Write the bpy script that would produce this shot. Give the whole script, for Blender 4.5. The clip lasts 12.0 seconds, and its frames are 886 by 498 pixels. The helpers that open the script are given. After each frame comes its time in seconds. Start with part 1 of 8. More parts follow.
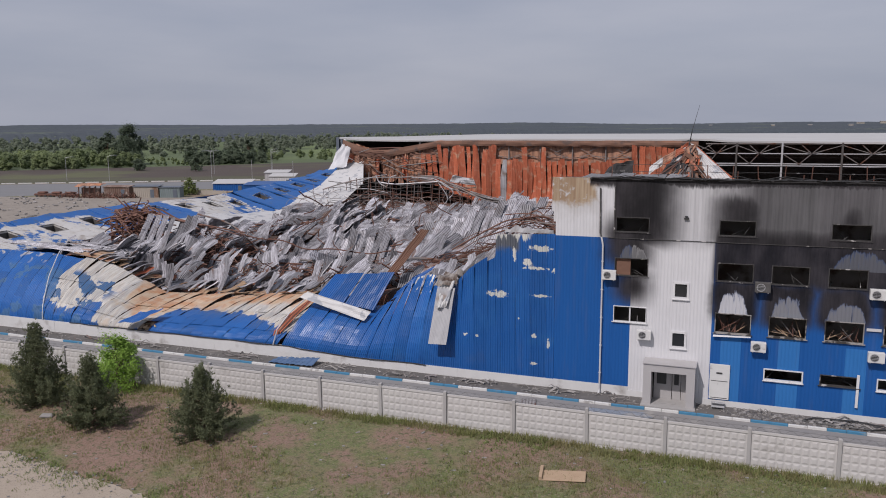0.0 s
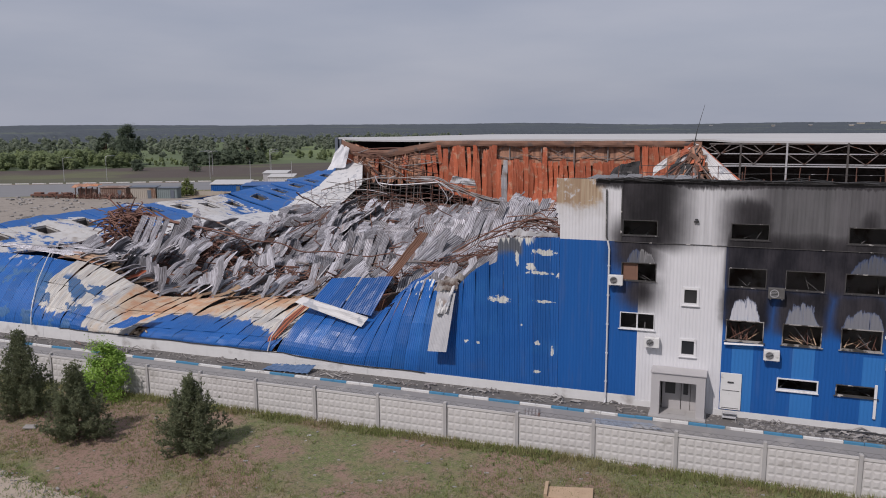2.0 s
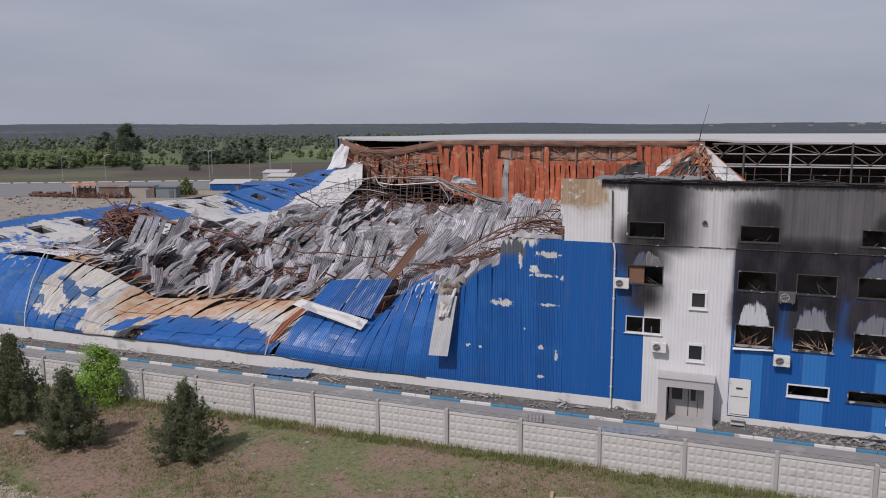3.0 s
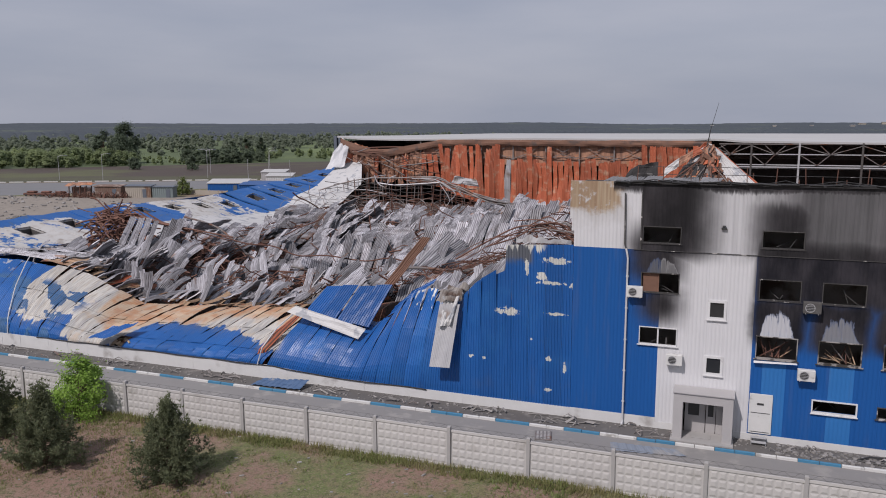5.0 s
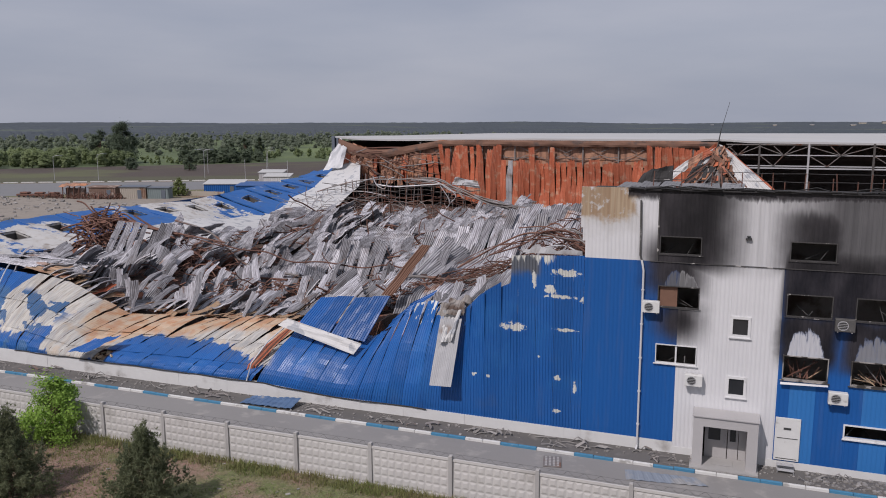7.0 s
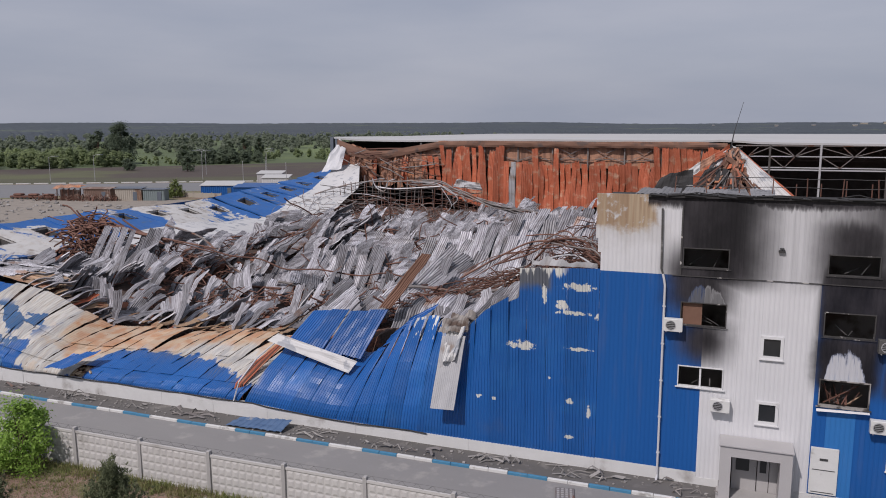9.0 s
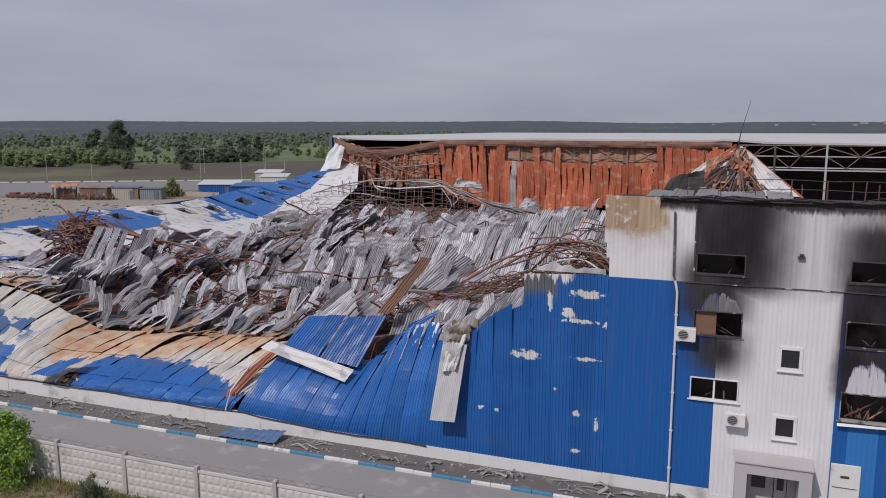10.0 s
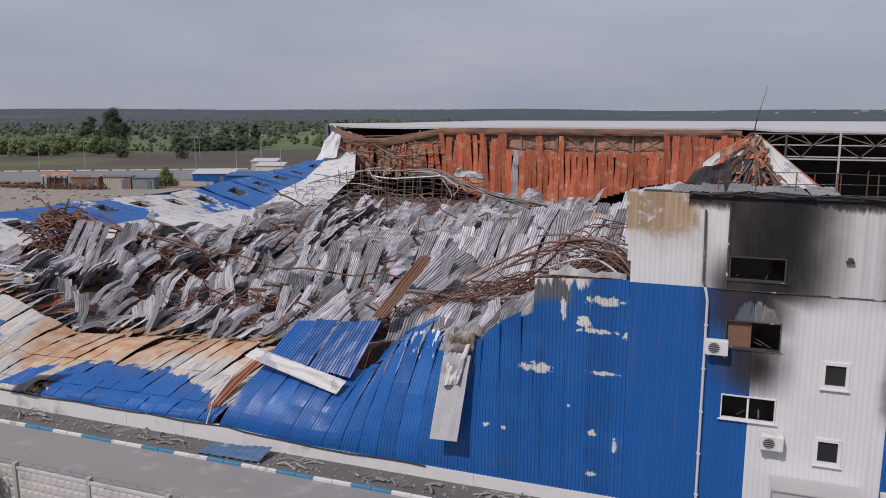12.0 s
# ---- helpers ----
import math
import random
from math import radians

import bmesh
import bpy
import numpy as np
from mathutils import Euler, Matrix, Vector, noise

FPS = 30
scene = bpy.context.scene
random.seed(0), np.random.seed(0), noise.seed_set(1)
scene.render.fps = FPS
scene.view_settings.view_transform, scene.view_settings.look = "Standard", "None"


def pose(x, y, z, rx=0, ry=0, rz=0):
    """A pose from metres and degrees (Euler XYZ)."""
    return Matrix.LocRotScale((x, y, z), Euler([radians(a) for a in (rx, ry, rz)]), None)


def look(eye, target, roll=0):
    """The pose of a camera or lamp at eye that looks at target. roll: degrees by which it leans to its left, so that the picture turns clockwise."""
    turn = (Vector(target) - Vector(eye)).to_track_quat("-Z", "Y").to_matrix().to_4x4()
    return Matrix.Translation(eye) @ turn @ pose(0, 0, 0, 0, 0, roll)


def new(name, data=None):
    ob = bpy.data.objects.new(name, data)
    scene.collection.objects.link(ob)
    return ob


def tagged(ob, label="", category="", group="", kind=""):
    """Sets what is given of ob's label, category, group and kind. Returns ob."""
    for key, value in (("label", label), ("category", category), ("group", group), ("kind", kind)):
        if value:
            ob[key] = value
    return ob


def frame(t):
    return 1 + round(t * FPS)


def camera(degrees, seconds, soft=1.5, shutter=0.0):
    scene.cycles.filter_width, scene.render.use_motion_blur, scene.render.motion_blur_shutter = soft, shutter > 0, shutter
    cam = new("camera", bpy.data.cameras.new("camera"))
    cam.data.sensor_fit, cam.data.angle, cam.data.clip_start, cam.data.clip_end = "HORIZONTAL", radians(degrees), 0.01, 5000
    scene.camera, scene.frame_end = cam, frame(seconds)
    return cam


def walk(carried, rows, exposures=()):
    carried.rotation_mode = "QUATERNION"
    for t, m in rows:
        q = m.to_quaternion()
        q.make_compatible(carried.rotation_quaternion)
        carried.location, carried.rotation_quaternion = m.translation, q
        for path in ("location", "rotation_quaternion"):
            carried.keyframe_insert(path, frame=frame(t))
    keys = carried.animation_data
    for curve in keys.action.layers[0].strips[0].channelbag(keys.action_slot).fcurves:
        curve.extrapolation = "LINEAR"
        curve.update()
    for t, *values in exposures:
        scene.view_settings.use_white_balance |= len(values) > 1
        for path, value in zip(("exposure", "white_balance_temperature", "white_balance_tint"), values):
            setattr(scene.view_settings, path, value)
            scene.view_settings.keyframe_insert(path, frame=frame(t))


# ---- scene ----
cam = camera(59.7, 12.0, soft=1.0)
PATH = [
    (0, (7.216, -48.051, 17.155), (6.527, -46.2, 16.839), -0.4),
    (0.5, (7.066, -47.681, 17.14), (6.377, -45.83, 16.824), -0.4),
    (1, (6.921, -47.277, 17.132), (6.232, -45.426, 16.816), -0.4),
    (1.5, (6.729, -46.807, 17.114), (6.041, -44.956, 16.798), -0.3),
    (2, (6.578, -46.328, 17.086), (5.889, -44.477, 16.771), -0.4),
    (2.5, (6.345, -45.849, 17.07), (5.656, -43.998, 16.754), -0.3),
    (3, (6.098, -45.311, 17.05), (5.409, -43.46, 16.734), -0.3),
    (5, (5.062, -42.818, 16.975), (4.373, -40.968, 16.658), -0.2),
    (5.5, (4.802, -42.086, 17.007), (4.113, -40.236, 16.69), -0.2),
    (6, (4.525, -41.349, 17.055), (3.835, -39.499, 16.737), -0.2),
    (6.5, (4.23, -40.612, 17.074), (3.54, -38.762, 16.756), -0.2),
    (7, (3.9, -39.866, 17.102), (3.211, -38.015, 16.783), -0.2),
    (7.2, (3.774, -39.608, 17.108), (3.083, -37.759, 16.787), 0.1),
    (9, (2.635, -36.646, 17.122), (1.944, -34.796, 16.804), -0.2),
    (9.5, (2.282, -35.824, 17.11), (1.592, -33.973, 16.792), -0.1),
    (10, (1.957, -34.967, 17.111), (1.267, -33.117, 16.79), -0.1),
    (10.5, (1.616, -34.101, 17.097), (0.927, -32.252, 16.77), -0.1),
    (11, (1.275, -33.22, 17.092), (0.586, -31.372, 16.757), -0.1),
    (11.5, (0.902, -32.326, 17.068), (0.215, -30.479, 16.725), -0.1),
    (12, (0.545, -31.415, 17.059), (-0.141, -29.57, 16.708), -0.1),
]
walk(cam, [(t, look(eye, target, roll)) for t, eye, target, roll in PATH], [(0.0, 0.0, 6300, 18.0), (12.0, 0.0, 6300, 18.0)])

# ---- world, sun ----
SUN_WAY = Vector((0.33, 0.90, -1.08)).normalized()
world = bpy.data.worlds.new("world")
scene.world = world
world.use_nodes = True
wn = world.node_tree.nodes
wl = world.node_tree.links
wn.clear()
w_out = wn.new("ShaderNodeOutputWorld")
w_bg = wn.new("ShaderNodeBackground")
w_sky = wn.new("ShaderNodeTexSky")
w_sky.sky_type = "NISHITA"
w_sky.sun_disc = False
w_sky.sun_elevation = math.asin(-SUN_WAY.z)
w_sky.sun_rotation = math.atan2(-SUN_WAY.x, -SUN_WAY.y)
w_sky.dust_density = 3.0
w_co = wn.new("ShaderNodeTexCoord")
w_map = wn.new("ShaderNodeMapping")
w_map.inputs["Scale"].default_value = (1.0, 1.0, 5.0)
w_noise = wn.new("ShaderNodeTexNoise")
w_noise.inputs["Scale"].default_value = 2.2
w_noise.inputs["Detail"].default_value = 6.0
w_ramp = wn.new("ShaderNodeValToRGB")
w_ramp.color_ramp.elements[0].position = 0.30
w_ramp.color_ramp.elements[0].color = (4.1, 4.6, 5.4, 1)
w_ramp.color_ramp.elements[1].position = 0.72
w_ramp.color_ramp.elements[1].color = (5.6, 5.9, 6.4, 1)
w_mix = wn.new("ShaderNodeMix")
w_mix.data_type = "RGBA"
w_mix.inputs["Factor"].default_value = 0.86
w_bg.inputs["Strength"].default_value = 0.08
wl.new(w_co.outputs["Generated"], w_map.inputs["Vector"])
wl.new(w_map.outputs["Vector"], w_noise.inputs["Vector"])
wl.new(w_noise.outputs["Fac"], w_ramp.inputs["Fac"])
wl.new(w_sky.outputs["Color"], w_mix.inputs[6])
wl.new(w_ramp.outputs["Color"], w_mix.inputs[7])
wl.new(w_mix.outputs[2], w_bg.inputs["Color"])
wl.new(w_bg.outputs["Background"], w_out.inputs["Surface"])

sun = new("sun", bpy.data.lights.new("sun", "SUN"))
sun.data.energy = 2.8
sun.data.angle = radians(1.0)
sun.data.color = (1.0, 0.95, 0.88)
sun.matrix_world = look((0, 0, 60), Vector((0, 0, 60)) + SUN_WAY)

# ---- materials ----


class Nodes:
    """A small hand for node trees: values in, sockets out."""

    def __init__(self, name):
        self.mat = bpy.data.materials.new(name)
        self.mat.use_nodes = True
        self.nt = self.mat.node_tree
        self.bsdf = self.nt.nodes["Principled BSDF"]
        self.pos = self.nt.nodes.new("ShaderNodeNewGeometry")
        self.xyz = None

    def put(self, socket, value):
        if isinstance(value, (int, float, tuple)):
            if isinstance(value, tuple) and len(value) == 3 and socket.type == "RGBA":
                value = (*value, 1)
            socket.default_value = value
        else:
            self.nt.links.new(value, socket)

    def math(self, op, a, b=0.0, c=0.0, clamp=False):
        n = self.nt.nodes.new("ShaderNodeMath")
        n.operation = op
        n.use_clamp = clamp
        for s, v in zip(n.inputs, (a, b, c)):
            self.put(s, v)
        return n.outputs[0]

    def axis(self, i):
        if self.xyz is None:
            self.xyz = self.nt.nodes.new("ShaderNodeSeparateXYZ")
            self.nt.links.new(self.pos.outputs["Position"], self.xyz.inputs[0])
        return self.xyz.outputs[i]

    def noise(self, scale, detail=4.0, stretch=(1, 1, 1), rough=0.55, local=False, shift=0.0, turn=0.0):
        m = self.nt.nodes.new("ShaderNodeMapping")
        m.inputs["Rotation"].default_value = (0, 0, radians(turn))
        m.inputs["Scale"].default_value = stretch
        m.inputs["Location"].default_value = (shift, shift * 0.7, shift * 1.3)
        if local:
            c = self.nt.nodes.new("ShaderNodeTexCoord")
            self.nt.links.new(c.outputs["Object"], m.inputs["Vector"])
        else:
            self.nt.links.new(self.pos.outputs["Position"], m.inputs["Vector"])
        n = self.nt.nodes.new("ShaderNodeTexNoise")
        n.inputs["Scale"].default_value = scale
        n.inputs["Detail"].default_value = detail
        n.inputs["Roughness"].default_value = rough
        self.nt.links.new(m.outputs["Vector"], n.inputs["Vector"])
        return n.outputs["Fac"]

    def step(self, value, lo, hi):
        n = self.nt.nodes.new("ShaderNodeMapRange")
        n.interpolation_type = "SMOOTHSTEP"
        self.put(n.inputs["Value"], value)
        self.put(n.inputs["From Min"], lo)
        self.put(n.inputs["From Max"], hi)
        return n.outputs["Result"]

    def mix(self, fac, a, b, mode="MIX"):
        n = self.nt.nodes.new("ShaderNodeMix")
        n.data_type = "RGBA"
        n.blend_type = mode
        self.put(n.inputs["Factor"], fac)
        self.put(n.inputs[6], a)
        self.put(n.inputs[7], b)
        return n.outputs[2]

    def ramp(self, value, rows):
        """Straight-line table in rows of (value, result), results from 0 to 20."""
        lo, hi = rows[0][0], rows[-1][0]
        n = self.nt.nodes.new("ShaderNodeValToRGB")
        stops = n.color_ramp.elements
        while len(stops) < len(rows):
            stops.new(0.5)
        for stop, (v, q) in zip(stops, rows):
            stop.position = (v - lo) / (hi - lo)
            stop.color = (q / 20, q / 20, q / 20, 1)
        self.put(n.inputs[0], self.math("DIVIDE", self.math("SUBTRACT", value, lo), hi - lo))
        return self.math("MULTIPLY", n.outputs[0], 20.0)

    def random(self):
        n = self.nt.nodes.new("ShaderNodeObjectInfo")
        return n.outputs["Random"]

    def island(self):
        return self.pos.outputs["Random Per Island"]

    def bump(self, height, distance, strength=0.6):
        n = self.nt.nodes.new("ShaderNodeBump")
        n.inputs["Strength"].default_value = strength
        n.inputs["Distance"].default_value = distance
        self.nt.links.new(height, n.inputs["Height"])
        self.nt.links.new(n.outputs["Normal"], self.bsdf.inputs["Normal"])

    def done(self, color, rough=0.7, metal=0.0):
        self.put(self.bsdf.inputs["Base Color"], color)
        self.put(self.bsdf.inputs["Roughness"], rough)
        self.put(self.bsdf.inputs["Metallic"], metal)
        return self.mat

    def box(self, x0, x1, z0, z1, soft, wob):
        """A soft-edged field in the plane of the facade; wob shifts its edges."""
        x = self.math("ADD", self.axis(0), wob)
        z = self.math("ADD", self.axis(2), wob)
        a = self.math("MULTIPLY", self.step(x, x0 - soft, x0 + soft), self.step(x, x1 + soft, x1 - soft))
        b = self.math("MULTIPLY", self.step(z, z0 - soft, z0 + soft), self.step(z, z1 + soft, z1 - soft))
        return self.math("MULTIPLY", a, b)


def plain(name, low, high, rough=0.7, metal=0.0, scale=1.5, stain=None, stain_at=(0.55, 0.7), stain_scale=0.6, bump=0.01,
          bump_scale=25.0, by="none", local=False):
    """A surface of two close tones, with a stain of a third colour, fine relief and a shade of its own for each piece."""
    k = Nodes(name)
    col = k.mix(k.noise(scale, 6.0, local=local), low, high)
    fine = k.noise(bump_scale, 3.0, local=local)
    col = k.mix(k.math("MULTIPLY", fine, 0.35), col, tuple(0.7 * c for c in low))
    if stain:
        col = k.mix(k.step(k.noise(stain_scale, 6.0, shift=7.0, local=local), *stain_at), col, stain)
    if by != "none":
        r = k.random() if by == "object" else k.island()
        shade = k.math("MULTIPLY_ADD", r, 0.5, 0.72)
        c = k.nt.nodes.new("ShaderNodeCombineColor")
        for i in range(3):
            k.put(c.inputs[i], shade)
        col = k.mix(1.0, col, c.outputs[0], "MULTIPLY")
    k.bump(fine, bump)
    return k.done(col, rough, metal)



M_white = plain("white_coated_steel", (0.54, 0.54, 0.55), (0.65, 0.65, 0.66), 0.45, stain=(0.42, 0.39, 0.35), stain_at=(0.62, 0.8))
M_blue = plain("blue_coated_steel", (0.009, 0.082, 0.29), (0.014, 0.105, 0.345), 0.38, stain=(0.02, 0.11, 0.33), stain_at=(0.62, 0.85), by="object")
M_plinth = plain("white_plinth_paint", (0.58, 0.58, 0.57), (0.72, 0.72, 0.71), 0.8, stain=(0.30, 0.28, 0.26), stain_at=(0.60, 0.78), stain_scale=0.5)


def zinc(name, joined):
    """Fire-scorched zinc sheet: painted runs of highlight and rib shade, rust, and a shade of its own for each sheet.
    """
    k = Nodes(name)
    if joined:
        run = k.noise(1.0, 5.0, stretch=(0.35, 5.0, 2.0), rough=0.65, turn=-62.0)
        r = k.island()
    else:
        run = k.noise(1.0, 5.0, stretch=(6.0, 0.45, 2.0), rough=0.65, local=True)
        r = k.random()
    patch = k.noise(0.8, 5.0, shift=3.0)
    # pale runs imitate glints on the ribs, dark runs the shade between them
    col = k.mix(k.step(run, 0.30, 0.68), (0.165, 0.155, 0.17), (0.56, 0.555, 0.585))
    col = k.mix(k.math("MULTIPLY", k.step(patch, 0.52, 0.66), 0.6), col, (0.19, 0.17, 0.17))
    warm = k.math("MULTIPLY", k.step(k.math("ADD", k.math("MULTIPLY", r, 0.22), k.noise(0.35, 6.0, shift=7.0)), 0.77, 0.85), 0.85)
    col = k.mix(warm, col, k.mix(run, (0.22, 0.11, 0.07), (0.42, 0.29, 0.22)))
    shade = k.math("MULTIPLY_ADD", k.math("FRACT", k.math("MULTIPLY", r, 7.31)), 0.88, 0.46)
    c = k.nt.nodes.new("ShaderNodeCombineColor")
    for i in range(3):
        k.put(c.inputs[i], shade)
    col = k.mix(1.0, col, c.outputs[0], "MULTIPLY")
    k.bump(k.noise(1.6, 3.0), 0.05, 0.4)
    return k.done(col, 0.5, 0.12)


M_grey_sheet = zinc("scorched_zinc_sheet", False)
M_grey_joined = zinc("scorched_zinc_rest", True)
M_rust_sheet = plain("red_rusted_sheet", (0.40, 0.10, 0.048), (0.60, 0.185, 0.09), 0.65, 0.0, scale=0.5, stain=(0.50, 0.30, 0.20), stain_at=(0.52, 0.70),
                     stain_scale=0.8, by="object", bump=0.12, bump_scale=2.5)


def brown_panel():
    k = Nodes("scorched_brown_panel")
    run = k.noise(0.6, 6.0, stretch=(2.2, 1, 0.35), rough=0.65, shift=4.0)
    col = k.mix(k.step(run, 0.35, 0.62), (0.21, 0.115, 0.08), (0.44, 0.235, 0.15))
    col = k.mix(k.step(k.noise(0.28, 6.0, rough=0.6, shift=9.0), 0.52, 0.64), col, (0.46, 0.19, 0.09))
    col = k.mix(k.math("MULTIPLY", k.step(k.noise(0.5, 6.0, shift=19.0), 0.58, 0.68), 0.7), col, (0.12, 0.08, 0.066))
    k.bump(run, 0.10, 0.6)
    return k.done(col, 0.85)


M_brown_wall = brown_panel()
M_eaves = plain("smoked_brown_eaves", (0.14, 0.075, 0.052), (0.27, 0.145, 0.095), 0.85, scale=0.5, stain=(0.10, 0.07, 0.06), stain_at=(0.52, 0.66), stain_scale=0.4, bump=0.05, bump_scale=3.0)
M_rust = plain("rusted_steel", (0.095, 0.047, 0.035), (0.21, 0.10, 0.07), 0.8, 0.2, scale=1.2, by="island")
M_old_steel = plain("dull_grey_steel", (0.17, 0.15, 0.14), (0.30, 0.28, 0.27), 0.6, 0.3, scale=0.8, stain=(0.20, 0.09, 0.05), stain_at=(0.5, 0.7), by="island")
M_pale_steel = plain("pale_grey_steel", (0.42, 0.42, 0.43), (0.55, 0.55, 0.56), 0.5, 0.2, scale=0.8)
M_rod = plain("red_rusted_rod", (0.12, 0.055, 0.04), (0.29, 0.155, 0.11), 0.8, 0.1, scale=1.0, by="island")
M_rubble = plain("charred_rubble", (0.034, 0.027, 0.024), (0.12, 0.075, 0.058), 0.95, scale=1.8, stain=(0.25, 0.10, 0.06), stain_at=(0.50, 0.62), stain_scale=0.9, bump=0.08, bump_scale=4)
M_plaster = plain("smoked_plaster", (0.20, 0.18, 0.165), (0.40, 0.37, 0.34), 0.9, scale=0.7, stain=(0.10, 0.07, 0.055), stain_at=(0.5, 0.65), stain_scale=0.6)
M_charred_frame = plain("charred_window_frame", (0.025, 0.024, 0.024), (0.09, 0.085, 0.082), 0.7, scale=1.5, stain=(0.42, 0.40, 0.38), stain_at=(0.60, 0.66), stain_scale=2.2)
M_scorched_frame = plain("scorched_plastic_frame", (0.20, 0.185, 0.17), (0.46, 0.44, 0.42), 0.6, scale=2.5, stain=(0.05, 0.045, 0.04), stain_at=(0.48, 0.56), stain_scale=1.6)
M_soot = plain("sooty_lining", (0.06, 0.055, 0.053), (0.13, 0.118, 0.11), 0.95, scale=0.8)
M_roof = plain("white_roof_membrane", (0.42, 0.42, 0.42), (0.54, 0.54, 0.53), 0.85, scale=0.08, stain=(0.48, 0.46, 0.43), stain_at=(0.55, 0.75), stain_scale=0.06)
M_dark_trim = plain("burnt_parapet_trim", (0.02, 0.02, 0.021), (0.06, 0.057, 0.056), 0.95, 0.0, scale=1.5, stain=(0.26, 0.26, 0.26), stain_at=(0.68, 0.74))
M_fence = plain("cast_concrete", (0.47, 0.455, 0.44), (0.60, 0.585, 0.565), 0.9, scale=0.9, stain=(0.36, 0.345, 0.325), stain_at=(0.55, 0.75), by="none", bump=0.006)
M_post = plain("grey_concrete_post", (0.34, 0.33, 0.32), (0.44, 0.43, 0.42), 0.9, scale=1.2)
M_wire = plain("galvanised_wire", (0.10, 0.10, 0.10), (0.18, 0.17, 0.16), 0.6, 0.5)
M_kerb_white = plain("white_kerb_paint", (0.58, 0.58, 0.56), (0.70, 0.70, 0.68), 0.8, scale=3, stain=(0.34, 0.33, 0.31), stain_at=(0.58, 0.7), stain_scale=1.5)
M_kerb_blue = plain("blue_kerb_paint", (0.045, 0.19, 0.33), (0.075, 0.25, 0.40), 0.8, scale=3, stain=(0.24, 0.28, 0.30), stain_at=(0.6, 0.72), stain_scale=1.5)
M_pvc = plain("white_plastic_frame", (0.66, 0.66, 0.66), (0.74, 0.74, 0.74), 0.4, stain=(0.30, 0.28, 0.27), stain_at=(0.6, 0.75), stain_scale=1.2)
M_burnt_frame = plain("smoked_frame", (0.045, 0.043, 0.042), (0.14, 0.135, 0.13), 0.7, scale=2.0, stain=(0.34, 0.33, 0.32), stain_at=(0.60, 0.70), stain_scale=1.4)
M_portal = plain("grey_composite_panel", (0.40, 0.385, 0.38), (0.48, 0.465, 0.46), 0.5, scale=1.0)
M_tile = plain("pale_paving", (0.34, 0.33, 0.32), (0.42, 0.41, 0.40), 0.85, scale=2)
M_casing = plain("white_unit_casing", (0.62, 0.62, 0.60), (0.72, 0.72, 0.70), 0.45, scale=2, stain=(0.40, 0.38, 0.36), stain_at=(0.6, 0.75), stain_scale=2)
M_dark = plain("dark_plastic", (0.03, 0.03, 0.03), (0.06, 0.06, 0.06), 0.6)
M_wood = plain("weathered_board", (0.36, 0.25, 0.16), (0.50, 0.37, 0.25), 0.85, scale=2)
M_bark = plain("bark", (0.09, 0.06, 0.04), (0.17, 0.12, 0.08), 0.9, scale=6, bump=0.03)
M_litter = plain("pale_rubble_bits", (0.16, 0.15, 0.14), (0.42, 0.40, 0.38), 0.9, scale=3, by="island")
M_cream = plain("cream_insulation", (0.42, 0.30, 0.19), (0.58, 0.46, 0.32), 0.95, scale=3, stain=(0.22, 0.10, 0.05), stain_at=(0.5, 0.65), stain_scale=1.5, bump=0.05, bump_scale=9)


def leaf_material(name, low, high, scale=0.6, thin_part=0.4):
    k = Nodes(name)
    col = k.mix(k.noise(scale, 3.0), low, high)
    shade = k.math("MULTIPLY_ADD", k.island(), 0.5 if thin_part < 0.5 else 0.25, 0.75 if thin_part < 0.5 else 0.9)
    c = k.nt.nodes.new("ShaderNodeCombineColor")
    for i in range(3):
        k.put(c.inputs[i], shade)
    col = k.mix(1.0, col, c.outputs[0], "MULTIPLY")
    k.done(col, 0.75)
    k.bsdf.inputs["Specular IOR Level"].default_value = 0.12
    thin = k.nt.nodes.new("ShaderNodeBsdfTranslucent")
    both = k.nt.nodes.new("ShaderNodeMixShader")
    both.inputs[0].default_value = thin_part
    k.nt.links.new(col, thin.inputs["Color"])
    k.nt.links.new(k.bsdf.outputs[0], both.inputs[1])
    k.nt.links.new(thin.outputs[0], both.inputs[2])
    k.nt.links.new(both.outputs[0], k.nt.nodes["Material Output"].inputs["Surface"])
    return k.mat


M_needles = leaf_material("pine_needles", (0.125, 0.155, 0.085), (0.25, 0.265, 0.16))
M_leaves = leaf_material("fresh_green_leaves", (0.17, 0.31, 0.05), (0.36, 0.51, 0.12), 2.2)
M_far_leaves = leaf_material("woodland_leaves", (0.17, 0.215, 0.14), (0.37, 0.43, 0.20), 0.045, 0.6)
# paler and greyer leaves for far trees, distance haze mixed into their green
M_hazed_leaves = leaf_material("hazed_woodland_leaves", (0.19, 0.225, 0.185), (0.30, 0.335, 0.235), 0.016, 0.6)
M_far_dark = leaf_material("dark_woodland_leaves", (0.125, 0.16, 0.115), (0.185, 0.225, 0.15), 0.03, 0.6)
M_weeds = leaf_material("weed_leaves", (0.14, 0.19, 0.06), (0.24, 0.27, 0.11), 0.5)
M_grass = leaf_material("grass_blades", (0.15, 0.21, 0.055), (0.36, 0.29, 0.17), 0.35)
# blue-grey canopy tones: the haze of the distance is painted into the colour
M_hazed_canopy = plain("hazed_forest_canopy", (0.028, 0.038, 0.050), (0.080, 0.096, 0.108), 0.95, scale=0.007, stain=(0.085, 0.105, 0.082), stain_at=(0.55, 0.66), stain_scale=0.0045, bump=4.0, bump_scale=0.06)


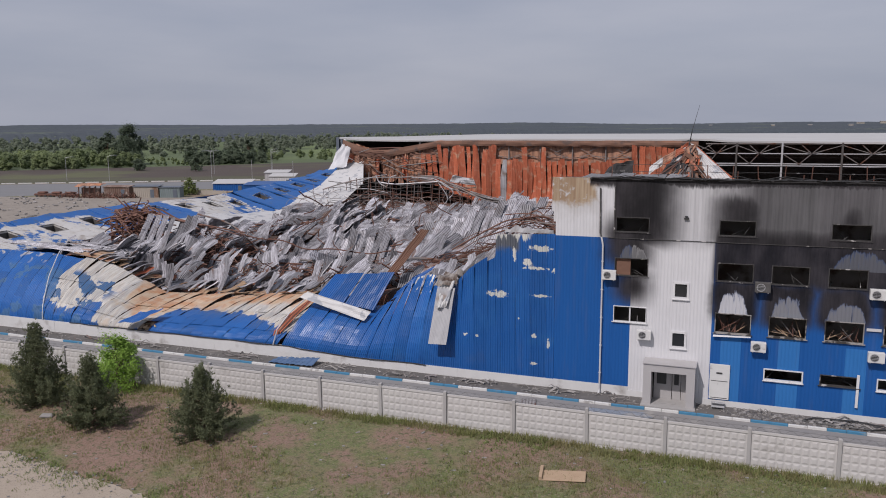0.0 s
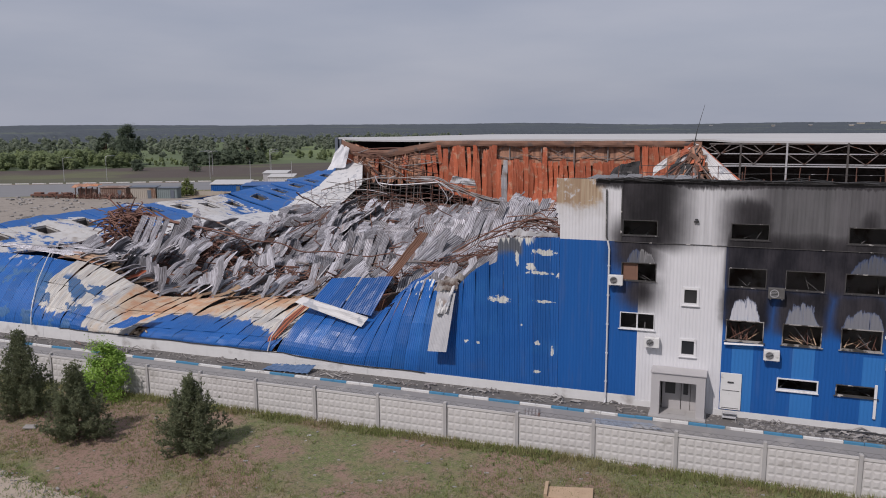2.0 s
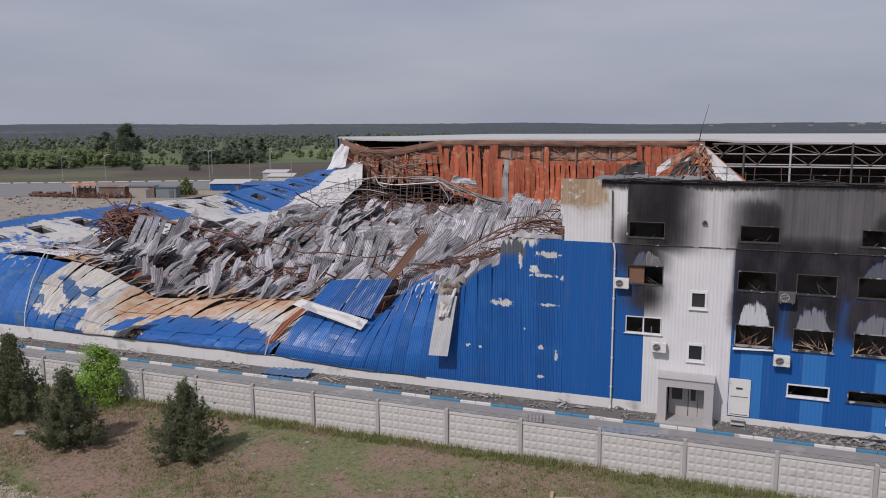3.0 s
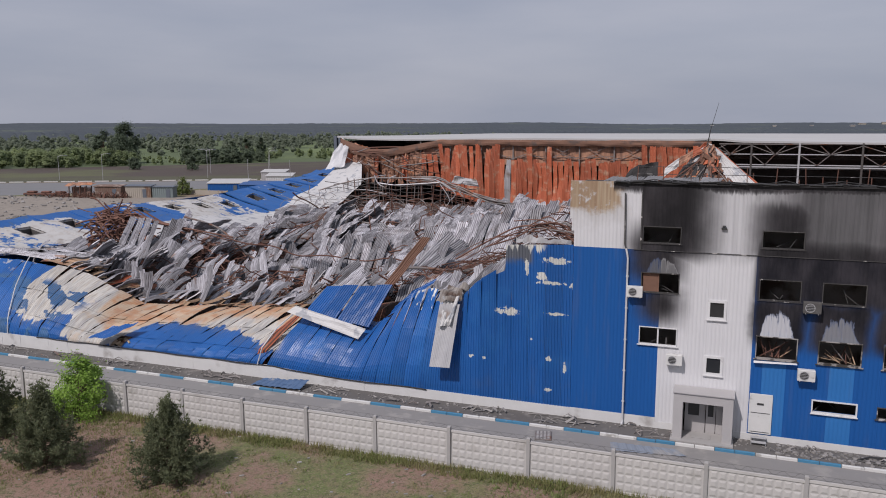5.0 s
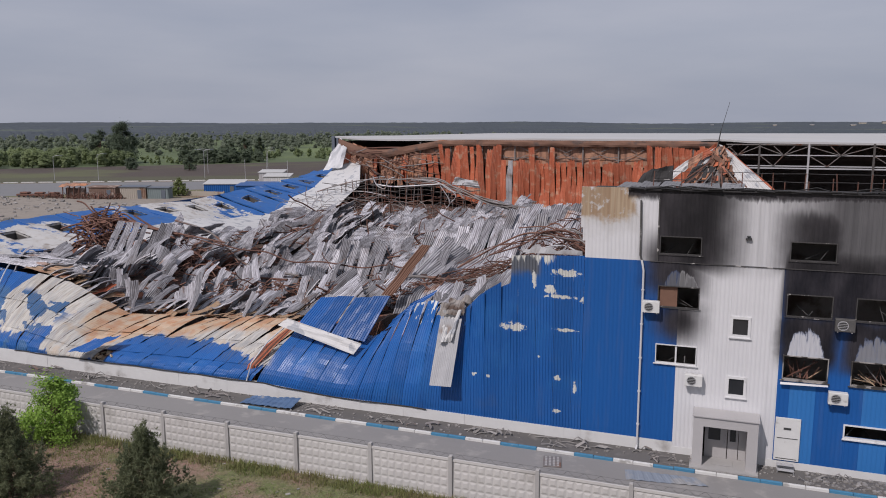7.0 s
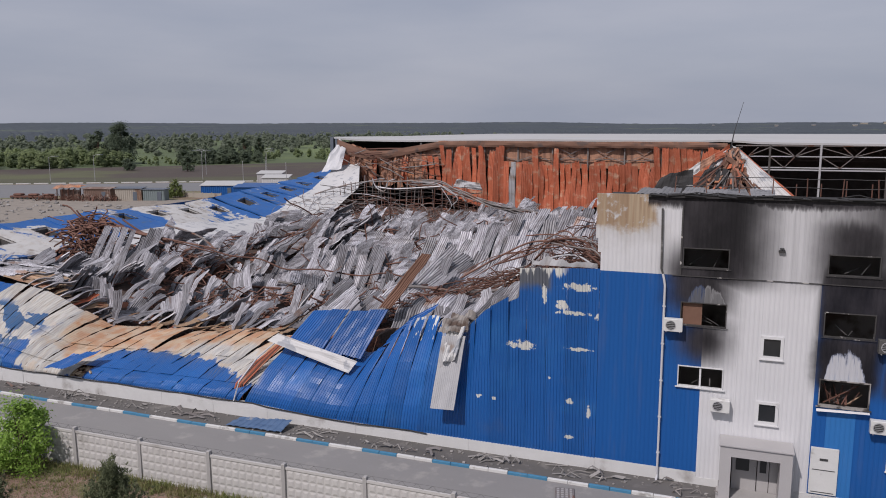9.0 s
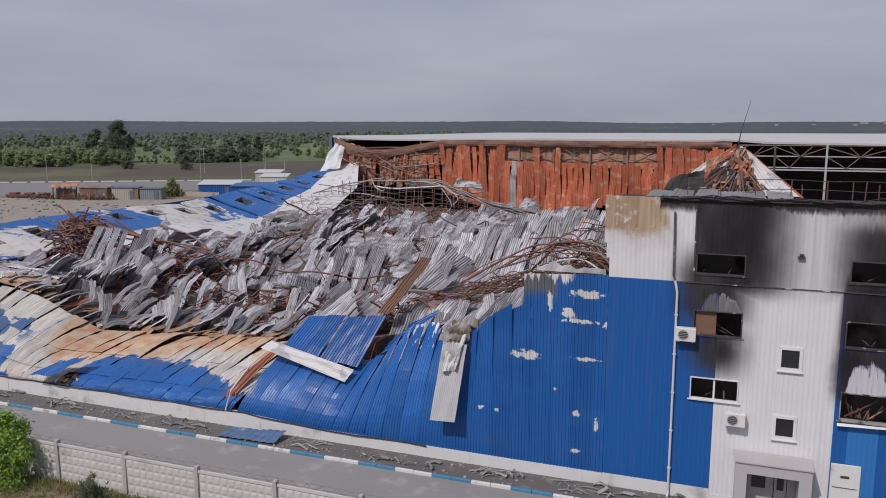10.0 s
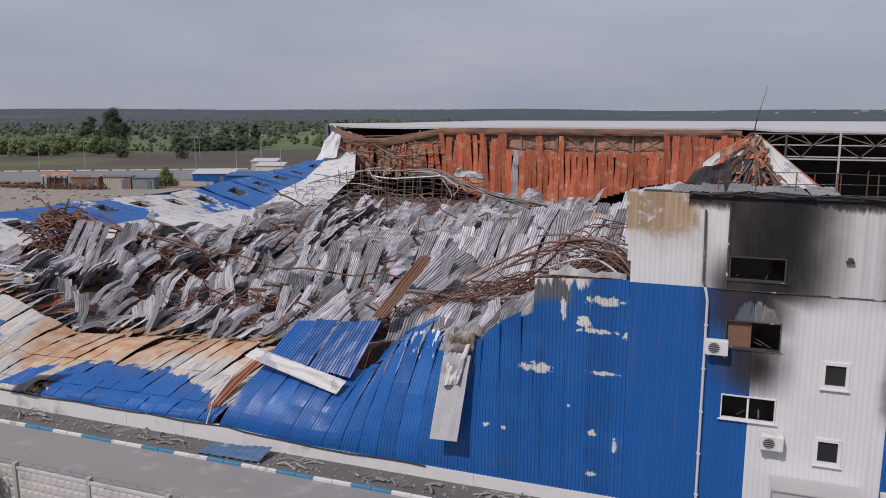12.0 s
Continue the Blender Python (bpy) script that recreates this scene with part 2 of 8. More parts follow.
def ground_material():
    """Grass with bare brown earth; ploughed and green fields far off."""
    k = Nodes("grass_and_earth")
    n1, n2, n3 = k.noise(0.22, 8.0, rough=0.62), k.noise(1.6, 8.0, rough=0.7, shift=3.0), k.noise(9.0, 4.0, shift=5.0)
    near = k.mix(k.step(n1, 0.43, 0.57), (0.235, 0.15, 0.115), (0.125, 0.15, 0.052))
    near = k.mix(k.math("MULTIPLY", k.step(n2, 0.50, 0.58), 0.8), near, (0.175, 0.16, 0.075))
    near = k.mix(k.step(k.noise(0.12, 7.0, rough=0.6, shift=41.0), 0.52, 0.60), near, k.mix(n2, (0.19, 0.11, 0.085), (0.29, 0.195, 0.15)))
    near = k.mix(k.step(k.noise(3.0, 6.0, rough=0.7, shift=13.0), 0.54, 0.62), near, (0.082, 0.092, 0.036))
    near = k.mix(k.math("MULTIPLY", k.step(n3, 0.5, 0.66), 0.7), near, (0.255, 0.20, 0.152))
    near = k.mix(k.step(k.noise(14.0, 3.0, shift=21.0), 0.58, 0.66), near, (0.07, 0.06, 0.036))
    near = k.mix(k.math("MULTIPLY", k.step(k.noise(5.0, 5.0, rough=0.7, shift=27.0), 0.52, 0.62), 0.65), near, (0.085, 0.078, 0.04))
    # the meadows beyond the ploughed field
    far = k.mix(k.step(k.noise(0.006, 5.0), 0.45, 0.6), (0.085, 0.115, 0.05), (0.135, 0.175, 0.066))
    far = k.mix(k.step(k.noise(0.004, 4.0, shift=9.0), 0.55, 0.66), far, (0.075, 0.10, 0.05))
    # distance along the road's normal
    d = k.math("ADD", k.math("MULTIPLY", k.axis(1), 0.7071), k.math("MULTIPLY", k.axis(0), -0.7071))
    field = k.mix(k.noise(0.05, 5.0), (0.055, 0.042, 0.036), (0.085, 0.066, 0.054))
    field = k.mix(k.step(k.noise(0.02, 5.0, shift=4.0), 0.52, 0.66), field, (0.10, 0.105, 0.05))
    across = k.math("ADD", k.math("MULTIPLY", k.axis(1), 0.887), k.math("MULTIPLY", k.axis(0), -0.46))
    verge = k.mix(k.noise(0.4, 6.0), (0.06, 0.062, 0.035), (0.10, 0.095, 0.055))
    field = k.mix(k.step(k.math("MULTIPLY_ADD", k.noise(0.06, 5.0, shift=6.0), 16.0, across), 236.0, 246.0), verge, field)
    col = k.mix(k.step(across, 209.0, 212.0), near, field)
    col = k.mix(k.step(k.math("MULTIPLY_ADD", k.noise(0.02, 4.0, shift=2.0), 16.0, d), 330.0, 336.0), col, far)
    k.bump(n2, 0.05, 0.8)
    return k.done(col, 0.95)


def track_material():
    k = Nodes("sandy_track")
    col = k.mix(k.noise(0.5, 8.0, rough=0.65), (0.30, 0.245, 0.19), (0.42, 0.36, 0.29))
    col = k.mix(k.step(k.noise(14.0, 3.0), 0.5, 0.75), col, (0.22, 0.19, 0.16))
    k.bump(k.noise(5.0, 6.0), 0.04, 0.8)
    return k.done(col, 0.95)


def asphalt_material(name, low, high, dirt):
    k = Nodes(name)
    col = k.mix(k.noise(0.35, 8.0, rough=0.6, stretch=(0.35, 1, 1)), low, high)
    col = k.mix(k.step(k.noise(0.9, 7.0, shift=3.0), 0.55, 0.72), col, dirt)
    col = k.mix(k.math("MULTIPLY", k.noise(40.0, 2.0), 0.3), col, (0.10, 0.10, 0.10))
    k.bump(k.noise(60.0, 2.0), 0.004, 0.5)
    return k.done(col, 0.9)


M_ground = ground_material()
M_track = track_material()
M_asphalt = asphalt_material("dusty_asphalt", (0.22, 0.213, 0.207), (0.30, 0.29, 0.28), (0.34, 0.325, 0.305))
M_walk = asphalt_material("dirty_pavement", (0.085, 0.078, 0.072), (0.155, 0.145, 0.135), (0.20, 0.185, 0.17))
M_far_road = asphalt_material("far_asphalt", (0.17, 0.17, 0.175), (0.225, 0.225, 0.23), (0.19, 0.19, 0.19))
M_sand = asphalt_material("pale_rubble_yard", (0.235, 0.205, 0.17), (0.35, 0.305, 0.257), (0.145, 0.125, 0.103))


def office_material():
    """White and blue coated steel of the office front, with smoke stains over the burnt windows."""
    k = Nodes("office_cladding")
    x, z = k.axis(0), k.axis(2)
    white = k.mix(k.noise(0.8, 5.0), (0.57, 0.57, 0.58), (0.66, 0.66, 0.67))
    blue = k.mix(k.noise(0.6, 5.0, stretch=(2.0, 1, 0.3)), (0.010, 0.084, 0.295), (0.013, 0.100, 0.335))
    pale = k.mix(k.noise(0.6, 5.0), (0.026, 0.15, 0.41), (0.034, 0.17, 0.45))
    # pale vertical bands on the blue
    bands = k.math("MAXIMUM", k.box(7.15, 8.30, -1, 6.2, 0.01, 0.0), k.box(10.35, 11.5, -1, 6.2, 0.01, 0.0))
    bands = k.math("MAXIMUM", bands, k.box(13.9, 15.0, -1, 4.4, 0.01, 0.0))
    bands = k.math("MAXIMUM", bands, k.box(16.4, 17.5, -1, 6.2, 0.01, 0.0))
    blue = k.mix(bands, blue, pale)
    low = k.math("LESS_THAN", z, 10.22)
    column = k.math("MULTIPLY", k.math("GREATER_THAN", x, 1.76), k.math("LESS_THAN", x, 6.58))
    # the column is white up to the band, narrower beside the windows
    beside = k.math("MULTIPLY", k.math("LESS_THAN", x, 2.72), k.math("GREATER_THAN", z, 10.1))
    is_blue = k.math("MULTIPLY", low, k.math("SUBTRACT", 1.0, k.math("SUBTRACT", column, k.math("MULTIPLY", column, beside))))
    col = k.mix(is_blue, white, blue)
    # smoke: soft clouds over each burnt window, paler sheets between them
    wob = k.math("MULTIPLY_ADD", k.noise(0.55, 6.0, shift=11.0), 2.4, -1.2)
    small = k.math("MULTIPLY", wob, 0.35)
    streak = k.noise(1.1, 5.0, stretch=(4.0, 1, 0.16), shift=5.0)
    brushed = k.math("MULTIPLY_ADD", streak, 0.9, -0.45)
    xs = k.math("ADD", x, k.math("MULTIPLY_ADD", brushed, 0.7, k.math("MULTIPLY", small, 0.8)))
    upper = k.step(k.math("ADD", z, small), 9.3, 10.5)
    left = k.math("MULTIPLY", k.step(xs, 5.7, 2.7), k.math("GREATER_THAN", x, 0.64))
    right = k.math("MULTIPLY", k.step(xs, 5.6, 8.0), 0.70)
    for a in ((6.5, 9.4, 9.5, 13.5, 1.2), (12.8, 14.8, 9.5, 13.0, 1.2), (15.8, 18.2, 9.5, 12.8, 1.3)):
        right = k.math("MAXIMUM", right, k.math("MULTIPLY", k.box(*a, small), 0.93))
    # rain-washed pale sheet ends under the capping
    washed = k.math("MULTIPLY", k.step(k.math("MULTIPLY_ADD", streak, 1.1, z), 13.2, 13.75), k.box(5.0, 8.4, 12.0, 20.0, 0.8, small))
    right = k.math("MULTIPLY", right, k.math("MULTIPLY_ADD", washed, -0.35, 1.0))
    soot = k.math("MULTIPLY", upper, k.math("MAXIMUM", left, right))
    mid = k.math("MULTIPLY", k.math("MULTIPLY", k.step(k.math("MULTIPLY_ADD", brushed, 0.25, x), 6.25, 6.85), k.step(k.math("ADD", z, small), 6.7, 8.2)), k.step(k.math("ADD", z, small), 12.8, 10.3))
    soot = k.math("MAXIMUM", soot, k.math("MULTIPLY", mid, 0.97))
    for a in ((0.2, 2.9, 8.6, 11.4, 0.9), (0.9, 2.8, 6.4, 8.2, 0.9),
              (6.5, 9.1, 5.5, 8.0, 0.5), (9.4, 12.1, 5.5, 8.0, 0.55), (12.3, 15.1, 5.5, 8.0, 0.6), (15.4, 18.0, 5.5, 8.0, 0.6)):
        soot = k.math("MAXIMUM", soot, k.box(*a, small))
    veil = k.math("MULTIPLY", k.math("MULTIPLY", upper, k.math("GREATER_THAN", x, 0.64)), k.math("MULTIPLY_ADD", streak, 0.50, 0.03))
    veil = k.math("MULTIPLY", veil, k.math("MULTIPLY_ADD", k.box(3.7, 6.2, 9.0, 20.0, 1.0, small), -0.6, 1.0))
    soot = k.math("MAXIMUM", soot, veil)
    rim = k.math("MULTIPLY", k.step(k.math("MULTIPLY_ADD", k.noise(5.0, 4.0, stretch=(2.0, 1, 0.4), shift=81.0), 0.45, z), 13.45, 13.85), k.math("GREATER_THAN", x, -0.9))
    soot = k.math("MAXIMUM", soot, k.math("MULTIPLY", rim, 0.9))
    pale_run = k.math("MULTIPLY", k.box(9.6, 12.6, 10.4, 13.6, 1.0, small), 0.07)
    pale_run = k.math("MAXIMUM", pale_run, k.math("MULTIPLY", k.box(15.0, 17.2, 11.8, 13.6, 0.9, small), 0.10))
    soot = k.math("SUBTRACT", soot, k.math("MULTIPLY", pale_run, soot))
    soot = k.math("MULTIPLY_ADD", brushed, k.math("MULTIPLY", k.math("MULTIPLY", soot, k.math("SUBTRACT", 1.08, soot)), 0.9), soot, clamp=True)
    soot = k.math("SUBTRACT", 1.0, k.math("POWER", k.math("SUBTRACT", 1.0, soot, clamp=True), 1.8))
    # bleached fans over the windows, ragged and streaked like flames
    for cx, cz, tone, wide, tall in ((1.85, 8.98, 0.12, 0.95, 0.95), (7.75, 5.93, 0.58, 0.9, 1.6), (10.75, 5.93, 0.24, 0.95, 1.5), (13.75, 5.93, 0.20, 1.0, 1.25), (14.3, 8.98, 0.11, 1.45, 1.2)):
        lick = k.noise(1.0, 5.0, stretch=(3.2, 1, 1.1), rough=0.65, shift=cx)
        dx = k.math("DIVIDE", k.math("SUBTRACT", k.math("MULTIPLY_ADD", wob, 0.25, x), cx), wide)
        dz = k.math("DIVIDE", k.math("SUBTRACT", z, cz), tall)
        r = k.math("ADD", k.math("POWER", k.math("ABSOLUTE", dx), 2.4), k.math("POWER", k.math("ABSOLUTE", dz), 1.3))
        r = k.math("MULTIPLY_ADD", k.math("SUBTRACT", lick, 0.5), 1.1, r)
        fan = k.math("MULTIPLY", k.step(r, 1.02, 0.62), k.math("GREATER_THAN", z, cz - 0.1))
        fan = k.math("MULTIPLY", fan, k.step(k.math("MULTIPLY_ADD", dz, -0.14, k.noise(1.0, 4.0, stretch=(10.0, 1, 0.7), shift=cx + 3.0)), 0.10, 0.42))
        col = k.mix(k.math("MULTIPLY", fan, 0.92), col, (tone, tone, tone * 1.02))
        soot = k.math("MULTIPLY", soot, k.math("SUBTRACT", 1.0, k.math("MULTIPLY", k.step(fan, 0.35, 0.9), 0.90)))
    grime = k.math("MULTIPLY", k.step(k.noise(0.9, 6.0, stretch=(2.5, 1, 0.25), shift=2.0), 0.52, 0.72), 0.10)
    col = k.mix(grime, col, (0.16, 0.15, 0.15))
    # rust where the coating burnt off the corner
    eat = k.noise(1.5, 6.0, rough=0.65, shift=61.0)
    ragged = k.math("ADD", k.math("MULTIPLY", wob, 0.9), k.math("MULTIPLY_ADD", eat, 1.6, -0.8))
    rust = k.math("MULTIPLY", k.box(-3.6, -0.6, 12.3, 20.0, 0.30, ragged), k.step(k.math("ADD", eat, k.math("MULTIPLY", streak, 0.4)), 0.86, 0.74))
    col = k.mix(k.math("MULTIPLY", k.box(-3.6, -0.3, 11.6, 20.0, 0.6, ragged), 0.35), col, (0.36, 0.34, 0.31))
    col = k.mix(k.math("MULTIPLY", rust, 0.9), col, k.mix(k.step(streak, 0.35, 0.6), (0.40, 0.30, 0.19), (0.29, 0.185, 0.10)))
    col = k.mix(k.math("MULTIPLY", soot, 0.99), col, k.mix(k.step(k.noise(0.45, 7.0, stretch=(1.6, 1, 0.7), rough=0.62, shift=71.0), 0.32, 0.70), (0.010, 0.009, 0.0105), (0.042, 0.038, 0.042)))
    k.bump(k.noise(30.0, 2.0), 0.004, 0.4)
    k.bsdf.inputs["Specular IOR Level"].default_value = 0.25
    return k.done(col, k.math("MULTIPLY_ADD", soot, 0.4, 0.5))


CHIPS = ((-6.9, 6.15, 0.75, 0.28), (-4.0, 9.3, 0.95, 0.22), (-4.8, 8.35, 0.3, 0.35), (-3.05, 7.9, 0.2, 0.25), (-3.9, 6.2, 0.75, 0.10), (-4.3, 3.5, 0.22, 0.16), (-3.4, 3.05, 0.10, 0.35),
         (-4.4, 1.65, 0.26, 0.16), (-9.1, 3.2, 0.17, 0.10), (-8.3, 3.15, 0.13, 0.10), (-5.4, 4.6, 0.10, 0.10), (-5.7, 8.9, 0.16, 0.5), (-4.3, 8.0, 0.9, 0.12))


def burnt_wall_material():
    """Blue coated steel whose coating burnt to white ash and orange rust."""
    k = Nodes("burnt_blue_cladding")
    x, z = k.axis(0), k.axis(2)
    blue = k.mix(k.noise(0.5, 5.0, stretch=(2, 1, 0.4)), (0.010, 0.084, 0.295), (0.016, 0.112, 0.36))
    blue = k.mix(k.step(k.noise(0.35, 5.0, shift=6.0), 0.55, 0.75), blue, (0.018, 0.118, 0.355))
    y = k.axis(1)
    n = k.noise(0.33, 5.0, shift=1.0)
    m = k.noise(1.3, 6.0, shift=8.0)
    # ash runs along the ribs and breaks at the seams; the lower edge of the burn lies higher to the right
    run = k.noise(1.0, 5.0, stretch=(2.6, 0.42, 0.42), rough=0.6, shift=31.0)
    fine = k.noise(1.0, 4.0, stretch=(9.0, 0.8, 0.8), shift=33.0)
    own = k.math("MULTIPLY_ADD", k.math("FRACT", k.math("MULTIPLY", k.random(), 9.7)), 1.0, -0.5)
    left = k.step(x, -22.6, -23.4)
    # s climbs the leaning sheet; the burn starts at a height of its own along the wall
    climb = k.math("ADD", y, z)
    foot = k.math("MULTIPLY_ADD", y, -0.28, x)
    low_edge = k.ramp(foot, [(-50, 16), (-48.3, 16), (-48.0, 3.7), (-46.5, 3.1), (-44, 3.3), (-42.4, 4.1), (-41.8, 1.5), (-40, 0.8), (-38, 0.8), (-37, 1.6), (-36.4, 3.2), (-36.0, 5.0), (-34, 5.4), (-30, 5.3), (-28.2, 4.9), (-26, 3.9), (-24.4, 3.1), (-23, 2.7)])
    soft = k.noise(0.9, 3.0, shift=8.5)
    up = k.math("ADD", k.math("MULTIPLY_ADD", n, 2.2, k.math("MULTIPLY", soft, 1.9)), k.math("MULTIPLY_ADD", run, 0.9, k.math("MULTIPLY_ADD", fine, 0.7, k.math("MULTIPLY", own, 0.35))))
    up = k.math("ADD", k.math("SUBTRACT", climb, low_edge), k.math("SUBTRACT", up, 2.85))
    ash = k.math("MULTIPLY", left, k.step(up, -0.10, 0.12))
    # faded coating that the ash left bare on the outer sheets
    kept = k.math("MULTIPLY", k.step(k.noise(0.55, 4.0, rough=0.5, shift=52.0), 0.525, 0.54), k.math("MULTIPLY", k.step(foot, -42.2, -43.4), k.step(climb, 8.6, 7.6)))
    ash = k.math("MULTIPLY", ash, k.math("SUBTRACT", 1.0, kept))
    blue = k.mix(kept, blue, (0.045, 0.125, 0.27))
    chips = k.math("MULTIPLY", k.step(x, -46.0, -50.0), k.math("MULTIPLY", k.step(z, 4.8, 6.4), k.step(m, 0.58, 0.62)))
    smoked = k.math("MULTIPLY", k.math("MULTIPLY", left, k.step(up, -1.6, 0.0)), k.math("MULTIPLY", k.step(fine, 0.42, 0.62), 0.55))
    blue = k.mix(smoked, blue, (0.11, 0.13, 0.17))
    pale = k.mix(k.step(run, 0.36, 0.62), (0.385, 0.38, 0.37), (0.545, 0.525, 0.48))
    pale = k.mix(k.math("MULTIPLY", k.step(fine, 0.48, 0.64), 0.5), pale, (0.38, 0.315, 0.245))
    pale = k.mix(k.math("MULTIPLY", k.step(soft, 0.5, 0.64), k.math("MULTIPLY", k.step(foot, -44.0, -41.5), 0.5)), pale, (0.50, 0.385, 0.27))
    col = k.mix(k.math("MAXIMUM", ash, chips), blue, pale)
    # orange and tan where the steel itself was heated, towards the upper edge
    hot_edge = k.ramp(foot, [(-50, 14), (-45, 14), (-42.8, 9.5), (-41.6, 5.6), (-39.5, 3.6), (-36.4, 3.2), (-35.8, 5.4), (-32, 5.6), (-30, 7.4), (-27, 7.6), (-24, 6.0)])
    hot = k.math("ADD", k.math("MULTIPLY_ADD", n, 3.0, k.math("MULTIPLY", run, 2.0)), k.math("MULTIPLY", own, 0.8))
    heat = k.math("MULTIPLY", ash, k.step(k.math("ADD", k.math("SUBTRACT", climb, hot_edge), k.math("SUBTRACT", hot, 2.5)), -0.7, 0.8))
    rusty = k.mix(k.step(k.noise(0.9, 5.0, shift=20.0), 0.40, 0.62), (0.50, 0.37, 0.25), (0.45, 0.22, 0.10))
    col = k.mix(k.math("MULTIPLY", heat, k.math("MULTIPLY_ADD", m, 0.7, 0.5, clamp=True)), col, rusty)
    # bare chips on the standing part: place, half width, half height
    right = 0.0
    for cx, cz, w, h in CHIPS:
        dx = k.math("DIVIDE", k.math("SUBTRACT", x, cx), w)
        dz = k.math("DIVIDE", k.math("SUBTRACT", z, cz), h)
        d2 = k.math("ADD", k.math("MULTIPLY", dx, dx), k.math("MULTIPLY", dz, dz))
        right = k.math("MAXIMUM", right, k.step(k.math("MULTIPLY_ADD", k.noise(3.6, 6.0, rough=0.7, shift=cx), 5.6, d2), 3.55, 3.4))
    scorch = k.math("MULTIPLY", k.math("MULTIPLY", k.step(x, -7.6, -7.0), k.step(x, -5.2, -5.6)), k.step(k.math("MULTIPLY_ADD", m, 1.5, z), 9.6, 10.2))
    col = k.mix(scorch, col, (0.11, 0.12, 0.14))
    drip = k.math("MULTIPLY", k.math("MULTIPLY", k.step(x, -7.6, -7.0), k.step(x, -4.4, -5.0)), k.step(k.math("MULTIPLY_ADD", k.noise(1.2, 4.0, stretch=(3.0, 1, 0.25), shift=17.0), 3.0, z), 11.45, 11.6))
    right = k.math("MAXIMUM", right, drip)
    flake = k.math("MULTIPLY", k.math("MULTIPLY", k.step(x, -14.5, -13.0), k.step(x, -11.0, -12.0)), k.step(k.math("MULTIPLY", z, k.noise(1.5, 5.0, stretch=(3, 1, 0.5), shift=40.0)), 3.25, 3.45))
    col = k.mix(k.math("MAXIMUM", right, flake), col, (0.60, 0.60, 0.56))
    grime = k.math("MULTIPLY", k.step(k.noise(0.8, 6.0, shift=2.5), 0.55, 0.75), 0.14)
    col = k.mix(grime, col, (0.10, 0.12, 0.16))
    r = k.math("MULTIPLY_ADD", k.random(), 0.22, 0.89)
    c = k.nt.nodes.new("ShaderNodeCombineColor")
    for i in range(3):
        k.put(c.inputs[i], r)
    col = k.mix(1.0, col, c.outputs[0], "MULTIPLY")
    k.bump(k.noise(3.0, 5.0), 0.03, 0.5)
    return k.done(col, k.math("MULTIPLY_ADD", ash, 0.4, 0.36))


def side_wall_material():
    """Fallen side wall: blue below, with white ash patches."""
    k = Nodes("patchy_blue_cladding")
    y = k.axis(1)
    n, m = k.noise(0.16, 5.0, shift=3.0), k.noise(0.7, 6.0, shift=9.0)
    blue = k.mix(m, (0.011, 0.088, 0.31), (0.026, 0.135, 0.39))
    burnt = k.math("MAXIMUM", k.math("MULTIPLY", k.step(y, 42.6, 44.0), k.step(y, 61.0, 59.0)), k.math("MULTIPLY", k.step(y, 30.0, 28.0), k.step(k.math("MULTIPLY_ADD", m, 2.0, k.axis(0)), -69.3, -68.5)))
    val = k.math("ADD", k.math("MULTIPLY", n, 1.0), k.math("MULTIPLY_ADD", m, 0.4, k.math("MULTIPLY_ADD", burnt, 0.21, -0.03)))
    val = k.math("MULTIPLY_ADD", k.math("SUBTRACT", k.noise(1.6, 6.0, rough=0.65, shift=44.0), 0.5), 0.38, val)
    ash = k.step(val, 0.80, 0.84)
    soil = k.noise(0.9, 6.0, rough=0.65, shift=15.0)
    white = k.mix(k.step(soil, 0.46, 0.78), (0.52, 0.51, 0.49), (0.37, 0.325, 0.275))
    white = k.mix(k.math("MULTIPLY", k.step(k.noise(0.45, 6.0, rough=0.65, shift=22.0), 0.54, 0.66), 0.7), white, (0.24, 0.20, 0.165))
    blue = k.mix(k.step(soil, 0.55, 0.7), blue, (0.06, 0.11, 0.20))
    col = k.mix(ash, blue, white)
    k.bump(k.noise(2.0, 5.0), 0.03, 0.5)
    return k.done(col, 0.55)


M_office = office_material()
M_burnt = burnt_wall_material()
M_side = side_wall_material()
M_mottled = plain("mottled_white_cladding", (0.52, 0.51, 0.50), (0.66, 0.66, 0.65), 0.6, scale=0.5, stain=(0.34, 0.35, 0.37), stain_at=(0.56, 0.62), stain_scale=0.8)
M_tan_sheet = plain("heat_tanned_sheet", (0.36, 0.23, 0.14), (0.50, 0.37, 0.25), 0.75, scale=0.6, stain=(0.30, 0.13, 0.07), stain_at=(0.52, 0.66), stain_scale=0.5, by="object")
M_grey_pale = plain("pale_zinc_sheet", (0.36, 0.36, 0.37), (0.52, 0.52, 0.53), 0.6, scale=0.8, stain=(0.25, 0.20, 0.17), stain_at=(0.55, 0.7), stain_scale=0.5)

# ---- builders ----


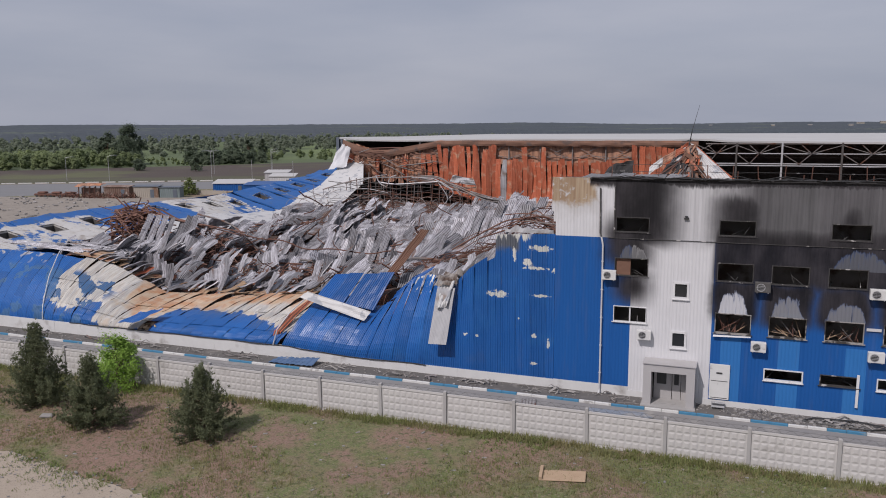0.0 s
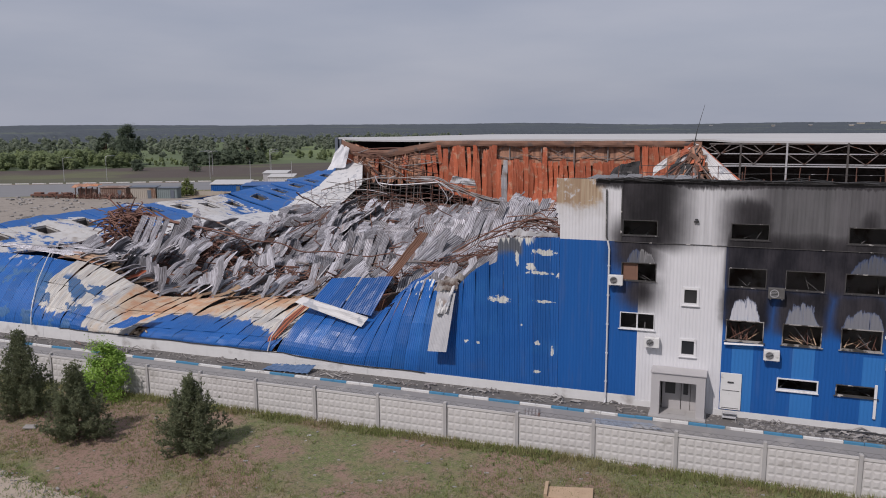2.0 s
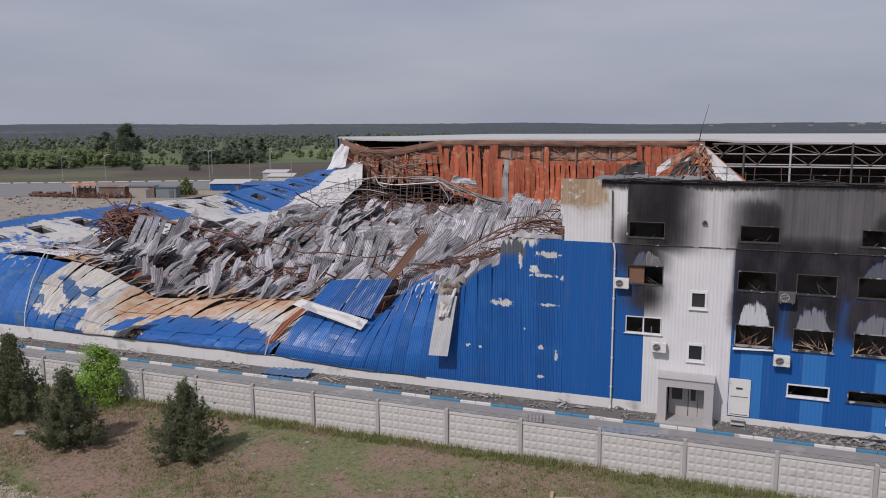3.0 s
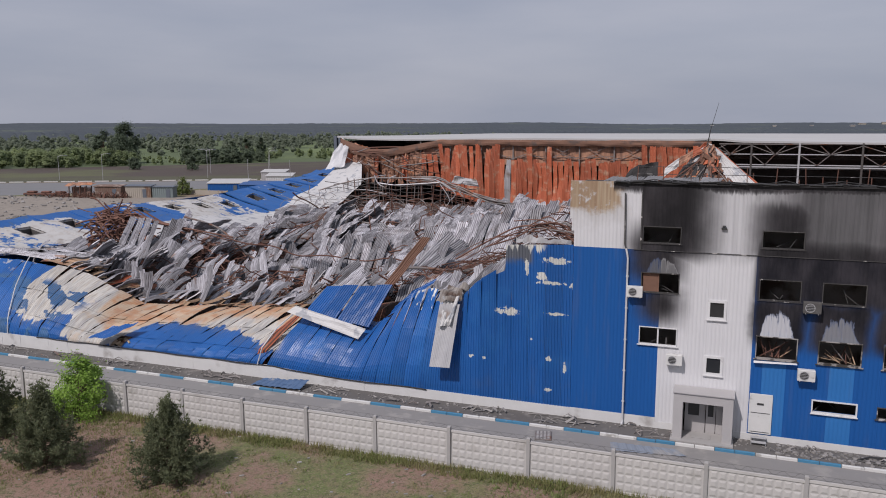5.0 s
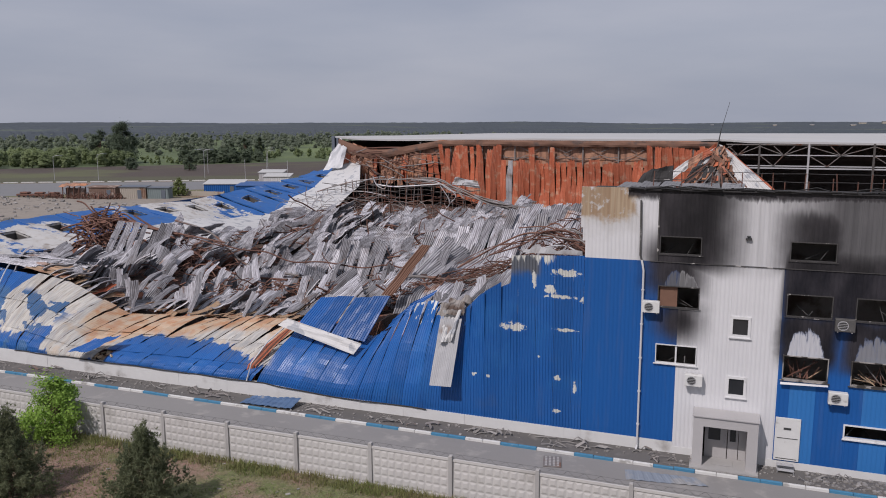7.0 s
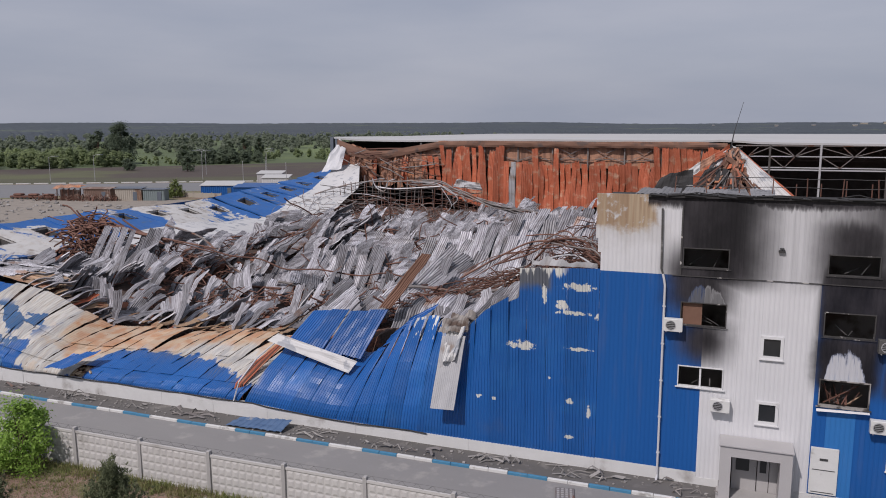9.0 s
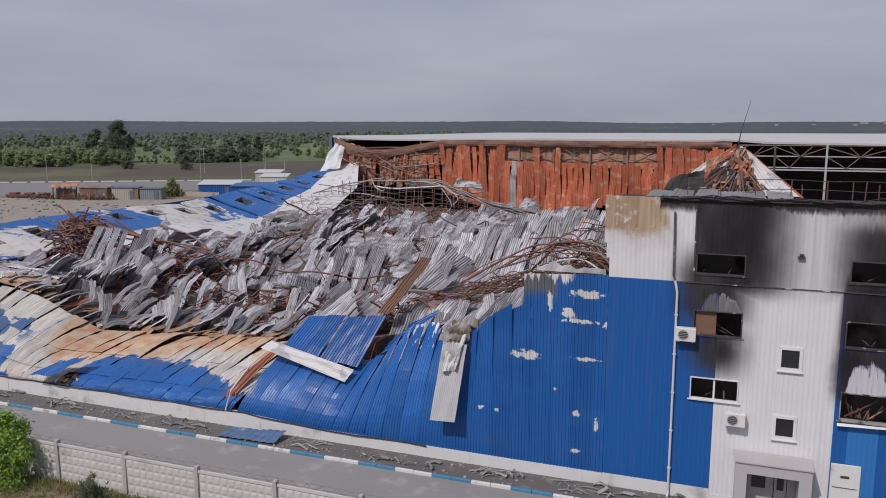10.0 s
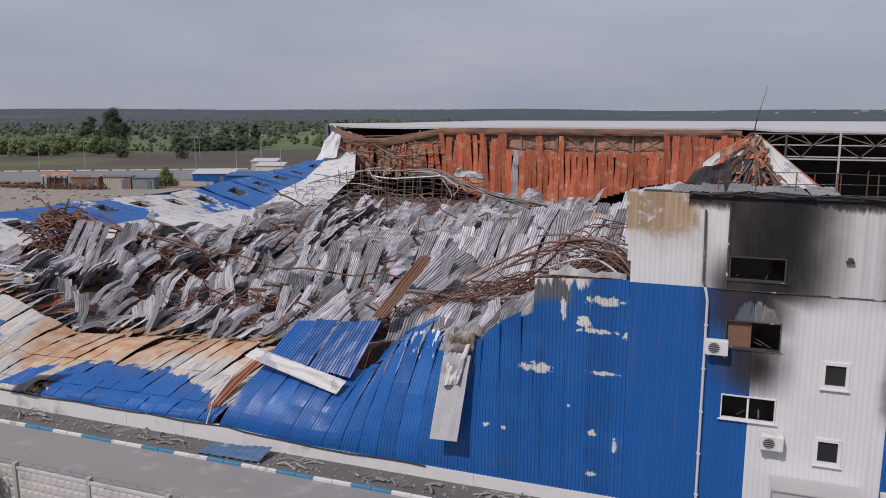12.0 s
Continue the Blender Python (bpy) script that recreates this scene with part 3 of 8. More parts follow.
class Shape:
    """Collects vertices and faces of one mesh."""

    def __init__(self):
        self.v = []
        self.f = []

    def add(self, verts, faces, m=None):
        n = len(self.v)
        self.v.extend(verts if m is None else [tuple(m @ Vector(p)) for p in verts])
        self.f.extend([tuple(i + n for i in f) for f in faces])
        return self

    def box(self, x0, x1, y0, y1, z0, z1, m=None, bevel=0.0):
        if bevel:
            b = bevel
            vs = []
            for z, ins in ((z0, b), (z0 + b, 0), (z1 - b, 0), (z1, b)):
                vs += [(x0 + ins, y0 + ins, z), (x1 - ins, y0 + ins, z), (x1 - ins, y1 - ins, z), (x0 + ins, y1 - ins, z)]
            fs = [(3, 2, 1, 0), (12, 13, 14, 15)]
            for r in range(3):
                for i in range(4):
                    j = (i + 1) % 4
                    fs.append((r * 4 + i, r * 4 + j, r * 4 + 4 + j, r * 4 + 4 + i))
            return self.add(vs, fs, m)
        vs = [(x0, y0, z0), (x1, y0, z0), (x1, y1, z0), (x0, y1, z0), (x0, y0, z1), (x1, y0, z1), (x1, y1, z1), (x0, y1, z1)]
        return self.add(vs, [(3, 2, 1, 0), (4, 5, 6, 7), (0, 1, 5, 4), (1, 2, 6, 5), (2, 3, 7, 6), (3, 0, 4, 7)], m)

    def tube(self, points, r, n=5, end=None):
        """A round bar along points, tapering to end."""
        pts = [Vector(p) for p in points]
        end = r if end is None else end
        vs = []
        for i, p in enumerate(pts):
            way = (pts[min(i + 1, len(pts) - 1)] - pts[max(i - 1, 0)]).normalized()
            side = way.cross(Vector((0, 0, 1)) if abs(way.z) < 0.9 else Vector((1, 0, 0))).normalized()
            up = side.cross(way)
            rad = r + (end - r) * i / max(1, len(pts) - 1)
            for j in range(n):
                a = 2 * math.pi * j / n
                vs.append(tuple(p + rad * (math.cos(a) * side + math.sin(a) * up)))
        fs = []
        for i in range(len(pts) - 1):
            for j in range(n):
                k = (j + 1) % n
                fs.append((i * n + j, i * n + k, (i + 1) * n + k, (i + 1) * n + j))
        fs.append(tuple(reversed(range(n))))
        fs.append(tuple(range((len(pts) - 1) * n, len(pts) * n)))
        return self.add(vs, fs)

    def bar(self, a, b, w=0.1, h=None):
        """A square bar from a to b."""
        a, b = Vector(a), Vector(b)
        h = w if h is None else h
        m = Matrix.Translation(a) @ (b - a).to_track_quat("Z", "Y").to_matrix().to_4x4()
        return self.box(-w / 2, w / 2, -h / 2, h / 2, 0, (b - a).length, m)

    def mesh(self, name, material, smooth=False):
        me = bpy.data.meshes.new(name)
        me.from_pydata(self.v, [], self.f)
        me.materials.append(material)
        if smooth:
            me.polygons.foreach_set("use_smooth", [True] * len(me.polygons))
        me.update()
        return me


def part(name, shape, material, parent=None, label="", smooth=False):
    """One mesh object, under a thing or a part."""
    me = shape if isinstance(shape, bpy.types.Mesh) else shape.mesh(name, material, smooth)
    ob = new(name, me)
    if parent is not None:
        ob.parent = parent
        ob.matrix_parent_inverse = parent.matrix_world.inverted() if parent.parent is None else (parent.parent.matrix_world @ parent.matrix_parent_inverse @ parent.matrix_basis).inverted()
    if label:
        tagged(ob, label)
    return ob


def thing(name, label, category, at=(0, 0, 0), group="", kind=""):
    ob = new(name)
    ob.location = at
    ob.matrix_world = Matrix.Translation(at)
    return tagged(ob, label, category, group, kind)


def solo(name, shape, material, label, category="", group="", kind="", smooth=False):
    """A top-level thing of one mesh."""
    return tagged(part(name, shape, material, smooth=smooth), label, category, group, kind)


def rnd(a, b):
    return random.uniform(a, b)


def table(x, rows):
    """Straight-line interpolation in rows of (x, value)."""
    if x <= rows[0][0]:
        return rows[0][1]
    for (a, p), (b, q) in zip(rows, rows[1:]):
        if x <= b:
            return p + (q - p) * (x - a) / (b - a)
    return rows[-1][1]


def ribs(x0, x1, pitch, depth):
    """The profile of ribbed sheet from x0 to x1, ribs at whole multiples of pitch: pairs (x, proud)."""
    out = [(x0, 0.0)]
    k = math.floor(x0 / pitch)
    while k * pitch < x1:
        for a, d in ((0.06, 0.0), (0.22, depth), (0.58, depth), (0.74, 0.0)):
            p = (k + a) * pitch
            if x0 + 0.005 < p < x1 - 0.005:
                out.append((p, d))
        k += 1
    out.append((x1, 0.0))
    return out


def ribbed_wall(shape, x0, x1, z0, z1, y, pitch=0.2, depth=0.010, thick=0.18):
    """Upright ribbed cladding in front of a wall slab, facing -y."""
    prof = ribs(x0, x1, pitch, depth)
    vs = [(x, y - d, z) for z in (z0, z1) for x, d in prof]
    n = len(prof)
    shape.add(vs, [(i, i + 1, n + i + 1, n + i) for i in range(n - 1)])
    shape.box(x0, x1, y + 0.004, y + thick, z0, z1)


# ---- ground, roads, fence ----
def ground_height(x, y):
    h = 0.40 * (1 - min(1, max(0, (y + 9.3) / 0.9)))
    if y < -9.3:
        h += 0.16 * noise.noise((x * 0.22, y * 0.22, 0)) + 0.05 * noise.noise((x * 0.9, y * 0.9, 3))
        h -= 0.25 * min(1, max(0, (-y - 17.5) / 4))
    return h


def make_ground():
    xs = [-4800, -2500, -1200, -600, -300, -150, -90] + [-60 + 0.6 * i for i in range(150)] + [40, 60, 100, 200, 500, 1200, 2500, 4800]
    ys = [-4800, -2000, -800, -300, -120, -60] + [-40 + 0.6 * i for i in range(51)] + [-9.3, -8.85, -8.4, -6, 0, 30, 100, 300, 700, 1500, 3000, 4900]
    ys = sorted(ys)
    vs = [(x, y, ground_height(x, y)) for y in ys for x in xs]
    n = len(xs)
    fs = [(j * n + i, j * n + i + 1, (j + 1) * n + i + 1, (j + 1) * n + i) for j in range(len(ys) - 1) for i in range(n - 1)]
    s = Shape()
    s.add(vs, fs)
    solo("ground", s, M_ground, "dry grass with bare brown earth and distant fields", kind="structure", smooth=True)


make_ground()


def flat(name, pts, z, material, label, kind="structure"):
    s = Shape()
    n = len(pts)
    s.add([(*p, z) for p in pts] + [(*p, z - 0.1) for p in pts], [tuple(range(n))] + [(i, i + n, (i + 1) % n + n, (i + 1) % n) for i in range(n)])
    return solo(name, s, material, label, kind=kind)


flat("yard_road", [(-90, -8.7), (60, -8.7), (60, -1.86), (-90, -1.86)], 0.012, M_asphalt, "dusty grey asphalt service road beside the warehouse")
flat("pavement", [(-90, -1.70), (60, -1.70), (60, 0.10), (-90, 0.10)], 0.13, M_walk, "dirty narrow pavement along the warehouse wall")
flat("floor", [(-70, 0.10), (60, 0.10), (60, 140), (-70, 140)], 0.10, M_rubble, "charred warehouse floor covered with ash")
flat("rubble_yard", [(-250, 20), (-74, -8), (-74, 106), (-112, 112), (-165, 97), (-260, 85)], 0.03, M_sand, "pale sandy yard strewn with rubble")
flat("far_road", [(-420, -118), (-420, 17), (-199.5, 131), (-142, 161), (-60, 203.5), (40, 255), (40, 240), (-60, 195), (-112, 150), (-157, 105)], 0.02, M_far_road, "wide grey asphalt road beyond the yard")


def track():
    s = Shape()
    near, far = [], []
    for i in range(364):
        x = -62 + i * 0.25
        w = 0.6 * noise.noise((x * 0.35, 1.0, 0)) + 0.35 * noise.noise((x * 1.3, 4.0, 0)) + 0.22 * noise.noise((x * 3.7, 2.0, 0))
        mid = -20.5 - (x + 24) * 0.14
        far.append((x, mid + w, ground_height(x, mid + w) + 0.03))
        wide = 9 * min(1.0, max(0.02, (28.9 - x) / 14))
        near.append((x, mid - wide + w, ground_height(x, mid - wide + w) + 0.03))
    rows = []
    for a, b in zip(near, far):
        rows.append([tuple(Vector(a).lerp(Vector(b), t / 12)) for t in range(13)])
    vs = []
    for r in rows:
        for p in r:
            vs.append((p[0], p[1], ground_height(p[0], p[1]) + 0.03))
    fs = [(i * 13 + j, (i + 1) * 13 + j, (i + 1) * 13 + j + 1, i * 13 + j + 1) for i in range(363) for j in range(12)]
    s.add(vs, fs)
    solo("dirt_track", s, M_track, "pale sandy dirt track through the grass", kind="structure")


track()


def kerb():
    """Kerb stones two metres long, painted white and blue by turns."""
    top = thing("kerb", "concrete kerb painted in white and blue blocks", "kerb", kind="structure")
    meshes = []
    for m in (M_kerb_white, M_kerb_blue):
        s = Shape()
        s.box(0.012, 0.988, -0.08, 0.08, -0.05, 0.155, bevel=0.018)
        meshes.append(s.mesh("kerb_stone", m))
    for i in range(100):
        x = -61.0 + i
        ob = part("kerb_stone", meshes[int((x + 21) // 2) % 2], None, top)
        ob.location = (x, -1.78 + rnd(-0.012, 0.012), rnd(-0.01, 0.012))
        ob.rotation_euler = (rnd(-0.03, 0.03), 0, rnd(-0.008, 0.008))


kerb()


def fence():
    top = thing("concrete_fence", "long grey concrete panel fence with moulded relief", "fence", (0, -8.9, 0.2))
    s = Shape()
    w, h = 3.86, 2.02
    s.box(-w / 2, w / 2, -0.03, 0.05, 0, h)
    s.box(-w / 2, w / 2, -0.075, -0.028, h - 0.10, h + 0.02)
    s.box(-w / 2, w / 2, -0.06, -0.028, 0, 0.20)
    nx, nz = 10, 4
    cw, ch = (w - 0.14) / nx, (h - 0.36) / nz
    for i in range(nx):
        for j in range(nz):
            x0, z0 = -w / 2 + 0.07 + i * cw, 0.23 + j * ch
            g = 0.018
            a = [(x0 + g, -0.031, z0 + g), (x0 + cw - g, -0.031, z0 + g), (x0 + cw - g, -0.031, z0 + ch - g), (x0 + g, -0.031, z0 + ch - g)]
            e = 0.11
            b = [(x0 + e, -0.058, z0 + e), (x0 + cw - e, -0.058, z0 + e), (x0 + cw - e, -0.058, z0 + ch - e), (x0 + e, -0.058, z0 + ch - e)]
            s.add(a + b, [(4, 5, 6, 7), (0, 1, 5, 4), (1, 2, 6, 5), (2, 3, 7, 6), (3, 0, 4, 7)])
    panel = s.mesh("fence_panel", M_fence)
    p = Shape()
    p.box(-0.085, 0.085, -0.12, 0.10, -0.2, 2.12, bevel=0.02)
    post = p.mesh("fence_post", M_post)
    for i in range(-16, 7):
        x = 0.72 + 4 * i
        z = 0.24 + 0.02 * math.sin(i * 1.7)
        ob = part("fence_post", post, None, top)
        ob.location = (x, -8.9, z)
        ob.rotation_euler = (rnd(-0.015, 0.015), rnd(-0.01, 0.01), 0)
        ob = part("fence_panel", panel, None, top)
        ob.location = (x + 2, -8.9, z - 0.08 + rnd(-0.03, 0.02))
        ob.rotation_euler = (rnd(-0.02, 0.02), rnd(-0.004, 0.004), 0)
    # coiled wire on the far side of the top edge
    c = Shape()
    pts = []
    x = -63.0
    while x < 28.5:
        a = x * 9.0
        pts.append((x, -8.82 + 0.10 * math.cos(a), 2.28 + 0.10 * math.sin(a)))
        x += 0.11
    c.tube(pts, 0.008, 3)
    for zz in (2.20, 2.38):
        c.tube([(-63 + 2 * i, -8.80, zz + 0.012 * math.sin(i * 2.1)) for i in range(46)], 0.008, 3)
    part("barbed_wire", c, M_wire, top, "coiled barbed wire")


fence()


# ---- office building ----
OFFICE_X1, ROOF_Z, OFFICE_DEPTH = 24.0, 13.92, 9.0
WINDOWS = []          # x0, x1, z0, z1, kind of frame
for col, x in enumerate((0.74, 6.77, 9.76, 12.74, 15.72, 18.7, 21.7)):
    if col != 2:
        WINDOWS.append((x, x + 2.0, 10.62, 11.52, "smoked"))
    WINDOWS.append((x, x + 2.0, 7.88, 8.98, "smoked"))
    WINDOWS.append((x, x + 2.0, 4.74 if col else 4.95, 5.93, "white"))
    if col > 1:
        WINDOWS.append((x - 0.08, x + 1.95, 2.12, 2.72, "white"))
WINDOWS += [(4.32, 5.16, 6.68, 7.62, "stair"), (4.28, 5.12, 3.58, 4.54, "stair")]
DOORS = [(3.25, 5.35, 0.14, 2.42)]

office = thing("office_building", "four-storey office block in white and blue ribbed steel, burnt and smoke-stained", "building")


def facade():
    holes = [w[:4] for w in WINDOWS] + DOORS
    xs = sorted({-3.02, 0.65, OFFICE_X1, 1.76, 6.58} | {h[0] for h in holes} | {h[1] for h in holes})
    s = Shape()
    for a, b in zip(xs, xs[1:]):
        mid = (a + b) / 2
        cuts = sorted((h[2], h[3]) for h in holes if h[0] < mid < h[1])
        z = 0.14 if any(h[0] < mid < h[1] for h in DOORS) else 0.74 if mid < 1.76 else 0.50
        for c0, c1 in cuts + [(ROOF_Z - 0.02, ROOF_Z)]:
            if c0 - z > 0.02:
                ribbed_wall(s, a, b, z, c0, 0.0)
            z = c1
    # the coating of the corner laps over the broken wall
    for x0, x1, z0 in ((-3.27, -3.02, 11.78), (-3.16, -3.02, 11.1)):
        ribbed_wall(s, x0, x1, z0, 13.9 if z0 > 11.5 else 11.78, 0.0)
    part("facade_wall", s, M_office, office, "white and blue ribbed cladding blackened by smoke")
    # plinth
    p = Shape()
    for a, b, h in ((-3.02, 1.76, 0.737), (1.76, 2.78, 0.497), (5.84, OFFICE_X1, 0.497)):
        p = Shape()
        p.box(a, b, -0.03, 0.17, 0.0, h)
        part("plinth", p, M_plinth, office, "white painted plinth")
    # joint strips and the corner trim
    t = Shape()
    t.box(0.3, OFFICE_X1, -0.05, -0.037, 10.19, 10.23)
    t.box(0.615, 0.685, -0.05, -0.037, 10.25, 13.38)
    part("cover_strip", t, M_charred_frame, office)
    t = Shape()
    t.box(-0.9, OFFICE_X1 + 0.1, -0.12, 0.30, ROOF_Z - 0.11, ROOF_Z - 0.02)
    for i in range(34):
        x = -0.7 + i * 0.74
        m = pose(x, 0, ROOF_Z, rnd(-6, 6), rnd(-5, 5), rnd(-4, 4))
        t.box(-0.1, rnd(0.5, 1.0), -0.19 + rnd(-0.05, 0.05), 0.25, -0.01, 0.02, m)
    for i in range(12):
        x = rnd(-0.5, OFFICE_X1 - 3)
        t.tube([(x, rnd(-0.15, 0.2), ROOF_Z + 0.02), (x + 0.8, rnd(-0.2, 0.2), ROOF_Z + rnd(0.02, 0.22)), (x + rnd(1.4, 2.6), rnd(-0.15, 0.2), ROOF_Z + 0.02)], 0.025, 4)
    part("parapet_trim", t, M_dark_trim, office, "charred and bent parapet capping")
    # shell behind the front
    for name, dims in [("rear_wall", (-2.9, OFFICE_X1, OFFICE_DEPTH, OFFICE_DEPTH + 0.25, 0.2, 12.8)), ("corridor_wall", (-2.8, OFFICE_X1 - 0.2, 3.2, 3.35, 0.35, 13.3)), ("end_wall", (-3.0, -2.8, 0.2, OFFICE_DEPTH, 0.2, 12.8)),
                       ("end_wall", (OFFICE_X1 - 0.2, OFFICE_X1, 0.2, OFFICE_DEPTH, 0.2, 12.8))] + \
            [("storey_floor", (-2.8, OFFICE_X1 - 0.2, 0.2, OFFICE_DEPTH, z, z + 0.2)) for z in (0.15, 3.25, 6.35, 9.45)] + \
            [("partition", (x, x + 0.15, 0.4, OFFICE_DEPTH, 0.35, 12.5)) for x in (3.0, 6.45, 12.3, 18.3)]:
        b = Shape()
        b.box(*dims)
        part(name, b, M_plaster, office, "smoked and flaking plaster")
    r = Shape()
    r.box(-2.8, OFFICE_X1 - 0.2, 2.3, OFFICE_DEPTH, 12.5, 12.8)
    r.box(-2.8, OFFICE_X1 - 0.2, 0.2, 2.3, 13.3, 13.8)
    part("roof", r, M_dark_trim, office, "sooty flat roof")


facade()


def window(x0, x1, z0, z1, kind):
    burnt = kind == "white" and (z0 > 4 or 12 < x0 < 13)
    mat = M_pvc if kind == "stair" or kind == "white" and x0 < 3 else M_charred_frame if kind == "smoked" or burnt and z0 < 4 else M_scorched_frame if burnt else M_pvc
    f = Shape()
    d = 0.13 if kind == "stair" else 0.045 if kind == "smoked" or burnt else 0.07
    y0, y1 = -0.06 if kind != "smoked" else -0.03, 0.10
    out = 0.06 if kind != "smoked" and not burnt else 0.012
    f.box(x0 - out, x1 + out, y0, y1, z0 - out, z0 + d - out)
    f.box(x0 - out, x1 + out, y0, y1, z1 - d + out, z1 + out)
    f.box(x0 - out, x0 + d - out, y0, y1, z0 + d - out, z1 - d + out)
    f.box(x1 - d + out, x1 + out, y0, y1, z0 + d - out, z1 - d + out)
    if kind == "white" and x0 < 3:
        f.box((x0 + x1) / 2 - 0.04, (x0 + x1) / 2 + 0.04, 0.0, 0.08, z0 + d - out, z1 - d + out)
    w = part("window", f, mat, office, "white plastic window frame" if kind != "smoked" else "smoke-blackened empty window frame")
    s = Shape()
    s.box(x0 - 0.1, x1 + 0.1, -0.12 if kind != "smoked" else -0.075, -0.062, z0 - out - (0.05 if kind != "smoked" else 0.025), z0 - out)
    part("sill", s, mat, w)
    if kind == "stair":
        g = Shape()
        g.box(x0 + 0.06, x1 - 0.06, 0.03, 0.05, z0 + 0.06, z1 - 0.06)
        part("pane", g, M_glass, w, "dark glass pane")


k = Nodes("dark_window_glass")
M_glass = k.done(k.mix(k.noise(2.0), (0.02, 0.022, 0.025), (0.035, 0.037, 0.04)), 0.08)
for w in WINDOWS:
    window(*w)


def entrance():
    s = Shape()
    s.box(2.80, 3.28, -1.25, -0.04, 0.13, 2.74, bevel=0.015)
    s.box(5.32, 5.82, -1.25, -0.04, 0.13, 2.74, bevel=0.015)
    s.box(3.28, 5.32, -1.25, -0.04, 2.25, 2.74, bevel=0.015)
    part("portal", s, M_portal, office, "grey panelled entrance portal")
    c = Shape()
    c.box(2.75, 5.87, -1.32, -0.04, 2.745, 2.80)
    part("portal_capping", c, M_portal, office)
    d = Shape()
    d.box(3.35, 4.42, 0.02, 0.08, 0.2, 2.22)
    d.box(4.46, 4.95, 0.02, 0.08, 0.2, 2.22)
    d.box(4.98, 5.34, 0.03, 0.08, 0.2, 2.24)
    door = part("entrance_door", d, M_portal, office, "grey double entrance door with glass")
    for a, b in ((3.52, 4.10), (4.56, 4.84)):
        g = Shape()
        g.box(a, b, 0.0, 0.022, 1.15, 2.05)
        part("pane", g, M_glass, door)
    h = Shape()
    h.tube([(4.34, -0.02, 0.95), (4.34, -0.08, 0.97), (4.34, -0.08, 1.45), (4.34, -0.02, 1.47)], 0.018, 6)
    part("handle", h, M_pale_steel, door, "long steel door handle")
    f = Shape()
    f.box(2.7, 5.9, -1.6, 0.0, 0.135, 0.21)
    part("threshold", f, M_tile, office)
    m = Shape()
    m.box(3.75, 4.75, -0.95, -0.35, 0.215, 0.235, bevel=0.008)
    solo("doormat", m, M_tile, "pale doormat lying in the entrance", "doormat")
    # service door up a few steps
    d = Shape()
    d.box(6.62, 7.76, -0.10, -0.04, 0.58, 2.78, bevel=0.01)
    sd = part("service_door", d, M_casing, office, "white steel service door")
    for z in (1.72, 0.66):
        e = Shape()
        e.box(6.72, 7.66, -0.115, -0.101, z, z + 0.03)
        part("panel_seam", e, M_dark, sd)
    e = Shape()
    e.box(7.0, 7.34, -0.125, -0.101, 2.18, 2.28)
    part("door_grille", e, M_dark, sd, "small dark ventilation grille")
    st = thing("metal_steps", "small grey metal steps below the service door", "steps", (7.2, -0.45, 0.13))
    for i in range(2):
        b = Shape()
        b.box(6.78, 7.55, -0.42 - i * 0.28, -0.14 - i * 0.28, 0.42 - i * 0.16, 0.45 - i * 0.16)
        part("tread", b, M_pale_steel, st)
    for x in (6.80, 7.53):
        b = Shape()
        b.bar((x, -0.66, 0.14), (x, -0.66, 0.29), 0.03).bar((x, -0.18, 0.14), (x, -0.18, 0.43), 0.03)
        part("leg", b, M_pale_steel, st)


entrance()


def drainpipe():
    s = Shape()
    s.tube([(-0.12, -0.10, 10.25), (-0.05, -0.14, 10.0), (0.0, -0.15, 9.7), (0.0, -0.15, 0.6), (0.0, -0.22, 0.35), (-0.02, -0.4, 0.2)], 0.055, 8)
    for z in (1.5, 3.3, 5.1, 6.9, 8.7):
        s.box(-0.075, 0.075, -0.21, -0.04, z, z + 0.05)
    part("drainpipe", s, M_white, office, "white downpipe")
    s = Shape()
    s.tube([(-0.25, -0.1, 13.3), (-0.22, -0.12, 12.0), (-0.2, -0.1, 10.5), (-0.12, -0.1, 10.26)], 0.05, 6)
    part("drainpipe", s, M_burnt_frame, office, "smoke-blackened downpipe")


drainpipe()


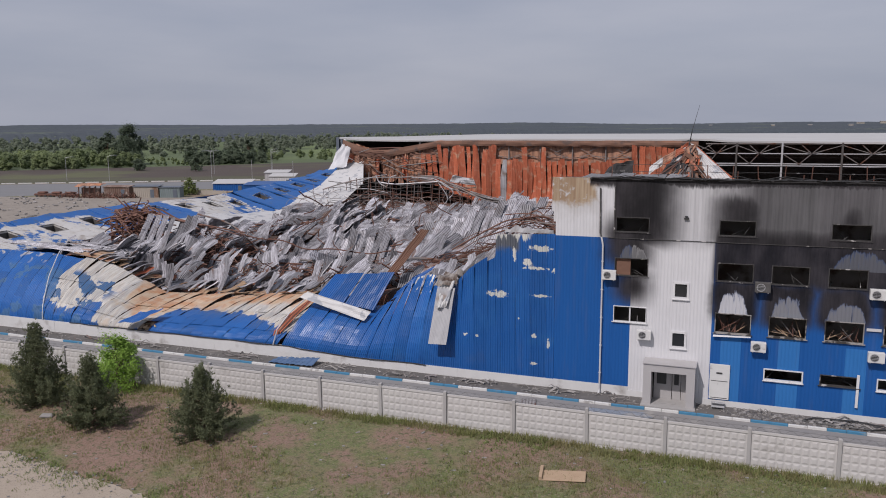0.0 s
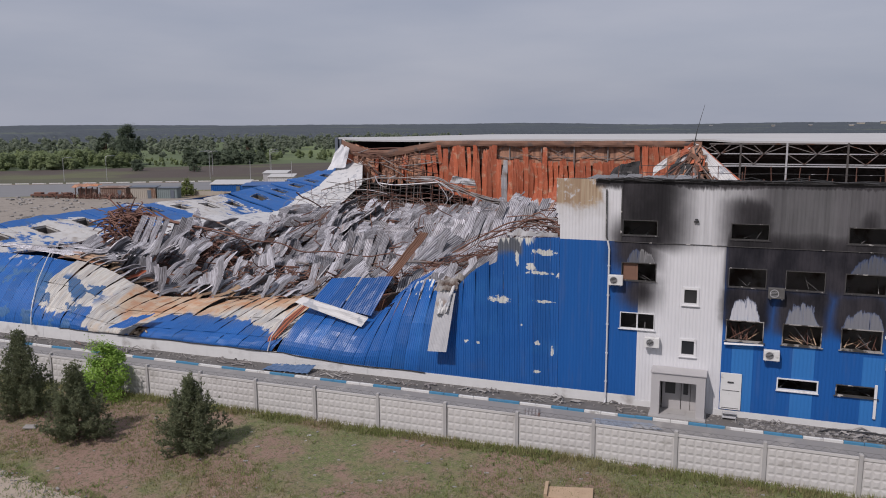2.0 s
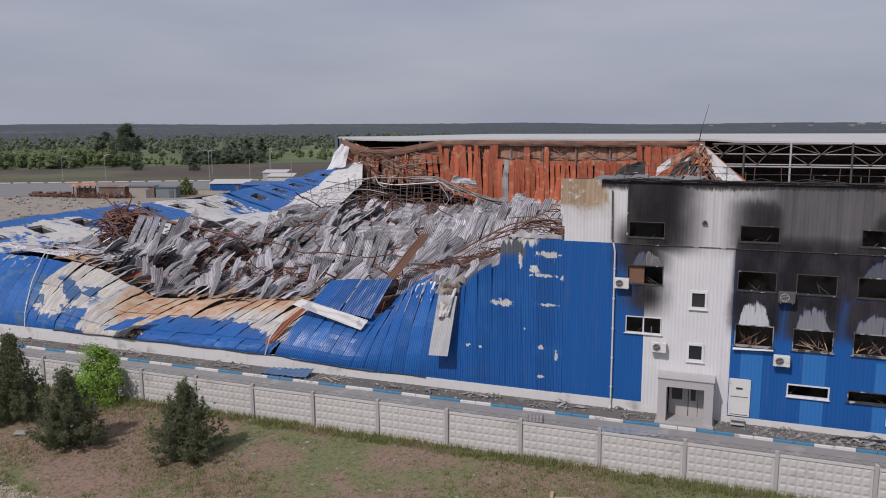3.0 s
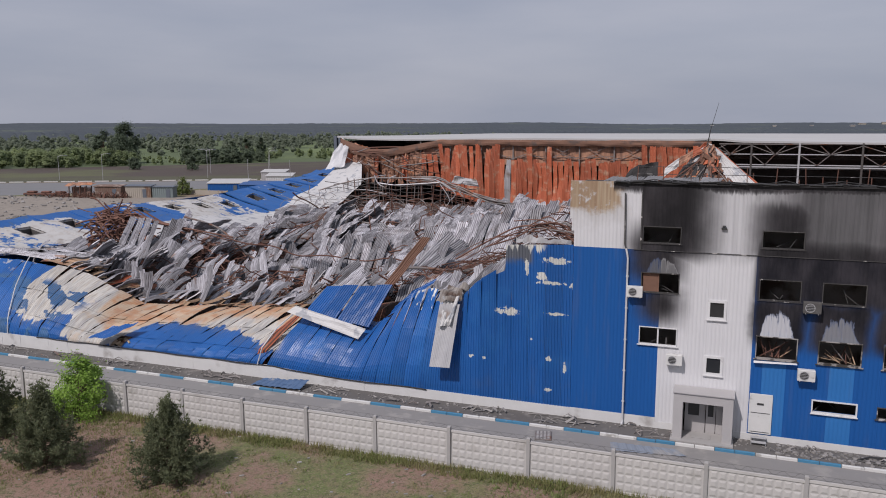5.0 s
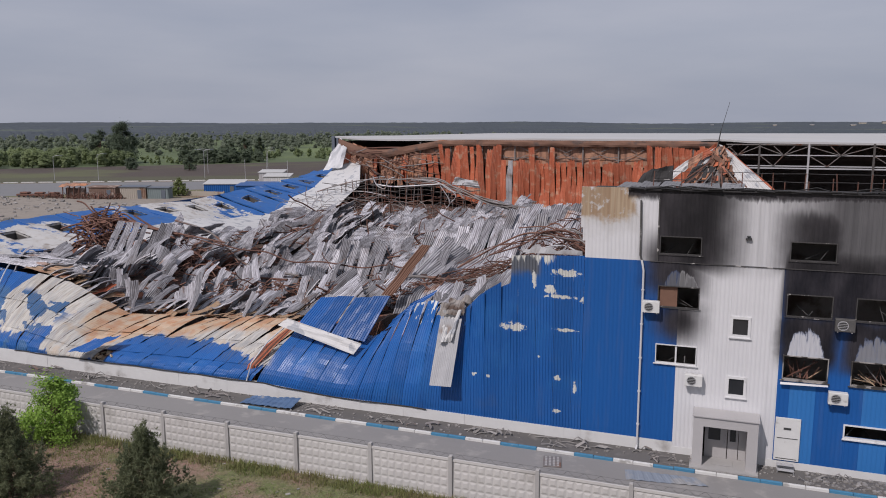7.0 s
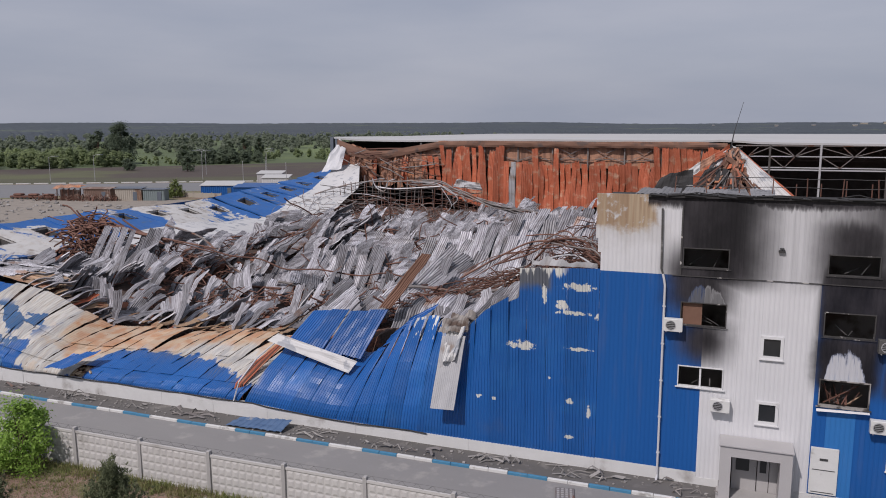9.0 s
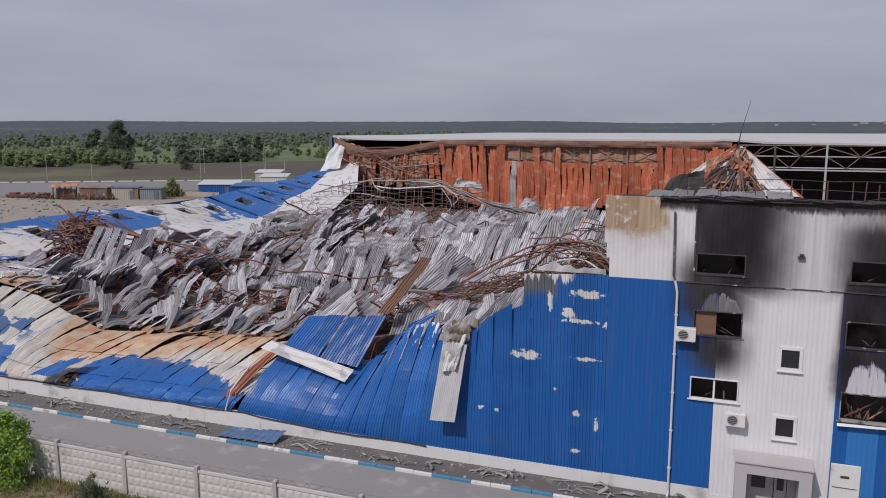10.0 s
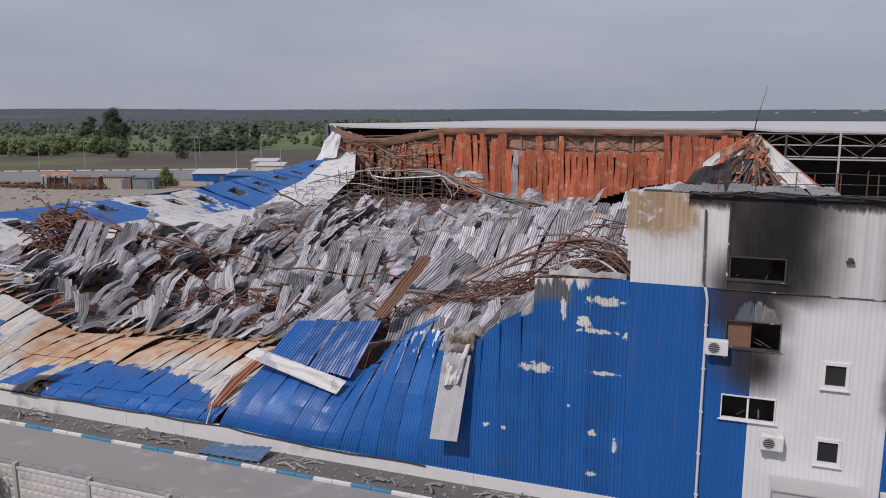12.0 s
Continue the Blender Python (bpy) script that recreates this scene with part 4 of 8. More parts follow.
def conditioner(x, z, sooty=False):
    top = thing("air_conditioner", "white outdoor air conditioner unit on the facade" if not sooty else "smoke-stained outdoor air conditioner unit on the facade",
                "air conditioner", (x, -0.3, z), "air conditioners on the facade")
    s = Shape()
    s.box(x - 0.42, x + 0.42, -0.46, -0.14, z - 0.30, z + 0.30, bevel=0.02)
    body = part("casing", s, M_burnt_frame if sooty else M_casing, top)
    g = Shape()
    cx, cz = x - 0.10, z
    n = 20
    ring = []
    for r in (0.235, 0.205):
        ring += [(cx + r * math.cos(2 * math.pi * i / n), -0.475, cz + r * math.sin(2 * math.pi * i / n)) for i in range(n)]
    g.add(ring, [(i, (i + 1) % n, n + (i + 1) % n, n + i) for i in range(n)])
    for i in range(5):
        zz = cz - 0.16 + 0.08 * i
        half = math.sqrt(0.205 ** 2 - (zz - cz) ** 2)
        g.bar((cx - half, -0.475, zz), (cx + half, -0.475, zz), 0.014)
    part("fan_grille", g, M_pale_steel, body)
    d = Shape()
    d.add([(cx + 0.205 * math.cos(2 * math.pi * i / n), -0.464, cz + 0.205 * math.sin(2 * math.pi * i / n)) for i in range(n)], [tuple(range(n))])
    part("fan_opening", d, M_dark, body)
    for sx in (x - 0.3, x + 0.3):
        b = Shape()
        b.bar((sx, -0.04, z - 0.32), (sx, -0.46, z - 0.32), 0.035).bar((sx, -0.05, z - 0.32), (sx, -0.05, z - 0.04), 0.03)
        part("bracket", b, M_pale_steel, top)


for x, z, sooty in ((0.45, 7.92, False), (2.68, 4.28, False), (9.30, 7.72, True), (9.25, 4.13, False), (15.25, 7.7, False), (15.4, 4.1, False)):
    conditioner(x, z, sooty)


def facade_details():
    s = Shape()
    s.box(4.75, 5.02, -0.16, -0.04, 11.52, 11.62, bevel=0.01)
    s.box(4.8, 4.97, -0.20, -0.04, 11.66, 11.72, bevel=0.01)
    solo("floodlight", s, M_dark, "small black floodlight on the upper facade", "lamp")
    # twisted sill under a burnt window
    s = Shape()
    s.add([(6.7, -0.1, 4.60), (8.8, -0.14, 4.66), (8.8, -0.30, 4.62), (6.7, -0.26, 4.52), (6.7, -0.1, 4.57), (8.8, -0.14, 4.64)], [(0, 1, 2, 3), (3, 2, 5, 4)])
    solo("bent_sill", s, M_pvc, "bent white window sill hanging from the facade", "sill")
    # a white rail that hangs loose beside the low window
    s = Shape()
    s.box(14.56, 14.70, -0.12, -0.05, 0.95, 2.9, bevel=0.01)
    solo("loose_frame_rail", s, M_pvc, "white loose window frame rail against the facade", "rail")
    s = Shape()
    s.box(14.85, 15.6, -0.08, -0.037, 5.52, 5.68)
    solo("torn_strip", s, M_white, "white torn cladding strip on the facade", "strip")
    # burnt roof bars and boards lying inside the windows
    for (x0, x1, z0, z1, kind) in WINDOWS:
        if kind == "stair" or x0 > 16:
            continue
        n = 9 if (z0 < 5 and z0 > 4.7 and x0 > 6) else 2
        for i in range(n + (5 if n > 2 else 0)):
            s = Shape()
            a = (rnd(x0 + 0.1, x1 - 0.2), rnd(0.25, 0.7), z0 + 0.01)
            b = (rnd(x0 + 0.1, x1 - 0.1), rnd(0.25, 1.2), z0 + rnd(0.15, 0.8) * (z1 - z0))
            s.bar(a, b, rnd(0.02, 0.07), rnd(0.015, 0.04))
            solo("burnt_batten", s, random.choice([M_rust, M_rust, M_old_steel, M_wood]) if n > 2 else M_burnt_frame, "charred batten fallen inside a burnt window", "batten", "debris in the windows")


facade_details()
s = Shape()
s.box(0.80, 1.62, 0.14, 0.20, 7.90, 8.92)
s.box(1.62, 1.68, 0.12, 0.18, 7.90, 8.95)
solo("burnt_board", s, M_eaves, "scorched brown board standing in a burnt window", "board")


def office_roof_items():
    top = thing("roof_railing", "thin rusty railing along the edge of the office roof", "railing", (10, 2.1, 13.8))
    for i in range(17):
        s = Shape()
        x = 0.1 + i * 1.45
        s.bar((x, 2.1, 13.8), (x + rnd(-0.06, 0.06), 2.1, 14.65), 0.045)
        part("post", s, M_rust, top)
    for z in (14.2, 14.62):
        s = Shape()
        s.tube([(0.1 + i * 1.45, 2.1, z + rnd(-0.03, 0.03)) for i in range(17)], 0.016, 4)
        part("rail", s, M_charred_frame, top)


office_roof_items()

# ---- fallen front wall of the warehouse ----
PLINTH = [(-60, 1.10), (-23, 1.02), (-18.5, 0.74), (-3, 0.72)]
# along the front: height and setback of the upper edge of the leaning cladding
EDGE_Z = [(-60, 6.2), (-52, 6.0), (-50, 5.9), (-47.2, 5.5), (-44.5, 5.0), (-42, 3.6), (-40.2, 2.7), (-38.4, 2.6), (-33.6, 2.9), (-29.5, 3.1), (-26, 3.25), (-24.4, 3.5)]
EDGE_Y = [(-60, 4.0), (-50, 4.5), (-44.5, 5.5), (-40, 6.5), (-38, 7.0), (-29, 7.0), (-24.4, 6.3)]


def ribbed_strip(x0, x1, path_at, pitch=0.2, depth=0.03, waver=0.0, seed=0.0, rows=(0, None), lap=0.0, bulge=0.0):
    """Ribbed sheet between x0 and x1; path_at(x) gives the (dx, y, z) from foot to top at x."""
    prof = ribs(x0, x1, pitch, depth)
    s = Shape()
    n = len(prof)
    cols = []
    for x, d in prof:
        path = path_at(x)[rows[0]:rows[1]]
        col = []
        for j, (dx, y, z) in enumerate(path):
            a, b = path[max(0, j - 1)], path[min(len(path) - 1, j + 1)]
            t = Vector((0, b[1] - a[1], b[2] - a[2])).normalized()
            nrm = Vector((0, -t.z, t.y))
            f = j / (len(path) - 1)
            w = d + waver * noise.noise((x * 0.8 + seed, f * 5.4, seed)) * min(1, f * 3) + lap * (1 - f) + bulge * math.sin(math.pi * f)
            col.append((x + dx, y + nrm.y * w, z + nrm.z * w))
        cols.append(col)
    m = len(cols[0])
    vs = [cols[i][j] for j in range(m) for i in range(n)]
    s.add(vs, [(j * n + i, j * n + i + 1, (j + 1) * n + i + 1, (j + 1) * n + i) for j in range(m - 1) for i in range(n - 1)])
    return s


def lean_path(z0, y1, z1, belly, dx, steps=12, lift=0.0, tear=0.0):
    """From the plinth at (0, z0) to (y1, z1), bulging outwards by belly; lift raises the upper edge off the line."""
    out = []
    for i in range(steps + 1):
        t = i / steps
        y = y1 * t ** 1.25 - belly * math.sin(math.pi * t) - lift * t ** 3
        z = z0 + (z1 - z0) * (1 - (1 - t) ** 1.15) + lift * 0.6 * t ** 3
        y += 0.07 * min(1, y1 / 3) * (abs(((t * 2.6) % 1.0) - 0.5) * 2 - 0.5)
        out.append((dx * t, y, z + tear * t ** 4))
    return out


def ribbed_quad(p00, p10, p11, p01, nu, nv, depth=0.035, sag=0.0):
    """Ribbed sheet over four corners, ribs running from the 0 to the 1 edge."""
    p00, p10, p11, p01 = (Vector(p) for p in (p00, p10, p11, p01))
    nrm = (p10 - p00).cross(p01 - p00).normalized()
    s = Shape()
    cols = []
    for i in range(nu):
        for a, d in ((0.0, 0), (0.3, 0), (0.42, depth), (0.85, depth)):
            cols.append(((i + a) / nu, d))
    cols.append((1.0, 0))
    vs = []
    for j in range(nv + 1):
        v = j / nv
        for u, d in cols:
            p = p00.lerp(p10, u).lerp(p01.lerp(p11, u), v)
            w = d + sag * noise.noise((u * 3, v * 3, sag * 7 + p00.x))
            vs.append(tuple(p + nrm * w))
    n = len(cols)
    s.add(vs, [(j * n + i, j * n + i + 1, (j + 1) * n + i + 1, (j + 1) * n + i) for j in range(nv) for i in range(n - 1)])
    return s


front = thing("fallen_front_wall", "long blue ribbed steel wall leaning and slumped, burnt to ash and rust in parts", "wall")


def front_wall():
    # plinth
    s = Shape()
    xs = [-60 + 0.95 * i for i in range(61)]
    for a, b in zip(xs, xs[1:]):
        if b > -3.02:
            b = -3.025
        za, zb = table(a, PLINTH), table(b, PLINTH)
        o = rnd(-0.012, 0.012)
        s.add([(a, -0.04 + o, 0), (b, -0.04 + o, 0), (b, 0.2, 0), (a, 0.2, 0), (a, -0.04 + o, za), (b, -0.04 + o, zb), (b, 0.2, zb), (a, 0.2, za)],
              [(0, 1, 5, 4), (4, 5, 6, 7), (1, 2, 6, 5), (2, 3, 7, 6), (3, 0, 4, 7)])
    part("plinth", s, M_plinth, front, "white plinth streaked with dirt")
    # leaning stretch, panel by panel
    x = -60.0
    i = 0
    while x < -24.6:
        mid = x + 0.5
        lift, tear = (rnd(0.0, 0.22), rnd(-0.18, 0.18)) if mid > -37.5 else (rnd(-0.03, 0.12), rnd(-0.12, 0.12)) if mid > -48 else (rnd(-0.01, 0.03), rnd(-0.05, 0.05))

        def path_at(q):
            z0 = table(q, PLINTH)
            y1, z1 = table(q, EDGE_Y), table(q, EDGE_Z)
            dx = table(q, [(-60, 0.1), (-49, 0.2), (-44, 0.5), (-38, 1.1), (-34, 1.7), (-24, 2.1)])
            belly = table(q, [(-60, 0.15), (-46, 0.5), (-38, 0.9), (-24, 0.8)])
            return lean_path(z0, y1, z1, belly, dx, 30, lift + (0.18 * (q - x) if mid > -37.5 else 0.09 * (q - x) if mid > -48 else 0.0), tear)

        hole = -36.9 < mid < -35.6
        # three lapped sheets above one another, each a little proud of the one below
        for r in range(3):
            if hole and r == 0:
                continue
            flat_part = mid < -48
            s = ribbed_strip(x + 0.008, x + 0.992, path_at, pitch=0.165, depth=0.018, waver=0.02 if flat_part else 0.07, seed=i * 3.1 + r, rows=(max(0, 10 * r - 1), 10 * r + 11),
                             lap=0.0 if flat_part or r == 0 else rnd(0.05, 0.11) if mid < -36.6 else rnd(0.02, 0.07), bulge=0.0 if flat_part else rnd(0.02, 0.10))
            part("wall_panel", s, M_burnt, front, smooth=False)
        x += 1.0
        i += 1
    # leaning blue bay, sliding to the upright stretch
    x = -23.6
    top_z = [(-23.6, 4.5), (-22, 4.4), (-18.2, 4.0), (-17.0, 4.2), (-16.2, 5.2), (-14.5, 6.4), (-13, 6.6), (-12.1, 6.5), (-10.9, 6.2), (-10.2, 6.6), (-8.8, 7.65), (-7.6, 8.3), (-7.0, 8.6), (-6.99, 10.1), (-3, 10.3)]
    top_y = [(-23.6, 3.6), (-20, 3.2), (-16, 2.9), (-13, 2.4), (-11, 1.5), (-9.5, 0.7), (-8, 0.2), (-7.0, 0.03), (-3, 0.0)]
    while x < -3.1:
        b = min(x + 1.0, -3.02)
        mid = (x + b) / 2
        loose = mid < -13.5
        lift, tear = (rnd(0.0, 0.18), rnd(-0.15, 0.15)) if loose else (rnd(0.0, 0.10), rnd(-0.22, 0.22)) if mid < -8 else (0.0, rnd(-0.06, 0.1) if mid < -7 else 0.0)

        def path_at(q):
            dx = table(q, [(-23.6, 1.9), (-16, 1.3), (-12, 0.5), (-9, 0.0)])
            belly = table(q, [(-23.6, 0.35), (-16, 0.45), (-12, 0.35), (-8.5, 0.06), (-7, 0.0)])
            return lean_path(table(q, PLINTH), table(q, top_y), table(q, top_z), belly, dx, 14, lift + (0.24 * (q - x) if loose else 0.16 * (q - x) if mid < -8 else 0.0), tear)

        part("wall_panel", ribbed_strip(x + 0.005, b - 0.005 if loose or mid > -8 else b + 0.07, path_at, pitch=0.165, waver=0.08 if mid < -12 else (0.05 if mid < -6 else 0.0), depth=0.024 if mid < -12 else 0.030, seed=mid), M_burnt, front)
        x += 1.0
    # white edge trims of the broken bay and dark gutter line over the plinth
    s = Shape()
    s.tube([(-24.25, -0.1, 1.05), (-23.95, 0.05, 2.2), (-23.2, 0.9, 3.5), (-22.2, 2.2, 4.6)], 0.05, 5)
    part("edge_trim", s, M_white, front)
    s = Shape()
    path = lean_path(1.1, 4.6, 6.25, 0.25, 0.0)
    s.tube([(-47.0 - 2.2 * (i / 12) ** 1.3, y - 0.10, z + 0.03) for i, (dx, y, z) in enumerate(path)], 0.045, 5)
    part("edge_trim", s, M_white, front, "white bent joint strip")
    s = Shape()
    s.tube([(-44 + i, -0.09 + 0.03 * math.sin(i * 1.3), table(-44 + i, PLINTH) + 0.02 + 0.05 * noise.noise((i * 0.7, 0, 0))) for i in range(33)], 0.04, 5)
    part("base_rail", s, M_dark_trim, front, "dark bent base rail")
    # bent columns in the gap between the two bays
    for k in range(5):
        s = Shape()
        o = 0.16 * k
        s.tube([(-24.6 + o * 0.7, 0.15 + 0.1 * k, 0.9), (-24.45 + o * 0.8, 0.5, 1.9), (-23.9 + o, 1.6, 2.9), (-22.9 + o, 3.2, 3.9 + 0.1 * k), (-21.6 + o, 4.6, 4.3)], rnd(0.05, 0.10), 5)
        part("bent_column", s, M_rust if k % 2 else M_rust_sheet, front, "rusted bent steel column")
    # ragged strip of bleached cladding left over the upright part
    s = Shape()
    xs = [-6.4 + 0.17 * i for i in range(20)]
    vs = []
    for v in (0, 1):
        for q in xs:
            vs.append((q, 0.10 + 0.12 * noise.noise((q * 1.4, v, 3)), 10.28 if v == 0 else 10.34 + max(0.0, 0.22 + 0.45 * noise.noise((q * 1.7, 5, 1)))))
    s.add(vs, [(i, i + 1, len(xs) + i + 1, len(xs) + i) for i in range(len(xs) - 1)])
    part("upper_rail", s, M_grey_pale, front, "bleached torn upper rail")
    # torn insulation and a bent blue flap in the hole of the leaning wall
    s = Shape()
    rng = random.Random(61)
    for i in range(26):
        m = pose(rng.uniform(-37.2, -35.2), rng.uniform(0.15, 1.3), rng.uniform(1.05, 1.5), rng.uniform(-40, 40), rng.uniform(-40, 40), rng.uniform(0, 180))
        s.box(-0.2, 0.2, -0.12, 0.12, -0.05, 0.05, m)
    part("insulation", s, M_cream, front, "torn cream insulation in the hole")
    s = ribbed_quad((-38.3, -0.75, 1.75), (-36.2, -1.0, 2.0), (-35.0, 0.9, 2.75), (-37.2, 0.6, 2.35), 9, 6, sag=0.15)
    part("bent_flap", s, M_blue, front, "blue flap folded over the hole")


front_wall()


def loose_front_sheets():
    # four blue sheets still joined, folded back over the wall
    top = thing("folded_blue_sheets", "four joined blue ribbed steel sheets folded back on the wall", "metal sheet")
    for i in range(4):
        a, b = i / 4 + 0.005, (i + 1) / 4 - 0.005
        lo0, lo1 = Vector((-21.75, 2.0, 4.40)), Vector((-16.75, 1.75, 3.75))
        hi0, hi1 = Vector((-21.1, 4.0, 5.85)), Vector((-15.95, 3.9, 6.25))
        k = Vector((0, 0, 0.08 * (i % 2)))
        s = ribbed_quad(lo0.lerp(lo1, a) + k, lo0.lerp(lo1, b) + k, hi0.lerp(hi1, b) + k, hi0.lerp(hi1, a) + k, 7, 5, sag=0.05)
        part("sheet", s, M_blue, top)
    # pale plank-shaped cladding strip lying over them
    s = ribbed_quad((-22.7, 1.30, 4.50), (-17.25, 1.10, 3.15), (-16.85, 1.45, 3.80), (-22.15, 1.62, 4.92), 4, 8, depth=0.012, sag=0.10)
    t = Shape()
    t.v, t.f = s.v, s.f
    solo("white_cladding_strip", t, M_mottled, "long pale white cladding strip lying across the blue wall", "metal sheet")
    # the grey sheet that hangs over the upright wall
    top = thing("hanging_sheet", "grey ribbed sheet hanging over the blue wall with torn white foil", "metal sheet")
    s = ribbed_quad((-11.45, -0.95, 2.55), (-10.15, -0.95, 2.6), (-9.85, 0.1, 6.3), (-11.15, 0.1, 6.2), 13, 8, depth=0.012, sag=0.08)
    part("sheet", s, M_grey_pale, top, "dirty grey ribbed sheet")
    s = ribbed_quad((-11.0, -0.45, 4.9), (-10.25, -0.40, 5.1), (-9.9, 0.3, 6.75), (-11.0, 0.35, 6.6), 5, 8, depth=0.05, sag=0.35)
    part("foil", s, M_mottled, top, "crumpled white foil")
    s = ribbed_quad((-11.4, 0.2, 6.3), (-9.9, 0.1, 6.5), (-9.7, 1.4, 7.2), (-11.2, 1.6, 7.0), 6, 8, depth=0.05, sag=0.5)
    part("insulation", s, M_plaster, top, "torn grey-brown insulation")
    # dark blue flap rising over the break
    s = ribbed_quad((-16.0, 2.3, 4.3), (-14.2, 2.9, 6.2), (-12.6, 3.4, 7.1), (-13.6, 2.2, 5.9), 7, 5, sag=0.15)
    solo("curled_blue_sheet", s, M_blue, "dark blue steel sheet curled up at the break", "metal sheet")
    # blue sheet on the pavement
    s = ribbed_quad((-23.75, -1.65, 0.19), (-20.15, -1.60, 0.26), (-20.05, -0.45, 0.55), (-23.5, -0.6, 0.34), 8, 8, sag=0.10)
    solo("fallen_blue_sheet", s, M_dusty_blue, "scorched blue steel sheet lying on the pavement", "metal sheet")
    # sheet on the road near the entrance
    s = ribbed_quad((-0.1, -3.75, 0.03), (3.7, -3.2, 0.04), (3.1, -2.45, 0.05), (-0.3, -2.65, 0.04), 8, 4, depth=0.02, sag=0.02)
    solo("flattened_blue_sheet", s, M_faded_blue, "dusty pale blue sheet lying flat on the road", "metal sheet")
    # perforated slab on the road
    g = Shape()
    m = pose(-3.9, -3.0, 0.02, 0, 0, 12)
    g.box(-0.45, 0.45, -0.62, 0.62, 0, 0.05, m, bevel=0.01)
    top = solo("drain_grate", g, M_old_steel, "dark drain grate with rows of holes in the road", "grate")
    for i in range(4):
        for j in range(6):
            h = Shape()
            h.box(-0.37 + i * 0.2, -0.25 + i * 0.2, -0.54 + j * 0.19, -0.42 + j * 0.19, 0.052, 0.058, m)
            part("hole", h, M_tile, top)


M_faded_blue = plain("faded_blue_film", (0.20, 0.235, 0.29), (0.26, 0.29, 0.33), 0.7, scale=0.6, stain=(0.29, 0.29, 0.29), stain_at=(0.5, 0.62), stain_scale=0.8)
M_dusty_blue = plain("dusty_blue_steel", (0.055, 0.12, 0.25), (0.11, 0.17, 0.27), 0.7, scale=0.6, stain=(0.30, 0.30, 0.30), stain_at=(0.54, 0.62), stain_scale=0.8)
loose_front_sheets()


# ---- heap of fallen roof ----
HEAP = [(-6, 3, 8.4), (-6, 11, 7.3), (-11, 11.8, 5.5), (-10, 7.5, 6.2), (-10, 4, 6.4), (-5, 14, 9.6), (-7, 25, 8.2), (-12, 24, 7.4), (-15, 12, 4.8), (-9, 45, 5.0), (-20, 28, 3.0), (-20, 10, 4.4), (-27, 18, 2.3),
        (-38, 22, 2.5), (-29, 8, 2.2), (-37, 8.5, 2.7), (-42, 8, 3.7), (-33, 8.5, 2.3), (-47, 27, 4.4), (-57, 26, 4.8), (-45, 11, 4.4), (-52, 8, 5.4), (-58, 15, 4.0), (-30, 47, 2.9), (-46, 52, 4.0),
        (-17, 50, 2.9), (-30, 72, 2.7), (-50, 68, 3.4), (-12, 70, 2.6), (-60, 50, 3.4)]


def heap(x, y):
    a = b = 0.0
    for px, py, pz in HEAP:
        w = 1.0 / (((x - px) ** 2 + (y - py) ** 2) ** 1.6 + 2.0)
        a += w * pz
        b += w
    return a / b + 0.5 * noise.noise((x * 0.16, y * 0.16, 2.0))


# bends of a roof sheet from its foot to its head, in degrees against its lean
BENDS = ((-26, -16, -4, 12, 24), (24, 14, 2, -16, -34), (-14, 16, -8, 14, -12), (-4, 5, -3, 4, 0), (4, 2, -40, -30, 8), (10, 6, 0, -20, -45), (-36, -8, 10, 4, -14), (16, -12, 10, -14, -26))


def sheet_variant(length, width, family, seed, hard):
    """A buckled ribbed roof sheet along +y, centred. Sheets of one family bend alike."""
    rng = random.Random(family)
    own = random.Random(seed)
    steps = 14
    prof = ribs(0, width, width / 5, 0.09)
    bend = [(q / 4, radians((a + rng.uniform(-7, 7)) * hard + own.gauss(0, 3.5))) for q, a in enumerate(BENDS[family % len(BENDS)])]
    twist, skew = rng.uniform(-0.4, 0.4) * hard + own.gauss(0, 0.06), rng.uniform(-0.22, 0.22)
    length *= own.uniform(0.88, 1.1)
    y = z = 0.0
    path = []
    for j in range(steps + 1):
        ang = table(j / steps, bend) + 0.05 * math.sin(j * 1.9 + seed)
        path.append((y, z, ang))
        y += math.cos(ang) * length / steps
        z += math.sin(ang) * length / steps
    oy, oz = path[steps // 2][:2]
    vs = []
    for j, (py, pz, a) in enumerate(path):
        f = j / steps - 0.5
        ca, sa = math.cos(twist * f), math.sin(twist * f)
        for x, d in prof:
            u = x - width / 2
            dd = d + 0.11 * hard * noise.noise((u * 1.3, j * 0.4, seed * 2.3))
            u2, w2 = u * ca - dd * sa, u * sa + dd * ca
            torn = 0.16 * noise.noise((u * 3.0, seed * 1.7, 0)) if j in (0, steps) else 0.0
            vs.append((u2 + skew * f * length * 0.3, py - oy - math.sin(a) * w2 + torn, pz - oz + math.cos(a) * w2))
    n = len(prof)
    fs = [(j * n + i, j * n + i + 1, (j + 1) * n + i + 1, (j + 1) * n + i) for j in range(steps) for i in range(n - 1)]
    return vs, fs


FAMILIES = [[sheet_variant(random.Random(f).uniform(2.9, 4.4), 0.98, f, f * 7 + q, 0.75) for q in range(4)] for f in range(24)]
SOFT = [sheet_variant(random.Random(q).uniform(4.5, 6.5), 1.05, 99, q + 400, 0.5) for q in range(8)]
VARIANTS = [q for f in FAMILIES[:9] for q in f]


